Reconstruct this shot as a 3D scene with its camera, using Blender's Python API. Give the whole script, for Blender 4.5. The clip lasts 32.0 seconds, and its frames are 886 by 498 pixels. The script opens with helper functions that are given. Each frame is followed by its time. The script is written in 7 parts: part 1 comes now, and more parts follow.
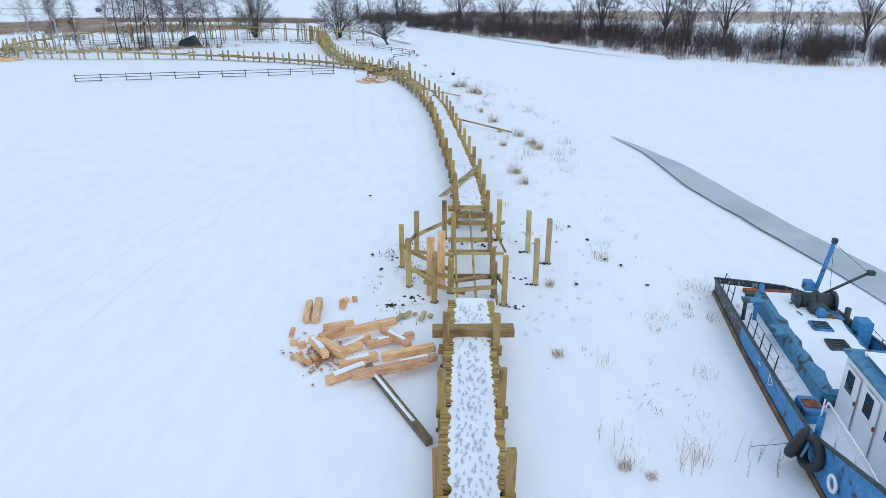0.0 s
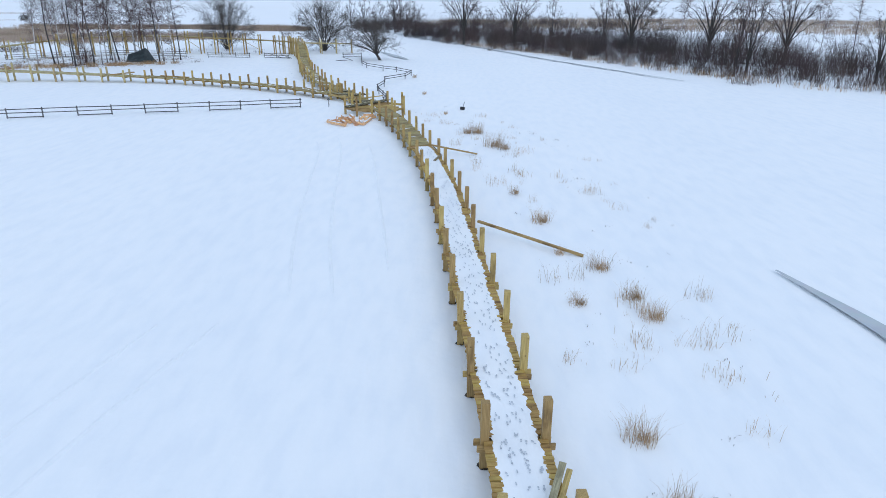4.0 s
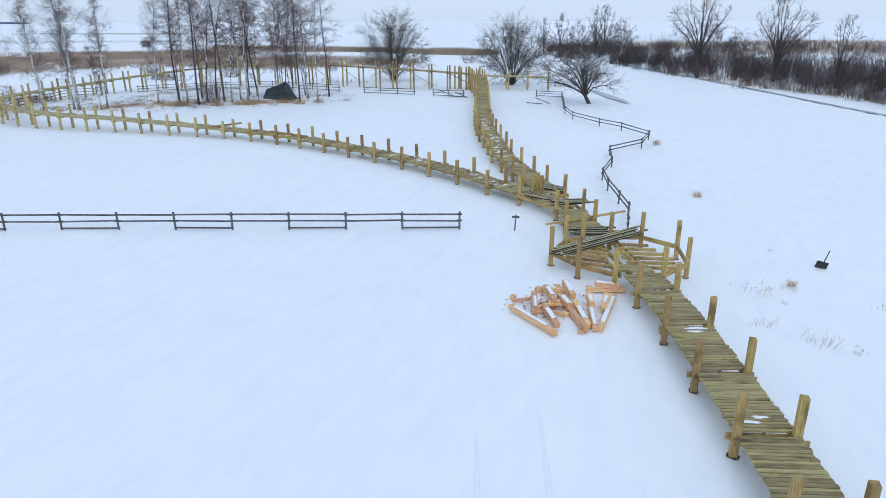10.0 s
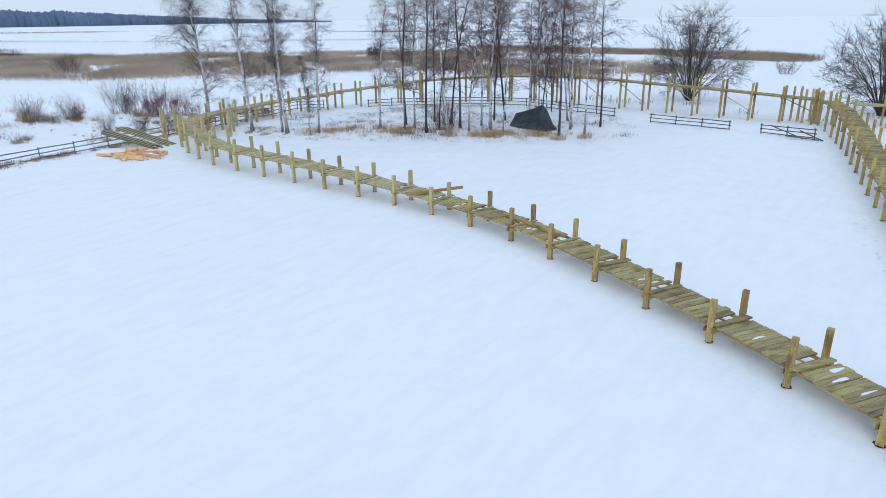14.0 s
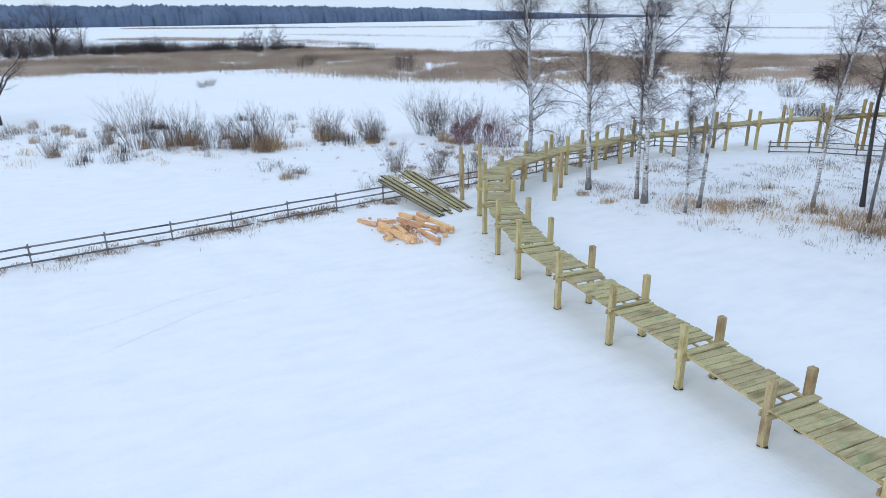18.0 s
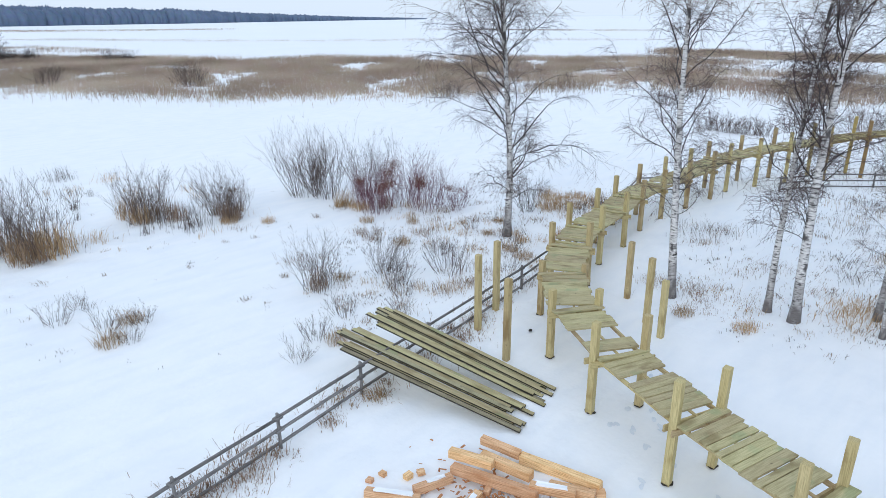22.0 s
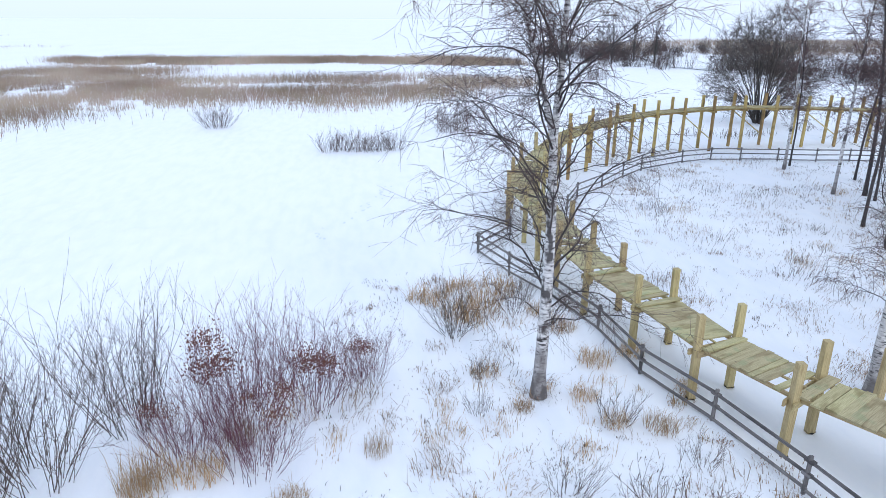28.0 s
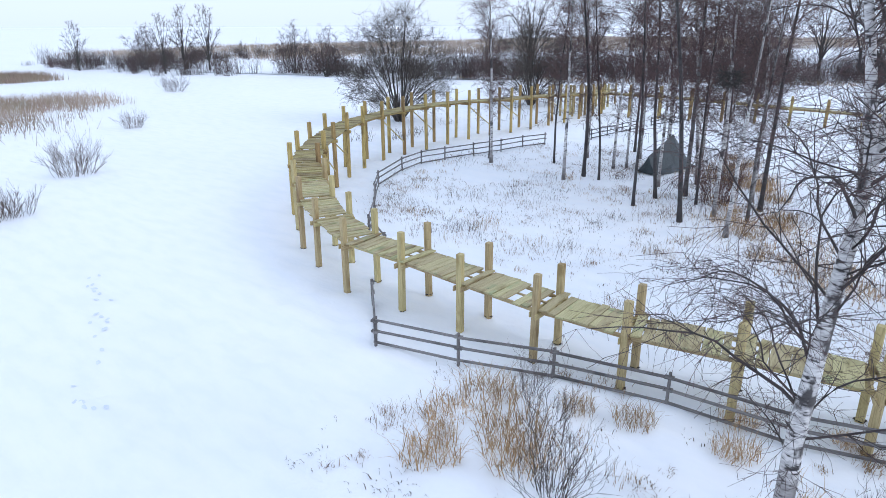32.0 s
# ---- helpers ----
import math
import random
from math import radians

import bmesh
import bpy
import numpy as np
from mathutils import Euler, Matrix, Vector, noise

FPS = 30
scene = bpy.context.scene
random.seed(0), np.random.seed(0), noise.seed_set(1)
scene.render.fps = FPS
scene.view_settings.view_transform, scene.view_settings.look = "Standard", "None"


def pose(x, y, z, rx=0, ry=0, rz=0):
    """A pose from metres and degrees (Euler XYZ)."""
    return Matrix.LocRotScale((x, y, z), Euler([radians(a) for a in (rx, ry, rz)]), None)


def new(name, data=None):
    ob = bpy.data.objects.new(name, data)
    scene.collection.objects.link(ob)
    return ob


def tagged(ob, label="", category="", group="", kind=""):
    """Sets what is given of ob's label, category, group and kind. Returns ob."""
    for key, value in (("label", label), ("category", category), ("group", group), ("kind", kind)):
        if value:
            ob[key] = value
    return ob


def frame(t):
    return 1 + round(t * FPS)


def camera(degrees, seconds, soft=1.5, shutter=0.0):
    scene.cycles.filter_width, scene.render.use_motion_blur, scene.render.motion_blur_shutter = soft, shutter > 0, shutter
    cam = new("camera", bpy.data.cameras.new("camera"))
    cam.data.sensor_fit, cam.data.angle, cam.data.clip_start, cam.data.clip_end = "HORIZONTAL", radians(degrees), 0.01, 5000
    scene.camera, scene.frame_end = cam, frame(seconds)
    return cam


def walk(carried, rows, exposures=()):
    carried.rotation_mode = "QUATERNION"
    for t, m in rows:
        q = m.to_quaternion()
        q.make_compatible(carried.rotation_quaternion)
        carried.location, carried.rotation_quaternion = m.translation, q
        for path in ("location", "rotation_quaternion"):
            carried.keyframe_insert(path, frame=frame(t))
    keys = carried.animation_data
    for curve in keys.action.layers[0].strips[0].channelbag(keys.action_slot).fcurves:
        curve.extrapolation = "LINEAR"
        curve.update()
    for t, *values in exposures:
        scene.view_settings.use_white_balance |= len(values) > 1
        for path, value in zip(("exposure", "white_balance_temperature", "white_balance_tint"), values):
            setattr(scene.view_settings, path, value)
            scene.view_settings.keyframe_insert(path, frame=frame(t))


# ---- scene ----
cam = camera(69.0, 32.0, soft=0.5)
# seconds, place in metres, tilt, lean and heading in degrees
PATH = [
    (0, 0.002, 0.006, 9.632, 68.45, 0.02, 0.19),
    (0.5, 0.083, 2.931, 9.648, 68.47, 0.18, 0.43),
    (1, 0.074, 5.827, 9.668, 68.47, 0.29, 0.47),
    (1.5, -0.016, 8.937, 9.694, 68.49, 0.27, 0.32),
    (2, -0.188, 12.052, 9.709, 68.34, 0.19, -0.18),
    (2.5, -0.382, 15.165, 9.736, 68.35, 0.09, -0.45),
    (3, -0.523, 18.179, 9.744, 68.41, -0.01, -0.60),
    (3.5, -0.588, 21.037, 9.723, 68.59, -0.10, -0.43),
    (4, -0.628, 23.805, 9.691, 68.88, -0.20, 0.19),
    (4.5, -0.692, 26.551, 9.667, 69.25, -0.26, 1.40),
    (5, -0.782, 29.304, 9.648, 69.67, -0.33, 2.95),
    (5.5, -0.921, 32.034, 9.612, 69.98, -0.36, 4.45),
    (6, -1.184, 34.856, 9.605, 70.25, -0.32, 5.71),
    (6.5, -1.527, 37.671, 9.634, 70.35, -0.23, 7.16),
    (7, -1.976, 40.401, 9.645, 70.40, -0.01, 8.71),
    (7.5, -2.599, 43.151, 9.658, 70.42, 0.06, 10.16),
    (8, -3.313, 45.977, 9.662, 70.37, 0.02, 11.59),
    (8.5, -4.149, 48.820, 9.653, 70.39, -0.07, 12.67),
    (9, -5.059, 51.755, 9.626, 70.44, -0.01, 13.61),
    (9.5, -6.018, 54.754, 9.615, 70.45, 0.09, 14.76),
    (10, -7.107, 57.662, 9.595, 70.44, 0.13, 15.85),
    (10.5, -8.314, 60.635, 9.594, 70.48, 0.17, 17.17),
    (11, -9.572, 63.598, 9.618, 70.46, 0.21, 18.95),
    (11.5, -10.899, 66.464, 9.675, 70.42, 0.23, 21.10),
    (12, -12.365, 69.332, 9.745, 70.37, 0.32, 23.80),
    (12.5, -13.986, 72.156, 9.795, 70.30, 0.36, 26.96),
    (13, -15.706, 74.879, 9.817, 70.30, 0.41, 30.41),
    (13.5, -17.496, 77.610, 9.851, 70.30, 0.47, 34.23),
    (14, -19.512, 80.282, 9.865, 70.30, 0.52, 37.98),
    (14.5, -21.868, 82.774, 9.877, 70.26, 0.53, 41.72),
    (15, -24.364, 85.001, 9.888, 70.24, 0.50, 45.54),
    (15.5, -26.801, 86.882, 9.900, 70.27, 0.45, 49.57),
    (16, -29.143, 88.565, 9.918, 70.33, 0.39, 53.77),
    (16.5, -31.681, 90.082, 9.961, 70.27, 0.49, 58.04),
    (17, -34.394, 91.508, 9.992, 70.25, 0.57, 62.07),
    (17.5, -37.286, 92.782, 10.009, 70.19, 0.71, 64.59),
    (18, -40.232, 93.807, 10.018, 70.19, 0.73, 65.83),
    (18.5, -43.203, 94.574, 9.980, 70.25, 0.73, 66.48),
    (19, -46.098, 95.107, 9.929, 70.33, 0.72, 66.47),
    (19.5, -49.014, 95.414, 9.882, 70.35, 0.67, 64.30),
    (20, -51.942, 95.509, 9.851, 70.33, 0.59, 61.13),
    (20.5, -54.653, 95.517, 9.828, 70.26, 0.52, 57.51),
    (21, -57.241, 95.593, 9.834, 70.22, 0.45, 53.36),
    (21.5, -59.610, 95.773, 9.868, 70.19, 0.52, 49.33),
    (22, -61.881, 96.034, 9.905, 70.16, 0.55, 45.48),
    (22.5, -64.088, 96.293, 9.918, 70.16, 0.51, 41.52),
    (23, -66.239, 96.637, 9.913, 70.22, 0.42, 37.59),
    (23.5, -68.285, 97.041, 9.897, 70.31, 0.32, 33.66),
    (24, -70.418, 97.499, 9.852, 70.35, 0.19, 29.61),
    (24.5, -72.620, 98.054, 9.831, 70.29, -0.05, 25.64),
    (25, -74.980, 98.484, 9.861, 70.21, 0.01, 20.72),
    (25.5, -76.986, 98.992, 9.921, 70.18, -0.22, 16.51),
    (26, -78.972, 99.625, 9.950, 70.16, -0.41, 12.02),
    (26.5, -80.876, 100.476, 9.931, 70.15, -0.49, 7.15),
    (27, -82.649, 101.504, 9.893, 70.16, -0.46, 2.08),
    (27.5, -84.237, 102.669, 9.853, 70.19, -0.33, -3.00),
    (28, -85.714, 103.890, 9.814, 70.25, -0.14, -8.03),
    (28.5, -87.190, 105.263, 9.809, 70.39, 0.11, -13.70),
    (29, -88.448, 106.747, 9.796, 70.48, 0.21, -19.28),
    (29.5, -89.481, 108.372, 9.741, 70.47, 0.20, -24.65),
    (30, -90.275, 110.157, 9.644, 70.46, 0.29, -30.00),
    (30.5, -90.912, 111.996, 9.523, 70.43, 0.30, -35.02),
    (31, -91.457, 113.764, 9.408, 70.43, 0.18, -39.99),
    (31.5, -91.924, 115.520, 9.274, 70.54, 0.15, -44.84),
    (32, -92.260, 117.327, 9.137, 70.82, 0.18, -49.12),
]
walk(cam, [(t, pose(x, y, z, rx, ry, rz)) for t, x, y, z, rx, ry, rz in PATH],
     [(0.0, 0.13, 5930, 10), (2.0, 0.1, 5870, 10), (8.0, 0.09, 5870, 10), (12.0, 0.15, 5980, 10), (16.0, 0.17, 5960, 10), (19.0, 0.23, 6100, 10), (22.5, 0.34, 6250, 10), (25.0, 0.46, 6150, 12), (28.0, 0.5, 6000, 14), (32.0, 0.47, 6000, 14)])

# ---- sky and light: a bright overcast winter day ----
world = bpy.data.worlds.new("overcast_sky")
scene.world = world
world.use_nodes = True
wn, wl = world.node_tree.nodes, world.node_tree.links
sky = wn.new("ShaderNodeTexSky")
sky.sky_type, sky.sun_disc = "NISHITA", False
sky.sun_elevation, sky.sun_rotation = radians(32), radians(200)
clear = wn["Background"]
clear.inputs[1].default_value = 0.07
wl.new(sky.outputs[0], clear.inputs[0])
cloud = wn.new("ShaderNodeBackground")
cloud.inputs[0].default_value = (0.75, 0.86, 1.0, 1)
cloud.inputs[1].default_value = 0.86
veil = wn.new("ShaderNodeMixShader")
veil.inputs[0].default_value = 0.88
wl.new(clear.outputs[0], veil.inputs[1])
wl.new(cloud.outputs[0], veil.inputs[2])
wl.new(veil.outputs[0], wn["World Output"].inputs[0])
sun = new("sun", bpy.data.lights.new("sun", "SUN"))
sun.data.energy, sun.data.angle, sun.data.color = 0.55, radians(25), (1.0, 0.96, 0.9)
sun.matrix_world = pose(0, 0, 60, 58, 0, 20)


# ---- materials ----
def material(name, rough=0.7, metal=0.0):
    m = bpy.data.materials.new(name)
    m.use_nodes = True
    n = m.node_tree.nodes
    b = n["Principled BSDF"]
    b.inputs["Roughness"].default_value, b.inputs["Metallic"].default_value = rough, metal
    return m, n, m.node_tree.links, b


def ramp(n, stops):
    r = n.new("ShaderNodeValToRGB")
    while len(r.color_ramp.elements) < len(stops):
        r.color_ramp.elements.new(0.5)
    for e, (p, c) in zip(r.color_ramp.elements, stops):
        e.position, e.color = p, (*c, 1)
    return r


def noise_tex(n, l, scale, detail=4.0, stretch=(1, 1, 1), space="Object"):
    co, mp, t = n.new("ShaderNodeTexCoord"), n.new("ShaderNodeMapping"), n.new("ShaderNodeTexNoise")
    mp.inputs["Scale"].default_value = stretch
    t.inputs["Scale"].default_value, t.inputs["Detail"].default_value = scale, detail
    l.new(co.outputs[space], mp.inputs[0])
    l.new(mp.outputs[0], t.inputs["Vector"])
    return t


def bump(n, l, b, source, strength, distance):
    k = n.new("ShaderNodeBump")
    k.inputs["Strength"].default_value, k.inputs["Distance"].default_value = strength, distance
    l.new(source, k.inputs["Height"])
    l.new(k.outputs[0], b.inputs["Normal"])
    return k


def mixed(n, l, fac, a, b, mode="MIX"):
    x = n.new("ShaderNodeMix")
    x.data_type, x.blend_type = "RGBA", mode
    for s, i in ((fac, 0), (a, 6), (b, 7)):
        if isinstance(s, (int, float)):
            x.inputs[i].default_value = s
        elif isinstance(s, tuple):
            x.inputs[i].default_value = (*s, 1)
        else:
            l.new(s, x.inputs[i])
    return x.outputs[2]


def plain(name, dark, light, scale=4.0, rough=0.75, metal=0.0, relief=0.2, depth=0.01, stretch=(1, 1, 1), per_object=0.0):
    """Two tones of one surface in noise, a second finer noise as relief, and if wanted a shift from object to object."""
    m, n, l, b = material(name, rough, metal)
    a = noise_tex(n, l, scale, 5, stretch)
    f = noise_tex(n, l, scale * 7, 3, stretch)
    r = ramp(n, [(0.3, dark), (0.7, light)])
    l.new(a.outputs["Fac"], r.inputs[0])
    c = mixed(n, l, 0.25, r.outputs[0], f.outputs["Color"], "SOFT_LIGHT")
    if per_object:
        info = n.new("ShaderNodeObjectInfo")
        hsv, mr = n.new("ShaderNodeHueSaturation"), n.new("ShaderNodeMapRange")
        mr.inputs["To Min"].default_value, mr.inputs["To Max"].default_value = 1 - per_object, 1 + per_object
        l.new(info.outputs["Random"], mr.inputs["Value"])
        l.new(mr.outputs[0], hsv.inputs["Value"])
        l.new(c, hsv.inputs["Color"])
        c = hsv.outputs[0]
    l.new(c, b.inputs["Base Color"])
    bump(n, l, b, f.outputs["Fac"], relief, depth)
    return m


def timber(name, dark, light, stain, per_object=0.14, algae=0.0):
    """Sawn timber: long grain, knots, water stains, a tone of its own for each piece, and on some pieces green algae.
    """
    m, n, l, b = material(name, 0.75)
    grain = noise_tex(n, l, 4.0, 6, (0.7, 24, 24))
    blot = noise_tex(n, l, 1.5, 4, (1, 2.4, 2.4))
    r = ramp(n, [(0.3, dark), (0.6, light)])
    l.new(grain.outputs["Fac"], r.inputs[0])
    k = ramp(n, [(0.52, (0, 0, 0)), (0.7, (0.85, 0.85, 0.85))])
    l.new(blot.outputs["Fac"], k.inputs[0])
    info = n.new("ShaderNodeObjectInfo")
    shift = n.new("ShaderNodeVectorMath")
    shift.operation = "MULTIPLY_ADD"
    shift.inputs[1].default_value = (37.0, 91.0, 53.0)
    co = n.new("ShaderNodeTexCoord")
    l.new(info.outputs["Random"], shift.inputs[0])
    l.new(co.outputs["Object"], shift.inputs[2])
    for tex in (grain, blot):
        l.new(shift.outputs[0], tex.inputs["Vector"].links[0].from_node.inputs[0])
    c = mixed(n, l, k.outputs[0], r.outputs[0], stain)
    if algae:
        g = n.new("ShaderNodeTexNoise")
        g.inputs["Scale"].default_value, g.inputs["Detail"].default_value = 1.9, 3.0
        l.new(shift.outputs[0], g.inputs["Vector"])
        q = ramp(n, [(0.58, (0, 0, 0)), (0.68, (algae, algae, algae))])
        l.new(g.outputs["Fac"], q.inputs[0])
        c = mixed(n, l, q.outputs[0], c, (0.24, 0.33, 0.17))
    vor = n.new("ShaderNodeTexVoronoi")
    vor.inputs["Scale"].default_value = 3.5
    l.new(shift.outputs[0], vor.inputs["Vector"])
    kn = ramp(n, [(0.04, (0.8, 0.8, 0.8)), (0.09, (0, 0, 0))])
    l.new(vor.outputs["Distance"], kn.inputs[0])
    c = mixed(n, l, kn.outputs[0], c, tuple(v * 0.45 for v in dark))
    hsv, mr, mh = n.new("ShaderNodeHueSaturation"), n.new("ShaderNodeMapRange"), n.new("ShaderNodeMapRange")
    mr.inputs["To Min"].default_value, mr.inputs["To Max"].default_value = 1 - per_object, 1 + per_object
    mh.inputs["From Min"].default_value, mh.inputs["To Min"].default_value, mh.inputs["To Max"].default_value = 0.0, 0.485, 0.51
    l.new(info.outputs["Random"], mr.inputs["Value"])
    l.new(info.outputs["Random"], mh.inputs["Value"])
    l.new(mr.outputs[0], hsv.inputs["Value"])
    l.new(mh.outputs[0], hsv.inputs["Hue"])
    l.new(c, hsv.inputs["Color"])
    l.new(hsv.outputs[0], b.inputs["Base Color"])
    bump(n, l, b, grain.outputs["Fac"], 0.35, 0.006)
    return m


def snow_material():
    """Old wind-packed snow: broad tone, long drift streaks, small crusts with shade painted into their lows, fine
    grain.
    """
    m, n, l, b = material("snow", 0.65)
    big = noise_tex(n, l, 0.05, 4)
    mid = noise_tex(n, l, 0.6, 4)
    drift = noise_tex(n, l, 0.16, 5, (1, 0.25, 1))
    crust = noise_tex(n, l, 1.3, 6, (1.6, 0.45, 1))
    fine = noise_tex(n, l, 9.0, 5)
    r = ramp(n, [(0.3, (0.86, 0.9, 0.94)), (0.7, (0.93, 0.95, 0.97))])
    l.new(big.outputs["Fac"], r.inputs[0])
    k = ramp(n, [(0.35, (0.87, 0.9, 0.94)), (0.65, (0.95, 0.96, 0.97))])
    l.new(drift.outputs["Fac"], k.inputs[0])
    # Crust lows go bluer: relief shade the bump barely gives, put into colour.
    q = ramp(n, [(0.36, (0.85, 0.885, 0.93)), (0.5, (0.92, 0.94, 0.96)), (0.64, (0.97, 0.975, 0.98))])
    l.new(crust.outputs["Fac"], q.inputs[0])
    c = mixed(n, l, 0.5, r.outputs[0], k.outputs[0])
    l.new(mixed(n, l, 0.4, c, q.outputs[0]), b.inputs["Base Color"])
    s = n.new("ShaderNodeMath")
    s.operation = "MULTIPLY_ADD"
    s.inputs[1].default_value = 0.07
    l.new(fine.outputs["Fac"], s.inputs[0])
    l.new(mid.outputs["Fac"], s.inputs[2])
    e = n.new("ShaderNodeMath")
    e.operation = "MULTIPLY_ADD"
    e.inputs[1].default_value = 0.4
    l.new(crust.outputs["Fac"], e.inputs[0])
    l.new(s.outputs[0], e.inputs[2])
    bump(n, l, b, e.outputs[0], 0.7, 0.17)
    return m


def birch_bark(name, dark_share):
    """White bark with dark bands and patches; dark_share: how many trunks of a stand are nearly black."""
    m, n, l, b = material(name, 0.7)
    bands = noise_tex(n, l, 4.0, 5, (1.6, 1.6, 6))
    patch = noise_tex(n, l, 2.0, 5, (1.4, 1.4, 0.7))
    r = ramp(n, [(0.37, (0.04, 0.036, 0.036)), (0.44, (0.5, 0.48, 0.47)), (0.62, (0.78, 0.76, 0.74))])
    l.new(bands.outputs["Fac"], r.inputs[0])
    k = ramp(n, [(0.54, (0, 0, 0)), (0.6, (0.95, 0.95, 0.95))])
    l.new(patch.outputs["Fac"], k.inputs[0])
    info = n.new("ShaderNodeObjectInfo")
    g = ramp(n, [(max(0.0, 1 - dark_share - 0.03), (0.0, 0.0, 0.0)), (min(1.0, 1 - dark_share + 0.03), (0.94, 0.94, 0.94))])
    l.new(info.outputs["Random"], g.inputs[0])
    c = mixed(n, l, k.outputs[0], r.outputs[0], (0.06, 0.053, 0.052))
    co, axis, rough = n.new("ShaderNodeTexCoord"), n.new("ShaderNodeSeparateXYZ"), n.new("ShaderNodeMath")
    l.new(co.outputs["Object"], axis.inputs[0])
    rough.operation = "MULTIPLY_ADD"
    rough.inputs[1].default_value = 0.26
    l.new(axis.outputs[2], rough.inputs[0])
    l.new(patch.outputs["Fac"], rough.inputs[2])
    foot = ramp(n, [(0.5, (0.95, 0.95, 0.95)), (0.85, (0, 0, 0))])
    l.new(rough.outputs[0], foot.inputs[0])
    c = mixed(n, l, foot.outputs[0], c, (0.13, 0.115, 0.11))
    l.new(mixed(n, l, g.outputs[0], c, (0.032, 0.027, 0.027)), b.inputs["Base Color"])
    bump(n, l, b, bands.outputs["Fac"], 0.4, 0.01)
    return m


SNOW = snow_material()
# Blue-grey tone standing in for the shade inside a boot print.
PRINT = plain("print_shade_snow", (0.68, 0.74, 0.81), (0.8, 0.85, 0.9), 5, 0.6, relief=0.5, depth=0.03)
TRODDEN = plain("trodden_snow", (0.4, 0.43, 0.48), (0.64, 0.68, 0.73), 9, 0.55, relief=0.4)
DECK = timber("green_treated_board", (0.335, 0.29, 0.14), (0.54, 0.48, 0.27), (0.24, 0.19, 0.08), 0.1, 0.45)
POST = timber("treated_post", (0.33, 0.25, 0.11), (0.56, 0.46, 0.24), (0.27, 0.185, 0.07), 0.14)
# Darker versions of DECK and POST, chosen bay by bay.
DARKDECK = timber("dark_green_board", (0.21, 0.168, 0.07), (0.42, 0.35, 0.165), (0.13, 0.098, 0.036), 0.22, 0.15)
DARKPOST = timber("dark_post", (0.255, 0.17, 0.055), (0.49, 0.355, 0.135), (0.15, 0.095, 0.033), 0.22)
WETDECK = timber("wet_brown_board", (0.25, 0.15, 0.035), (0.49, 0.335, 0.1), (0.14, 0.082, 0.025), 0.22)
OLDBOARD = timber("weathered_board", (0.19, 0.17, 0.1), (0.42, 0.38, 0.235), (0.12, 0.1, 0.055), 0.28)
# Near-black copy for board sides: shade between stacked boards painted as colour.
SHADEDSIDE = timber("shaded_board_side", (0.012, 0.011, 0.008), (0.05, 0.043, 0.028), (0.02, 0.018, 0.012), 0.3)
DARKBEAM = timber("dark_wet_beam", (0.09, 0.066, 0.034), (0.24, 0.185, 0.1), (0.05, 0.038, 0.022), 0.2)
FRESH = timber("fresh_pine", (0.5, 0.25, 0.095), (0.91, 0.615, 0.345), (0.6, 0.31, 0.12), 0.18)
CHIPS = plain("bark_chips", (0.3, 0.12, 0.05), (0.55, 0.27, 0.12), 14, 0.85)
GREYWOOD = timber("grey_fence_wood", (0.05, 0.05, 0.054), (0.15, 0.146, 0.148), (0.045, 0.045, 0.048), 0.25)
PALEFENCE = timber("pale_grey_fence_wood", (0.09, 0.087, 0.088), (0.25, 0.235, 0.228), (0.07, 0.067, 0.066), 0.25)
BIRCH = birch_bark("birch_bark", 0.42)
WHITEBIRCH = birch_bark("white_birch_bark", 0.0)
BOUGH = plain("birch_bough", (0.035, 0.028, 0.028), (0.115, 0.095, 0.09), 2.5, 0.8, per_object=0.15)
# A little darker than SNOW: shade of a track's groove painted in.
TRACKSHADE = plain("track_shade_snow", (0.865, 0.897, 0.933), (0.915, 0.94, 0.965), 2.5, 0.6, relief=0.5, depth=0.04)
TWIG = plain("birch_twig", (0.064, 0.039, 0.037), (0.155, 0.094, 0.086), 3, 0.8, per_object=0.15)
DARKBARK = plain("dark_bark", (0.03, 0.027, 0.026), (0.085, 0.075, 0.066), 6, 0.85, stretch=(3, 3, 0.7))
WILLOWTWIG = plain("willow_twig", (0.06, 0.05, 0.042), (0.14, 0.115, 0.095), 3, 0.8, per_object=0.15)
OSIER = plain("purple_osier_twig", (0.1, 0.035, 0.05), (0.22, 0.085, 0.11), 3, 0.7, per_object=0.12)
REDLEAF = plain("red_brown_leaf", (0.12, 0.05, 0.038), (0.23, 0.1, 0.07), 8, 0.85)
SHRUBTWIG = plain("grey_brown_twig", (0.07, 0.05, 0.045), (0.165, 0.12, 0.1), 3, 0.8, per_object=0.2)
RUSTYTWIG = plain("rusty_twig", (0.07, 0.035, 0.03), (0.16, 0.085, 0.07), 3, 0.85)
STRAW = plain("dry_grass", (0.29, 0.18, 0.085), (0.52, 0.36, 0.195), 5, 0.85, per_object=0.25)
REED = plain("reed", (0.25, 0.185, 0.135), (0.55, 0.445, 0.35), 0.06, 0.9)
RUSTYGRASS = plain("rusty_grass", (0.18, 0.115, 0.075), (0.36, 0.25, 0.17), 3, 0.9, per_object=0.2)
THICKET = plain("thicket_twig", (0.028, 0.023, 0.024), (0.105, 0.073, 0.066), 0.05, 0.9)
# Blue-grey because the haze of distance is put into the wood's colour.
FARWOOD = plain("haze_tinted_wood", (0.095, 0.135, 0.21), (0.15, 0.2, 0.29), 0.02, 1.0)
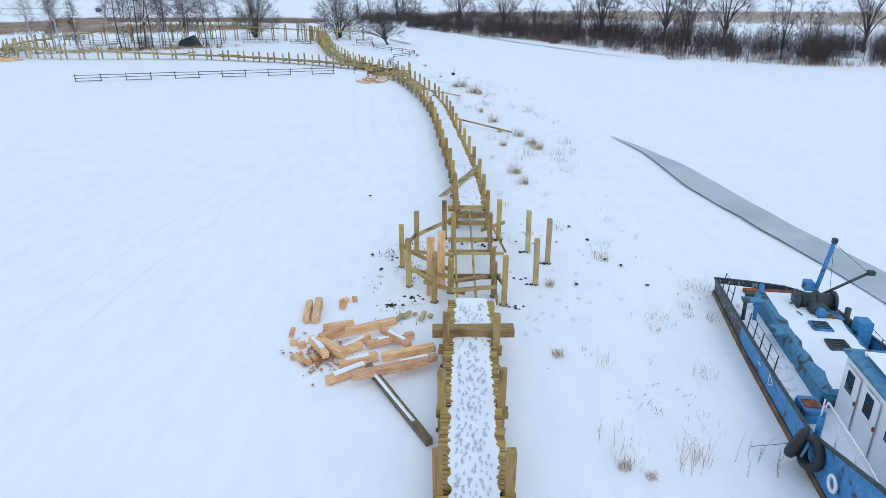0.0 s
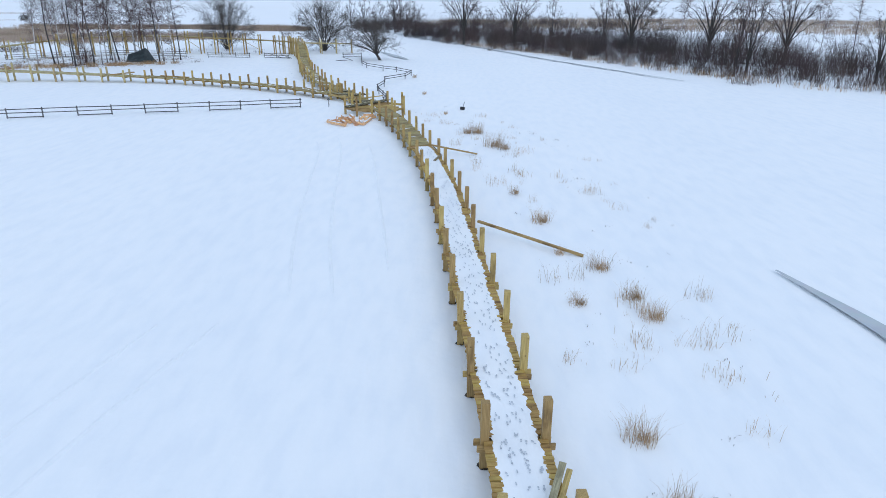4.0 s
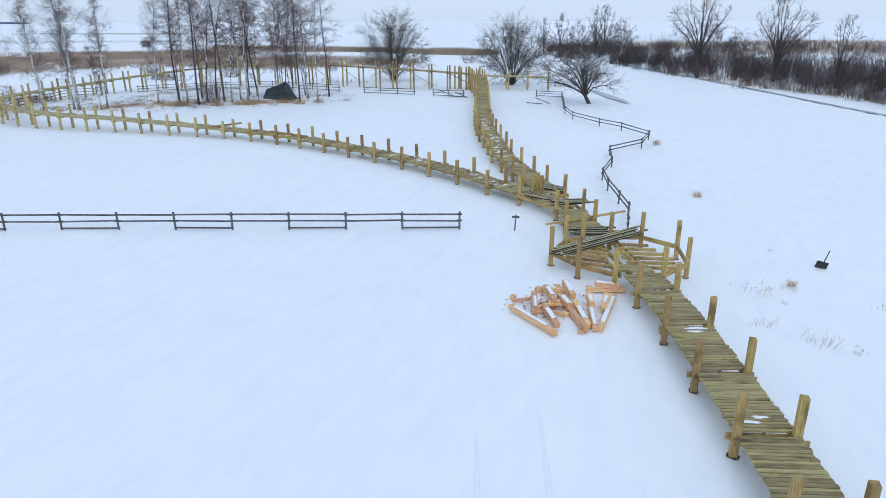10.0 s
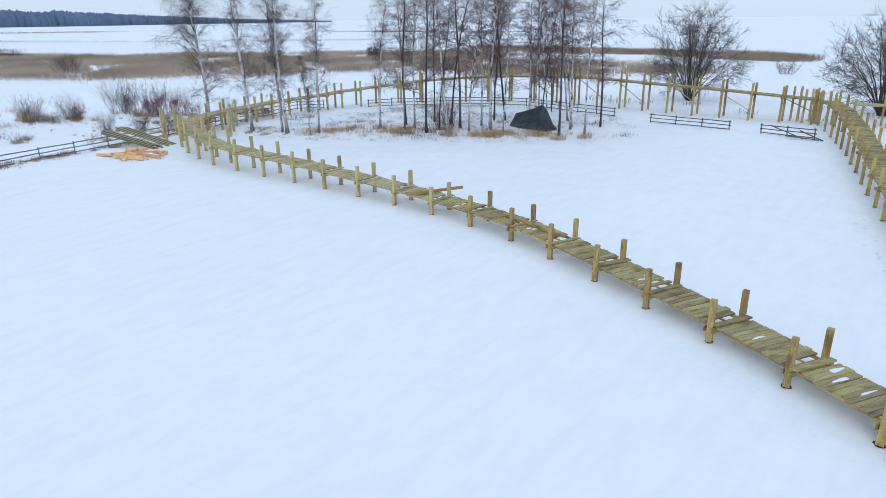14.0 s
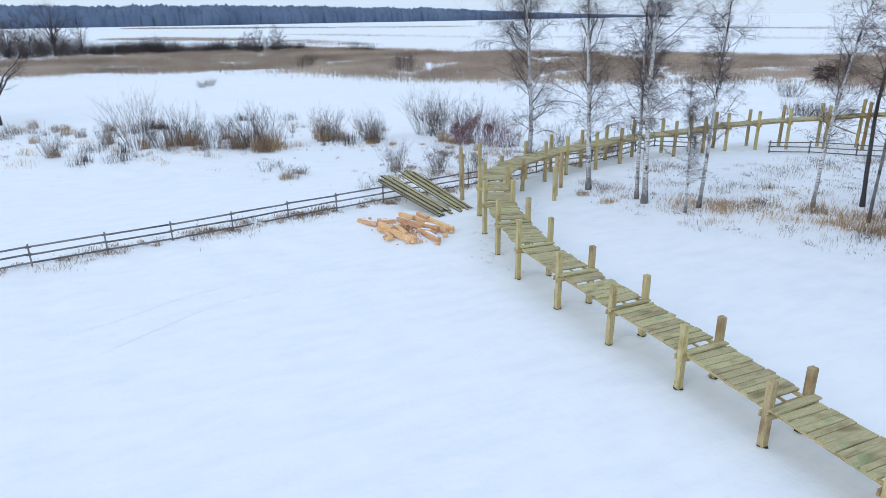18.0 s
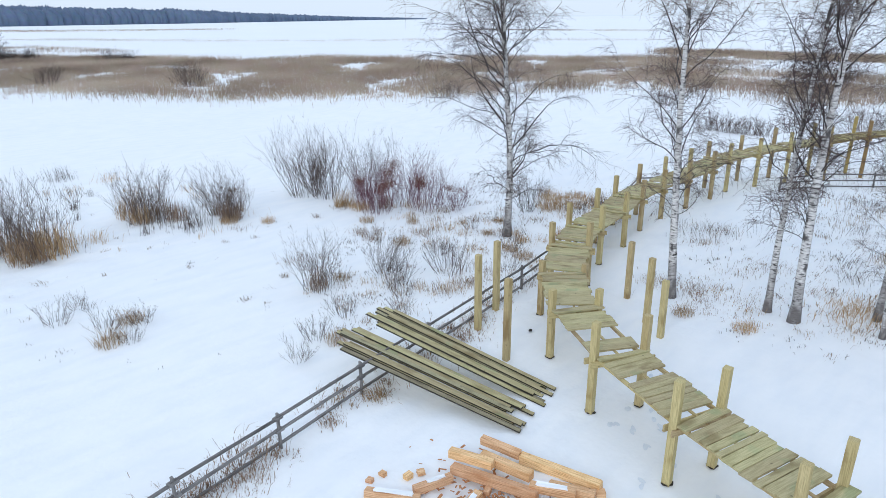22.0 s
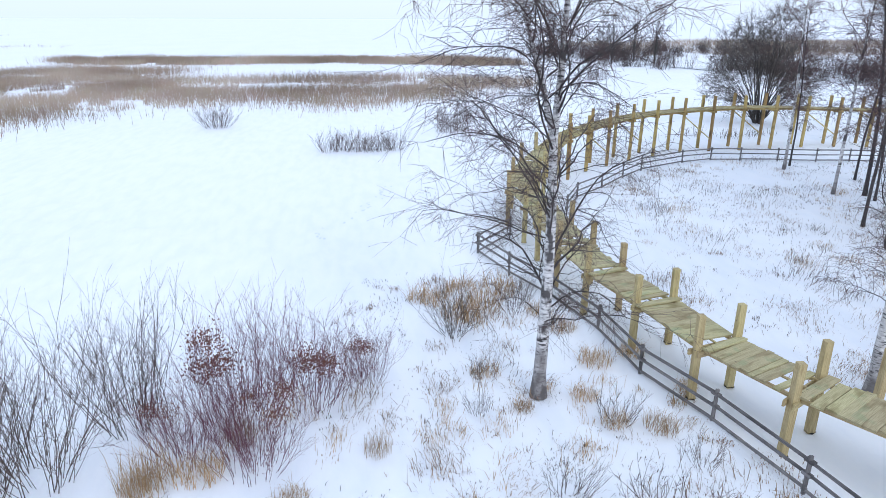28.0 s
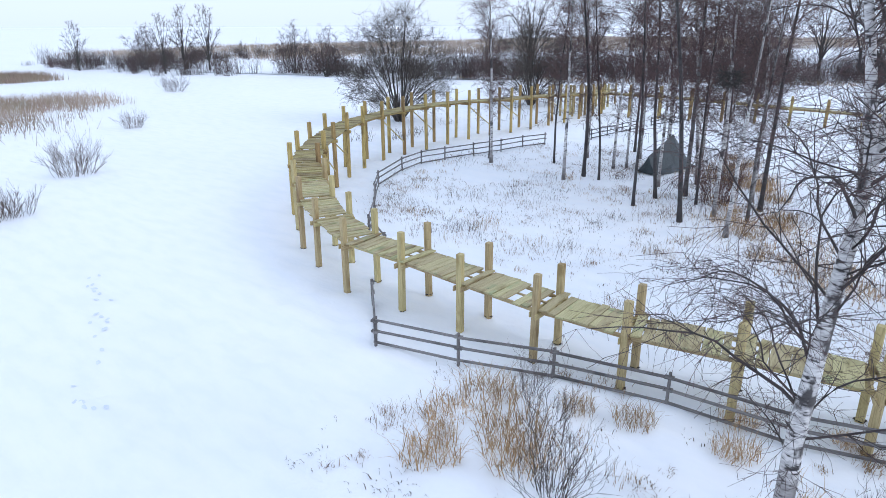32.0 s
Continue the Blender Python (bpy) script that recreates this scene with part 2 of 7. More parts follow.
TARP = plain("dark_tarpaulin", (0.012, 0.02, 0.024), (0.035, 0.05, 0.055), 2.0, 0.4, relief=0.5, depth=0.05)
ICE = plain("grey_ice", (0.36, 0.41, 0.44), (0.5, 0.54, 0.57), 0.35, 0.35, relief=0.15)
BLACK = plain("black_rubber", (0.012, 0.012, 0.013), (0.03, 0.03, 0.032), 5, 0.6)
EARTH = plain("dark_soil", (0.025, 0.022, 0.02), (0.07, 0.058, 0.05), 6, 0.95)
PEBBLE = plain("litter", (0.06, 0.045, 0.035), (0.16, 0.11, 0.08), 4, 0.9)


def flaking(name, paint, paint2, rust, amount, scale=1.6):
    m, n, l, b = material(name, 0.55)
    a, f = noise_tex(n, l, scale, 6), noise_tex(n, l, 12, 4)
    r = ramp(n, [(0.3, paint), (0.7, paint2)])
    l.new(f.outputs["Fac"], r.inputs[0])
    k = ramp(n, [(amount, (0, 0, 0)), (amount + 0.06, (1, 1, 1))])
    l.new(a.outputs["Fac"], k.inputs[0])
    l.new(mixed(n, l, k.outputs[0], r.outputs[0], rust), b.inputs["Base Color"])
    bump(n, l, b, a.outputs["Fac"], 0.3, 0.02)
    return m


BLUE = flaking("blue_hull_paint", (0.03, 0.17, 0.4), (0.08, 0.29, 0.55), (0.05, 0.06, 0.065), 0.58, 3.0)
HULL = flaking("worn_hull_paint", (0.022, 0.03, 0.035), (0.06, 0.075, 0.085), (0.3, 0.33, 0.34), 0.57, 7.0)
TEAL = flaking("dull_blue_paint", (0.045, 0.17, 0.3), (0.085, 0.27, 0.42), (0.03, 0.05, 0.06), 0.55, 2.4)
WHITE = flaking("white_cabin_paint", (0.8, 0.82, 0.83), (0.88, 0.89, 0.9), (0.34, 0.2, 0.11), 0.69)
RUST = plain("rust", (0.12, 0.035, 0.015), (0.33, 0.1, 0.04), 7, 0.85)
RUSTBAND = plain("rusty_waterline", (0.05, 0.03, 0.02), (0.26, 0.15, 0.08), 3, 0.85, per_object=0.2)
STEEL = plain("dark_steel", (0.03, 0.04, 0.045), (0.07, 0.09, 0.1), 5, 0.5, 0.4)
WINDOW, _n, _l, _b = material("dark_window_glass", 0.08)
_b.inputs["Base Color"].default_value = (0.03, 0.045, 0.055, 1)


# ---- building tools ----
rnd = random.Random(7)


def mesh_of(name, verts, faces, mat, smooth=False):
    me = bpy.data.meshes.new(name)
    me.from_pydata(verts, [], faces)
    me.materials.append(mat)
    if smooth:
        me.polygons.foreach_set("use_smooth", [True] * len(me.polygons))
    me.update()
    return me


def thing(name, label, category, at=(0, 0, 0), group="", kind="", turn=0.0):
    ob = new(name)
    ob.empty_display_size = 0.2
    ob.matrix_world = pose(*at, 0, 0, turn)
    return tagged(ob, label, category, group, kind)


def under(ob, parent, m=None):
    ob.parent = parent
    if m is not None:
        ob.matrix_basis = m
    return ob


def part(name, data, parent, m=None, label=""):
    """One mesh object under a thing or part; m is its pose in the parent's space."""
    ob = under(new(name, data), parent, m)
    return tagged(ob, label)


def beam_mesh(name, mat, length, width, height, bevel=0.006, wave=0.0, seed=0):
    """A squared timber along x, centred, with eased and slightly uneven edges."""
    r = random.Random(seed)
    bm = bmesh.new()
    bmesh.ops.create_cube(bm, size=1)
    bmesh.ops.scale(bm, vec=(length, width, height), verts=bm.verts)
    bmesh.ops.bevel(bm, geom=bm.edges[:], offset=bevel, segments=1, affect="EDGES")
    for v in bm.verts:
        v.co += Vector((r.uniform(-1, 1) * wave * 2, r.uniform(-1, 1) * wave, r.uniform(-1, 1) * wave))
    me = bpy.data.meshes.new(name)
    bm.to_mesh(me)
    bm.free()
    me.materials.append(mat)
    return me


def bar(a, b):
    """The pose that lays a timber along x from a to b, its top upward."""
    a, b = Vector(a), Vector(b)
    x = (b - a).normalized()
    z = Vector((0, 0, 1)) if abs(x.z) < 0.95 else Vector((0, 1, 0))
    y = z.cross(x).normalized()
    z = x.cross(y)
    m = Matrix((x, y, z)).transposed().to_4x4()
    return Matrix.Translation((a + b) / 2) @ m


def lathe(points, sides=10):
    """Verts and faces of a turned form: (radius, height) pairs from the bottom up."""
    vs, fs = [], []
    for r, z in points:
        for k in range(sides):
            a = 2 * math.pi * k / sides
            vs.append((r * math.cos(a), r * math.sin(a), z))
    for i in range(len(points) - 1):
        for k in range(sides):
            j = (k + 1) % sides
            fs.append((i * sides + k, i * sides + j, (i + 1) * sides + j, (i + 1) * sides + k))
    fs.append(tuple(range(sides))[::-1])
    fs.append(tuple((len(points) - 1) * sides + k for k in range(sides)))
    return vs, fs


def spline(points, count):
    """A smooth line through points (any number of coordinates), cut into count equal steps along x and y."""
    p = np.array(points, float)
    p = np.vstack([2 * p[0] - p[1], p, 2 * p[-1] - p[-2]])
    out = []
    for i in range(1, len(p) - 2):
        a, b, c, d = p[i - 1:i + 3]
        for u in np.linspace(0, 1, 24, endpoint=False):
            out.append(0.5 * (2 * b + (c - a) * u + (2 * a - 5 * b + 4 * c - d) * u ** 2 + (3 * b - a - 3 * c + d) * u ** 3))
    out.append(p[-2])
    out = np.array(out)
    s = np.r_[0, np.cumsum(np.hypot(*np.diff(out[:, :2], axis=0).T))]
    want = np.linspace(0, s[-1], count + 1)
    return np.stack([np.interp(want, s, out[:, k]) for k in range(out.shape[1])], 1)


# ---- ground: one sheet of snow to the horizon ----
def relief(x, y):
    """Height of the snow: slow swells, finer unevenness, and hummocks over the grassy bank."""
    if not (-112 < x < 42 and -12 < y < 162):
        return -0.03
    z = -0.03 + 0.06 * noise.noise((x * 0.13, y * 0.13, 0)) + 0.025 * noise.noise((x * 0.5, y * 0.5, 3))
    rough = max(0.0, min(1.0, (-50 - x) / 12, (x + 100) / 8, (y - 66) / 8, (124 - y) / 8)) * max(0.0, min(1.0, 0.6 + 1.6 * noise.noise((x * 0.08, y * 0.08, 9))))
    if x > -64 and y > 96:
        rough = max(rough, 0.5)
    return z + rough * (0.15 * noise.noise((x * 0.9, y * 0.9, 5)) + 0.13 * noise.noise((x * 1.9, y * 1.9, 6)))


def ground():
    xs = np.r_[-3500, -1800, -900, -500, -300, -200, -150, -125, np.arange(-110, -90, 1.0), np.arange(-90, -36, 0.4), np.arange(-36, 41, 1.0), 60, 90, 140, 220, 400, 800, 1800, 3500]
    ys = np.r_[-3500, -1500, -600, -250, -100, -50, -25, np.arange(-10, 70, 1.0), np.arange(70, 124, 0.4), np.arange(124, 161, 1.0), 175, 200, 240, 300, 450, 700, 1200, 2200, 4000]
    vs = [(x, y, relief(x, y)) for y in ys for x in xs]
    w = len(xs)
    fs = [(j * w + i, j * w + i + 1, (j + 1) * w + i + 1, (j + 1) * w + i) for j in range(len(ys) - 1) for i in range(w - 1)]
    return tagged(new("ground", mesh_of("ground", vs, fs, SNOW, True)), "flat snow-covered shore and frozen lake", "snow", kind="structure")


ground()


def ribbon(name, mat, line, z, label, category, jag=0.1):
    """A flat strip on the snow: (x, y, width) along its middle."""
    p = spline(line, 90)
    vs, fs = [], []
    for i, (x, y, w) in enumerate(p):
        d = p[min(i + 1, len(p) - 1)] - p[max(i - 1, 0)]
        n = np.array([-d[1], d[0]]) / max(np.hypot(d[0], d[1]), 1e-6)
        for s in (-0.5, 0.0, 0.5):
            k = s * (w + jag * w * noise.noise((i * 0.35, s * 9, 1)))
            vs.append((x + n[0] * k, y + n[1] * k, z))
    for i in range(len(p) - 1):
        for k in (0, 1):
            fs.append((3 * i + k, 3 * i + k + 1, 3 * i + k + 4, 3 * i + k + 3))
    return tagged(new(name, mesh_of(name, vs, fs, mat)), label, category, kind="structure")


ribbon("ice_channel", ICE, [(17.0, -25, 2.3), (14.9, -5, 2.1), (13.35, 11, 1.8), (12.9, 17.5, 1.55), (12.3, 22.3, 1.42), (11.72, 27, 1.5), (11.45, 31, 1.3), (10.97, 35, 0.55), (10.1, 38.9, 0.1)], 0.05, "grey refrozen channel cut through the snowy ice", "ice", 0.16)
ribbon("ice_crack", ICE, [(25.2, 91, 0.2), (19.6, 104.6, 0.45), (13.05, 121.3, 0.55), (3.85, 148.5, 0.8), (-6.2, 174, 0.9), (-18.7, 210, 0.9)], 0.05, "long dark grey crack across the snowy ice", "ice", 0.4)
ribbon("ice_patch", ICE, [(-5.9, 116.5, 0.3), (-7.5, 121, 1.2), (-9.8, 127.6, 0.9), (-11, 131, 0.2)], 0.05, "bare grey ice patch on the snowy lake", "ice", 0.5)


def ridge(line):
    """A low rounded seam in the snow, left by runners; its groove shade is put into the colour."""
    p = spline(line, 140)
    vs, fs = [], []
    for i, (x, y, w) in enumerate(p):
        d = p[min(i + 1, len(p) - 1)] - p[max(i - 1, 0)]
        n = np.array([-d[1], d[0]]) / max(np.hypot(d[0], d[1]), 1e-6)
        for k, z in ((-1.0, -0.03), (-0.45, 0.02), (0.35, 0.026), (1.0, -0.03)):
            q = k * w * 0.5 * (1 + 0.4 * noise.noise((i * 0.2, k, 3)))
            px, py = x + n[0] * q, y + n[1] * q
            vs.append((px, py, relief(px, py) + z + 0.016 * noise.noise((i * 0.15, 2, 8)) - 0.04 * (1 - min(1, i / 12, (140 - i) / 12))))
    for i in range(len(p) - 1):
        for k in range(3):
            fs.append((4 * i + k, 4 * i + k + 1, 4 * i + k + 5, 4 * i + k + 4))
    return tagged(new("snow_ridge", mesh_of("snow_ridge", vs, fs, TRACKSHADE, True)), "faint runner track over the snowfield", "track", kind="structure")


for line in ([(-3.6, 36, 0.16), (-4.7, 42, 0.2), (-5.6, 49, 0.2), (-6.4, 56, 0.2), (-7.4, 61, 0.16)], [(-4.9, 36, 0.16), (-6.0, 42, 0.2), (-6.9, 49, 0.2), (-7.7, 56, 0.2), (-8.6, 60, 0.16)], [(-2.2, 38, 0.14), (-3.1, 45, 0.18), (-4.2, 53, 0.18), (-5.2, 59, 0.14)],
             [(-9.5, 13, 0.2), (-9.2, 20, 0.2), (-8.2, 28, 0.22), (-6.4, 36, 0.2)], [(-11.0, 13, 0.2), (-10.7, 20, 0.2), (-9.7, 28, 0.22), (-8.0, 36, 0.2)],
             [(-52.6, 74, 0.12), (-53.4, 76.5, 0.2), (-54.1, 77.9, 0.2), (-54.7, 80.1, 0.2), (-54.5, 83.1, 0.2), (-53.9, 85.4, 0.16)], [(-51, 75.6, 0.12), (-52.1, 77.3, 0.2), (-53.1, 78.9, 0.2), (-53.5, 80.8, 0.2), (-53.3, 83.4, 0.2), (-53.0, 84.8, 0.16)]):
    ridge(line)

# ---- boardwalk ----
PLANKS = {}


def plank_mesh(mat, length, width, k):
    key = (mat.name, length, width, k)
    if key not in PLANKS:
        PLANKS[key] = beam_mesh("plank", mat, length, width - 0.014, 0.045, 0.006, 0.005, k + 31)
    return PLANKS[key]


POSTS = {}


def post_mesh(mat, height):
    """An upright squared post along x (x is laid upward), in steps of 5 cm."""
    key = (mat.name, round(height * 20))
    if key not in POSTS:
        POSTS[key] = beam_mesh("post", mat, key[1] / 20, 0.155, 0.155, 0.008, 0.004, key[1])
    return POSTS[key]


BEAMS = {}


def timber_mesh(mat, length, width, height):
    key = (mat.name, round(length * 20), width, height)
    if key not in BEAMS:
        BEAMS[key] = beam_mesh("timber", mat, key[1] / 20, width, height, 0.006, 0.003, key[1])
    return BEAMS[key]


EDGED = {}


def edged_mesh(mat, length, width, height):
    """A board whose edges and ends are near-black: the shade on them is put into the colour."""
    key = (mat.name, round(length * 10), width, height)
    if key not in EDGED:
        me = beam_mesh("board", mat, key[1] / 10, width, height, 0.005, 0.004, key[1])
        me.materials.append(SHADEDSIDE)
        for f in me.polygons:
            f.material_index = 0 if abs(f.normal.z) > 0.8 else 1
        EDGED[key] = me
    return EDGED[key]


def collar_mesh(seed):
    """A ragged dark ring laid on the snow round a post's foot."""
    r = random.Random(seed)
    vs = [(math.cos(k * 0.5236) * r.uniform(0.09, 0.14), math.sin(k * 0.5236) * r.uniform(0.09, 0.14), r.uniform(-0.012, 0.0)) for k in range(12)] + [(0, 0, 0.012)]
    return mesh_of("earth_collar", vs, [(k, (k + 1) % 12, 12) for k in range(12)], EARTH)


COLLARS = [collar_mesh(k) for k in range(4)]


def upright(parent, at, x, y, top, mat, name="post", bottom=-0.12, lean=0.012):
    h = top - bottom
    tip = (x - at[0] + rnd.uniform(-lean, lean) * h, y - at[1] + rnd.uniform(-lean, lean) * h, top)
    m = bar((x - at[0], y - at[1], bottom), tip) @ pose(0, 0, 0, rnd.uniform(-6, 6), 0, 0)
    if name == "post" and bottom < 0:
        part("earth_collar", COLLARS[rnd.randrange(4)], parent, pose(x - at[0], y - at[1], relief(x, y) + 0.022, 0, 0, rnd.uniform(0, 360)), "dark ragged ring round the foot")
    return part(name, post_mesh(mat, h), parent, m)


def bays_of(nodes):
    """Post pairs where they stand, and a smooth line of forty steps a bay through them."""
    p = np.array(nodes, float)[:, :3]
    q = np.vstack([2 * p[0] - p[1], p, 2 * p[-1] - p[-2]])
    out = []
    for i in range(1, len(q) - 2):
        a, b, c, d = q[i - 1:i + 3]
        for u in np.linspace(0, 1, 40, endpoint=False):
            out.append(0.5 * (2 * b + (c - a) * u + (2 * a - 5 * b + 4 * c - d) * u ** 2 + (3 * b - a - 3 * c + d) * u ** 3))
    return p, np.array(out + [p[-1]])


def boardwalk(label, line, bays, mat, board=0.12, rise=0.8, width=1.2, first=True, last=True, braces=False, ragged=0.03, missing=0.0, tight=0.0, group="boardwalk runs", lip=0.0, holes=(), snap=False, dark_bays=0):
    """A raised walk along line (x, y, deck height): post pairs, cross timbers, stringers and boards.
    snap: line gives the post pairs themselves, with the rise of each; lip: the last board of a bay lies over the joint,
    with a gap past it;
    holes: (bay, from, to) stretches left open; dark_bays: how many bays from the start take the darker wood."""
    if snap:
        bays = len(line) - 1
        p, fine = bays_of(line)
        rises = [q[3] for q in line]
    else:
        p = spline(line, bays)
        fine = spline(line, bays * 40)
        rises = [rise] * (bays + 1)
    at = (float(p[0][0]), float(p[0][1]), 0)
    w = thing("boardwalk", label, "boardwalk", at, group)
    half = width / 2 - 0.03
    wood = lambda i: DARKPOST if i < dark_bays else POST
    sides = []
    for i, (x, y, z) in enumerate(p):
        d = fine[min(i * 40 + 4, len(fine) - 1)] - fine[max(i * 40 - 4, 0)]
        d = d[:2] / np.hypot(d[0], d[1])
        n = np.array([-d[1], d[0]])
        sides.append((x + n[0] * half, y + n[1] * half, x - n[0] * half, y - n[1] * half, z, d, n))
        if (i == 0 and not first) or (i == bays and not last):
            continue
        for s in (1, -1):
            upright(w, at, x + s * n[0] * half, y + s * n[1] * half, z + rises[i] + rnd.uniform(-0.04, 0.05), wood(i))
        for o in (-0.1, 0.1):
            e0, e1 = half + rnd.uniform(0.12, 0.2), half + rnd.uniform(0.08, 0.18)
            a = (x - at[0] + d[0] * o - n[0] * e0, y - at[1] + d[1] * o - n[1] * e0, z - 0.15)
            b = (x - at[0] + d[0] * o + n[0] * e1, y - at[1] + d[1] * o + n[1] * e1, z - 0.15)
            part("cross_beam", timber_mesh(wood(i), e0 + e1, 0.045, 0.14), w, bar(a, b))
    for i in range(bays):
        a, b = p[i], p[i + 1]
        run = float(np.hypot(b[0] - a[0], b[1] - a[1]))
        way = (b[:2] - a[:2]) / run
        n = np.array([-way[1], way[0]])
        for s in (-0.5, 0, 0.5):
            pa = (a[0] - at[0] + n[0] * s, a[1] - at[1] + n[1] * s, a[2] - 0.062)
            pb = (b[0] - at[0] + n[0] * s, b[1] - at[1] + n[1] * s, b[2] - 0.062)
            part("stringer", timber_mesh(wood(i), run, 0.05, 0.045 if s == 0 else 0.09), w, bar((pa[0], pa[1], pa[2] - (0 if s == 0 else 0.024)), (pb[0], pb[1], pb[2] - (0 if s == 0 else 0.024))))
        if braces and i % 2 == braces % 2 and a[2] > 1.65:
            q, r = (sides[i][2:4], sides[i + 1][2:4]) if i % 4 else (sides[i][0:2], sides[i + 1][0:2])
            part("brace", timber_mesh(POST, math.dist((*q, a[2] - 0.3), (*r, 0.75)), 0.035, 0.07), w,
                 bar((q[0] - at[0], q[1] - at[1], a[2] - 0.3), (r[0] - at[0], r[1] - at[1], 0.75)))
        gap = 0.2 if lip else 0.08
        count = max(3, round((run - gap) / board))
        cuts = np.cumsum([0.0] + [1 + (rnd.uniform(-0.3, 0.3) if board > 0.15 else rnd.uniform(-0.12, 0.12)) for _ in range(count)])
        cuts = gap + cuts / cuts[-1] * (run - gap - 0.08)
        twist = rnd.uniform(-1.5, 1.5) * min(1, ragged * 25)
        lean = math.degrees(math.atan2(b[2] - a[2], run))
        for k in range(count):
            u = (cuts[k] + cuts[k + 1]) / 2
            if rnd.random() < missing or any(h[0] == i and h[1] < u / run < h[2] for h in holes):
                continue
            c = a + (b - a) * (u / run)
            # a curving bay's boards follow its posts: half of the bow is taken up by the panel
            c = 0.5 * c + 0.5 * fine[min(int(round((i + u / run) * 40)), len(fine) - 1)]
            ang = math.degrees(math.atan2(way[1], way[0])) + 90 + twist + rnd.uniform(-1, 1) * ragged * 14
            o = rnd.uniform(-ragged, ragged)
            over = lip and k == count - 1
            wide = round(round((cuts[k + 1] - cuts[k]) / 0.02) * 0.02 + tight, 3)
            m = pose(c[0] - at[0] + math.cos(radians(ang)) * o + way[0] * (0.03 if over else 0), c[1] - at[1] + math.sin(radians(ang)) * o + way[1] * (0.03 if over else 0),
                     c[2] - 0.018 + rnd.uniform(-0.006, 0.007) + (lip if over else 0), rnd.uniform(-2.2, 2.2) + (3.5 if over else 0), rnd.uniform(-0.8, 0.8), ang + (rnd.uniform(-2.5, 2.5) if over else 0))
            long = round(width - 0.02 + rnd.choice((0, 0, 0.05, -0.05)) * (1 if board > 0.15 else 0.3) + (0.08 if over else 0), 2)
            part("plank", plank_mesh(DARKDECK if mat is DECK and i < dark_bays else mat, long, wide, rnd.randrange(4)), w, m)
    return w


MAIN = [(1.0, -8.3, 0.55), (0.45, 3.5, 0.58), (0.52, 10.6, 0.6), (0.68, 15.25, 0.6)]
MIDDLE = [(0.98, 22.6, 0.6), (0.92, 27.0, 0.6), (0.66, 31.6, 0.6), (0.1, 38.95, 0.6), (-0.45, 45.85, 0.6), (-1.41, 52.98, 0.58), (-1.89, 55.2, 0.56)]
NORTH = [(-1.89, 55.2, 0.56), (-2.8, 59.6, 0.55), (-4.02, 64.5, 0.55), (-4.65, 66.47, 0.55)]
STUB = [(-4.65, 66.47, 0.55), (-5.1, 67.75, 0.55)]
NECK = [(-6.65, 71.25, 0.52), (-7.22, 72.5, 0.52), (-7.95, 74.7, 0.5)]
LEFT = [(-10.04, 76.98, 0.48, 0.81), (-11.83, 78.39, 0.48, 0.75), (-13.82, 80.12, 0.49, 0.74), (-15.78, 81.50, 0.50, 0.74), (-17.79, 82.73, 0.51, 0.73), (-19.94, 83.92, 0.52, 0.72), (-22.11, 84.99, 0.54, 0.70), (-24.29, 86.09, 0.55, 0.66), (-26.56, 87.10, 0.56, 0.70), (-28.81, 87.97, 0.58, 0.69), (-31.23, 88.51, 0.60, 0.66), (-33.66, 88.90, 0.64, 0.62), (-36.09, 89.08, 0.72, 0.71), (-38.54, 89.14, 0.82, 0.63), (-40.99, 89.14, 0.90, 0.64), (-43.39, 89.15, 0.99, 0.64), (-45.89, 89.07, 1.07, 0.70), (-48.38, 89.10, 1.11, 0.71), (-50.89, 89.23, 1.15, 0.87), (-53.26, 89.77, 1.23, 0.83), (-55.54, 90.43, 1.32, 0.85), (-57.73, 91.34, 1.38, 0.80)]
BEND = [(-57.73, 91.34, 1.38, 0.80), (-59.77, 92.65, 1.36, 0.48), (-61.41, 94.42, 1.34, 0.28), (-62.66, 96.59, 1.30, 0.77)]
WEST = [(-62.66, 96.59, 1.30, 0.77), (-63.44, 98.58, 1.30, 0.79), (-63.84, 100.91, 1.30, 0.78), (-64.37, 103.07, 1.33, 0.74), (-64.53, 105.16, 1.36, 0.82), (-64.49, 107.42, 1.40, 0.76), (-64.39, 109.66, 1.44, 0.80), (-64.52, 111.80, 1.54, 0.78), (-63.84, 113.89, 1.65, 0.77), (-63.00, 115.79, 1.80, 0.80), (-61.72, 117.74, 1.95, 0.80)]
BACK = [(-61.72, 117.74, 1.95), (-60.2, 120.0, 2.2), (-57.4, 122.5, 2.4), (-53.7, 124.8, 2.58), (-50.0, 126.0, 2.65), (-46.0, 126.55, 2.7), (-42, 126.75, 2.6), (-37.9, 126.5, 2.45), (-33.4, 126.1, 2.35), (-29, 126.0, 2.15), (-25.0, 126.0, 1.95)]
GATEWAY = [(-8.95, 77.15, 0.5), (-10.0, 79.1, 0.5), (-10.97, 81.25, 0.5)]
RIGHT = [(-10.97, 81.25, 0.5, 0.8), (-11.95, 83.24, 0.52, 0.8), (-12.98, 85.56, 0.55, 0.8), (-13.67, 87.72, 0.59, 0.8), (-14.47, 90.08, 0.64, 0.8), (-15.27, 92.28, 0.7, 0.8), (-15.96, 94.5, 0.77, 0.8), (-16.55, 96.64, 0.84, 0.8), (-17.15, 98.88, 0.9, 0.8), (-17.65, 101.12, 0.97, 0.8)]
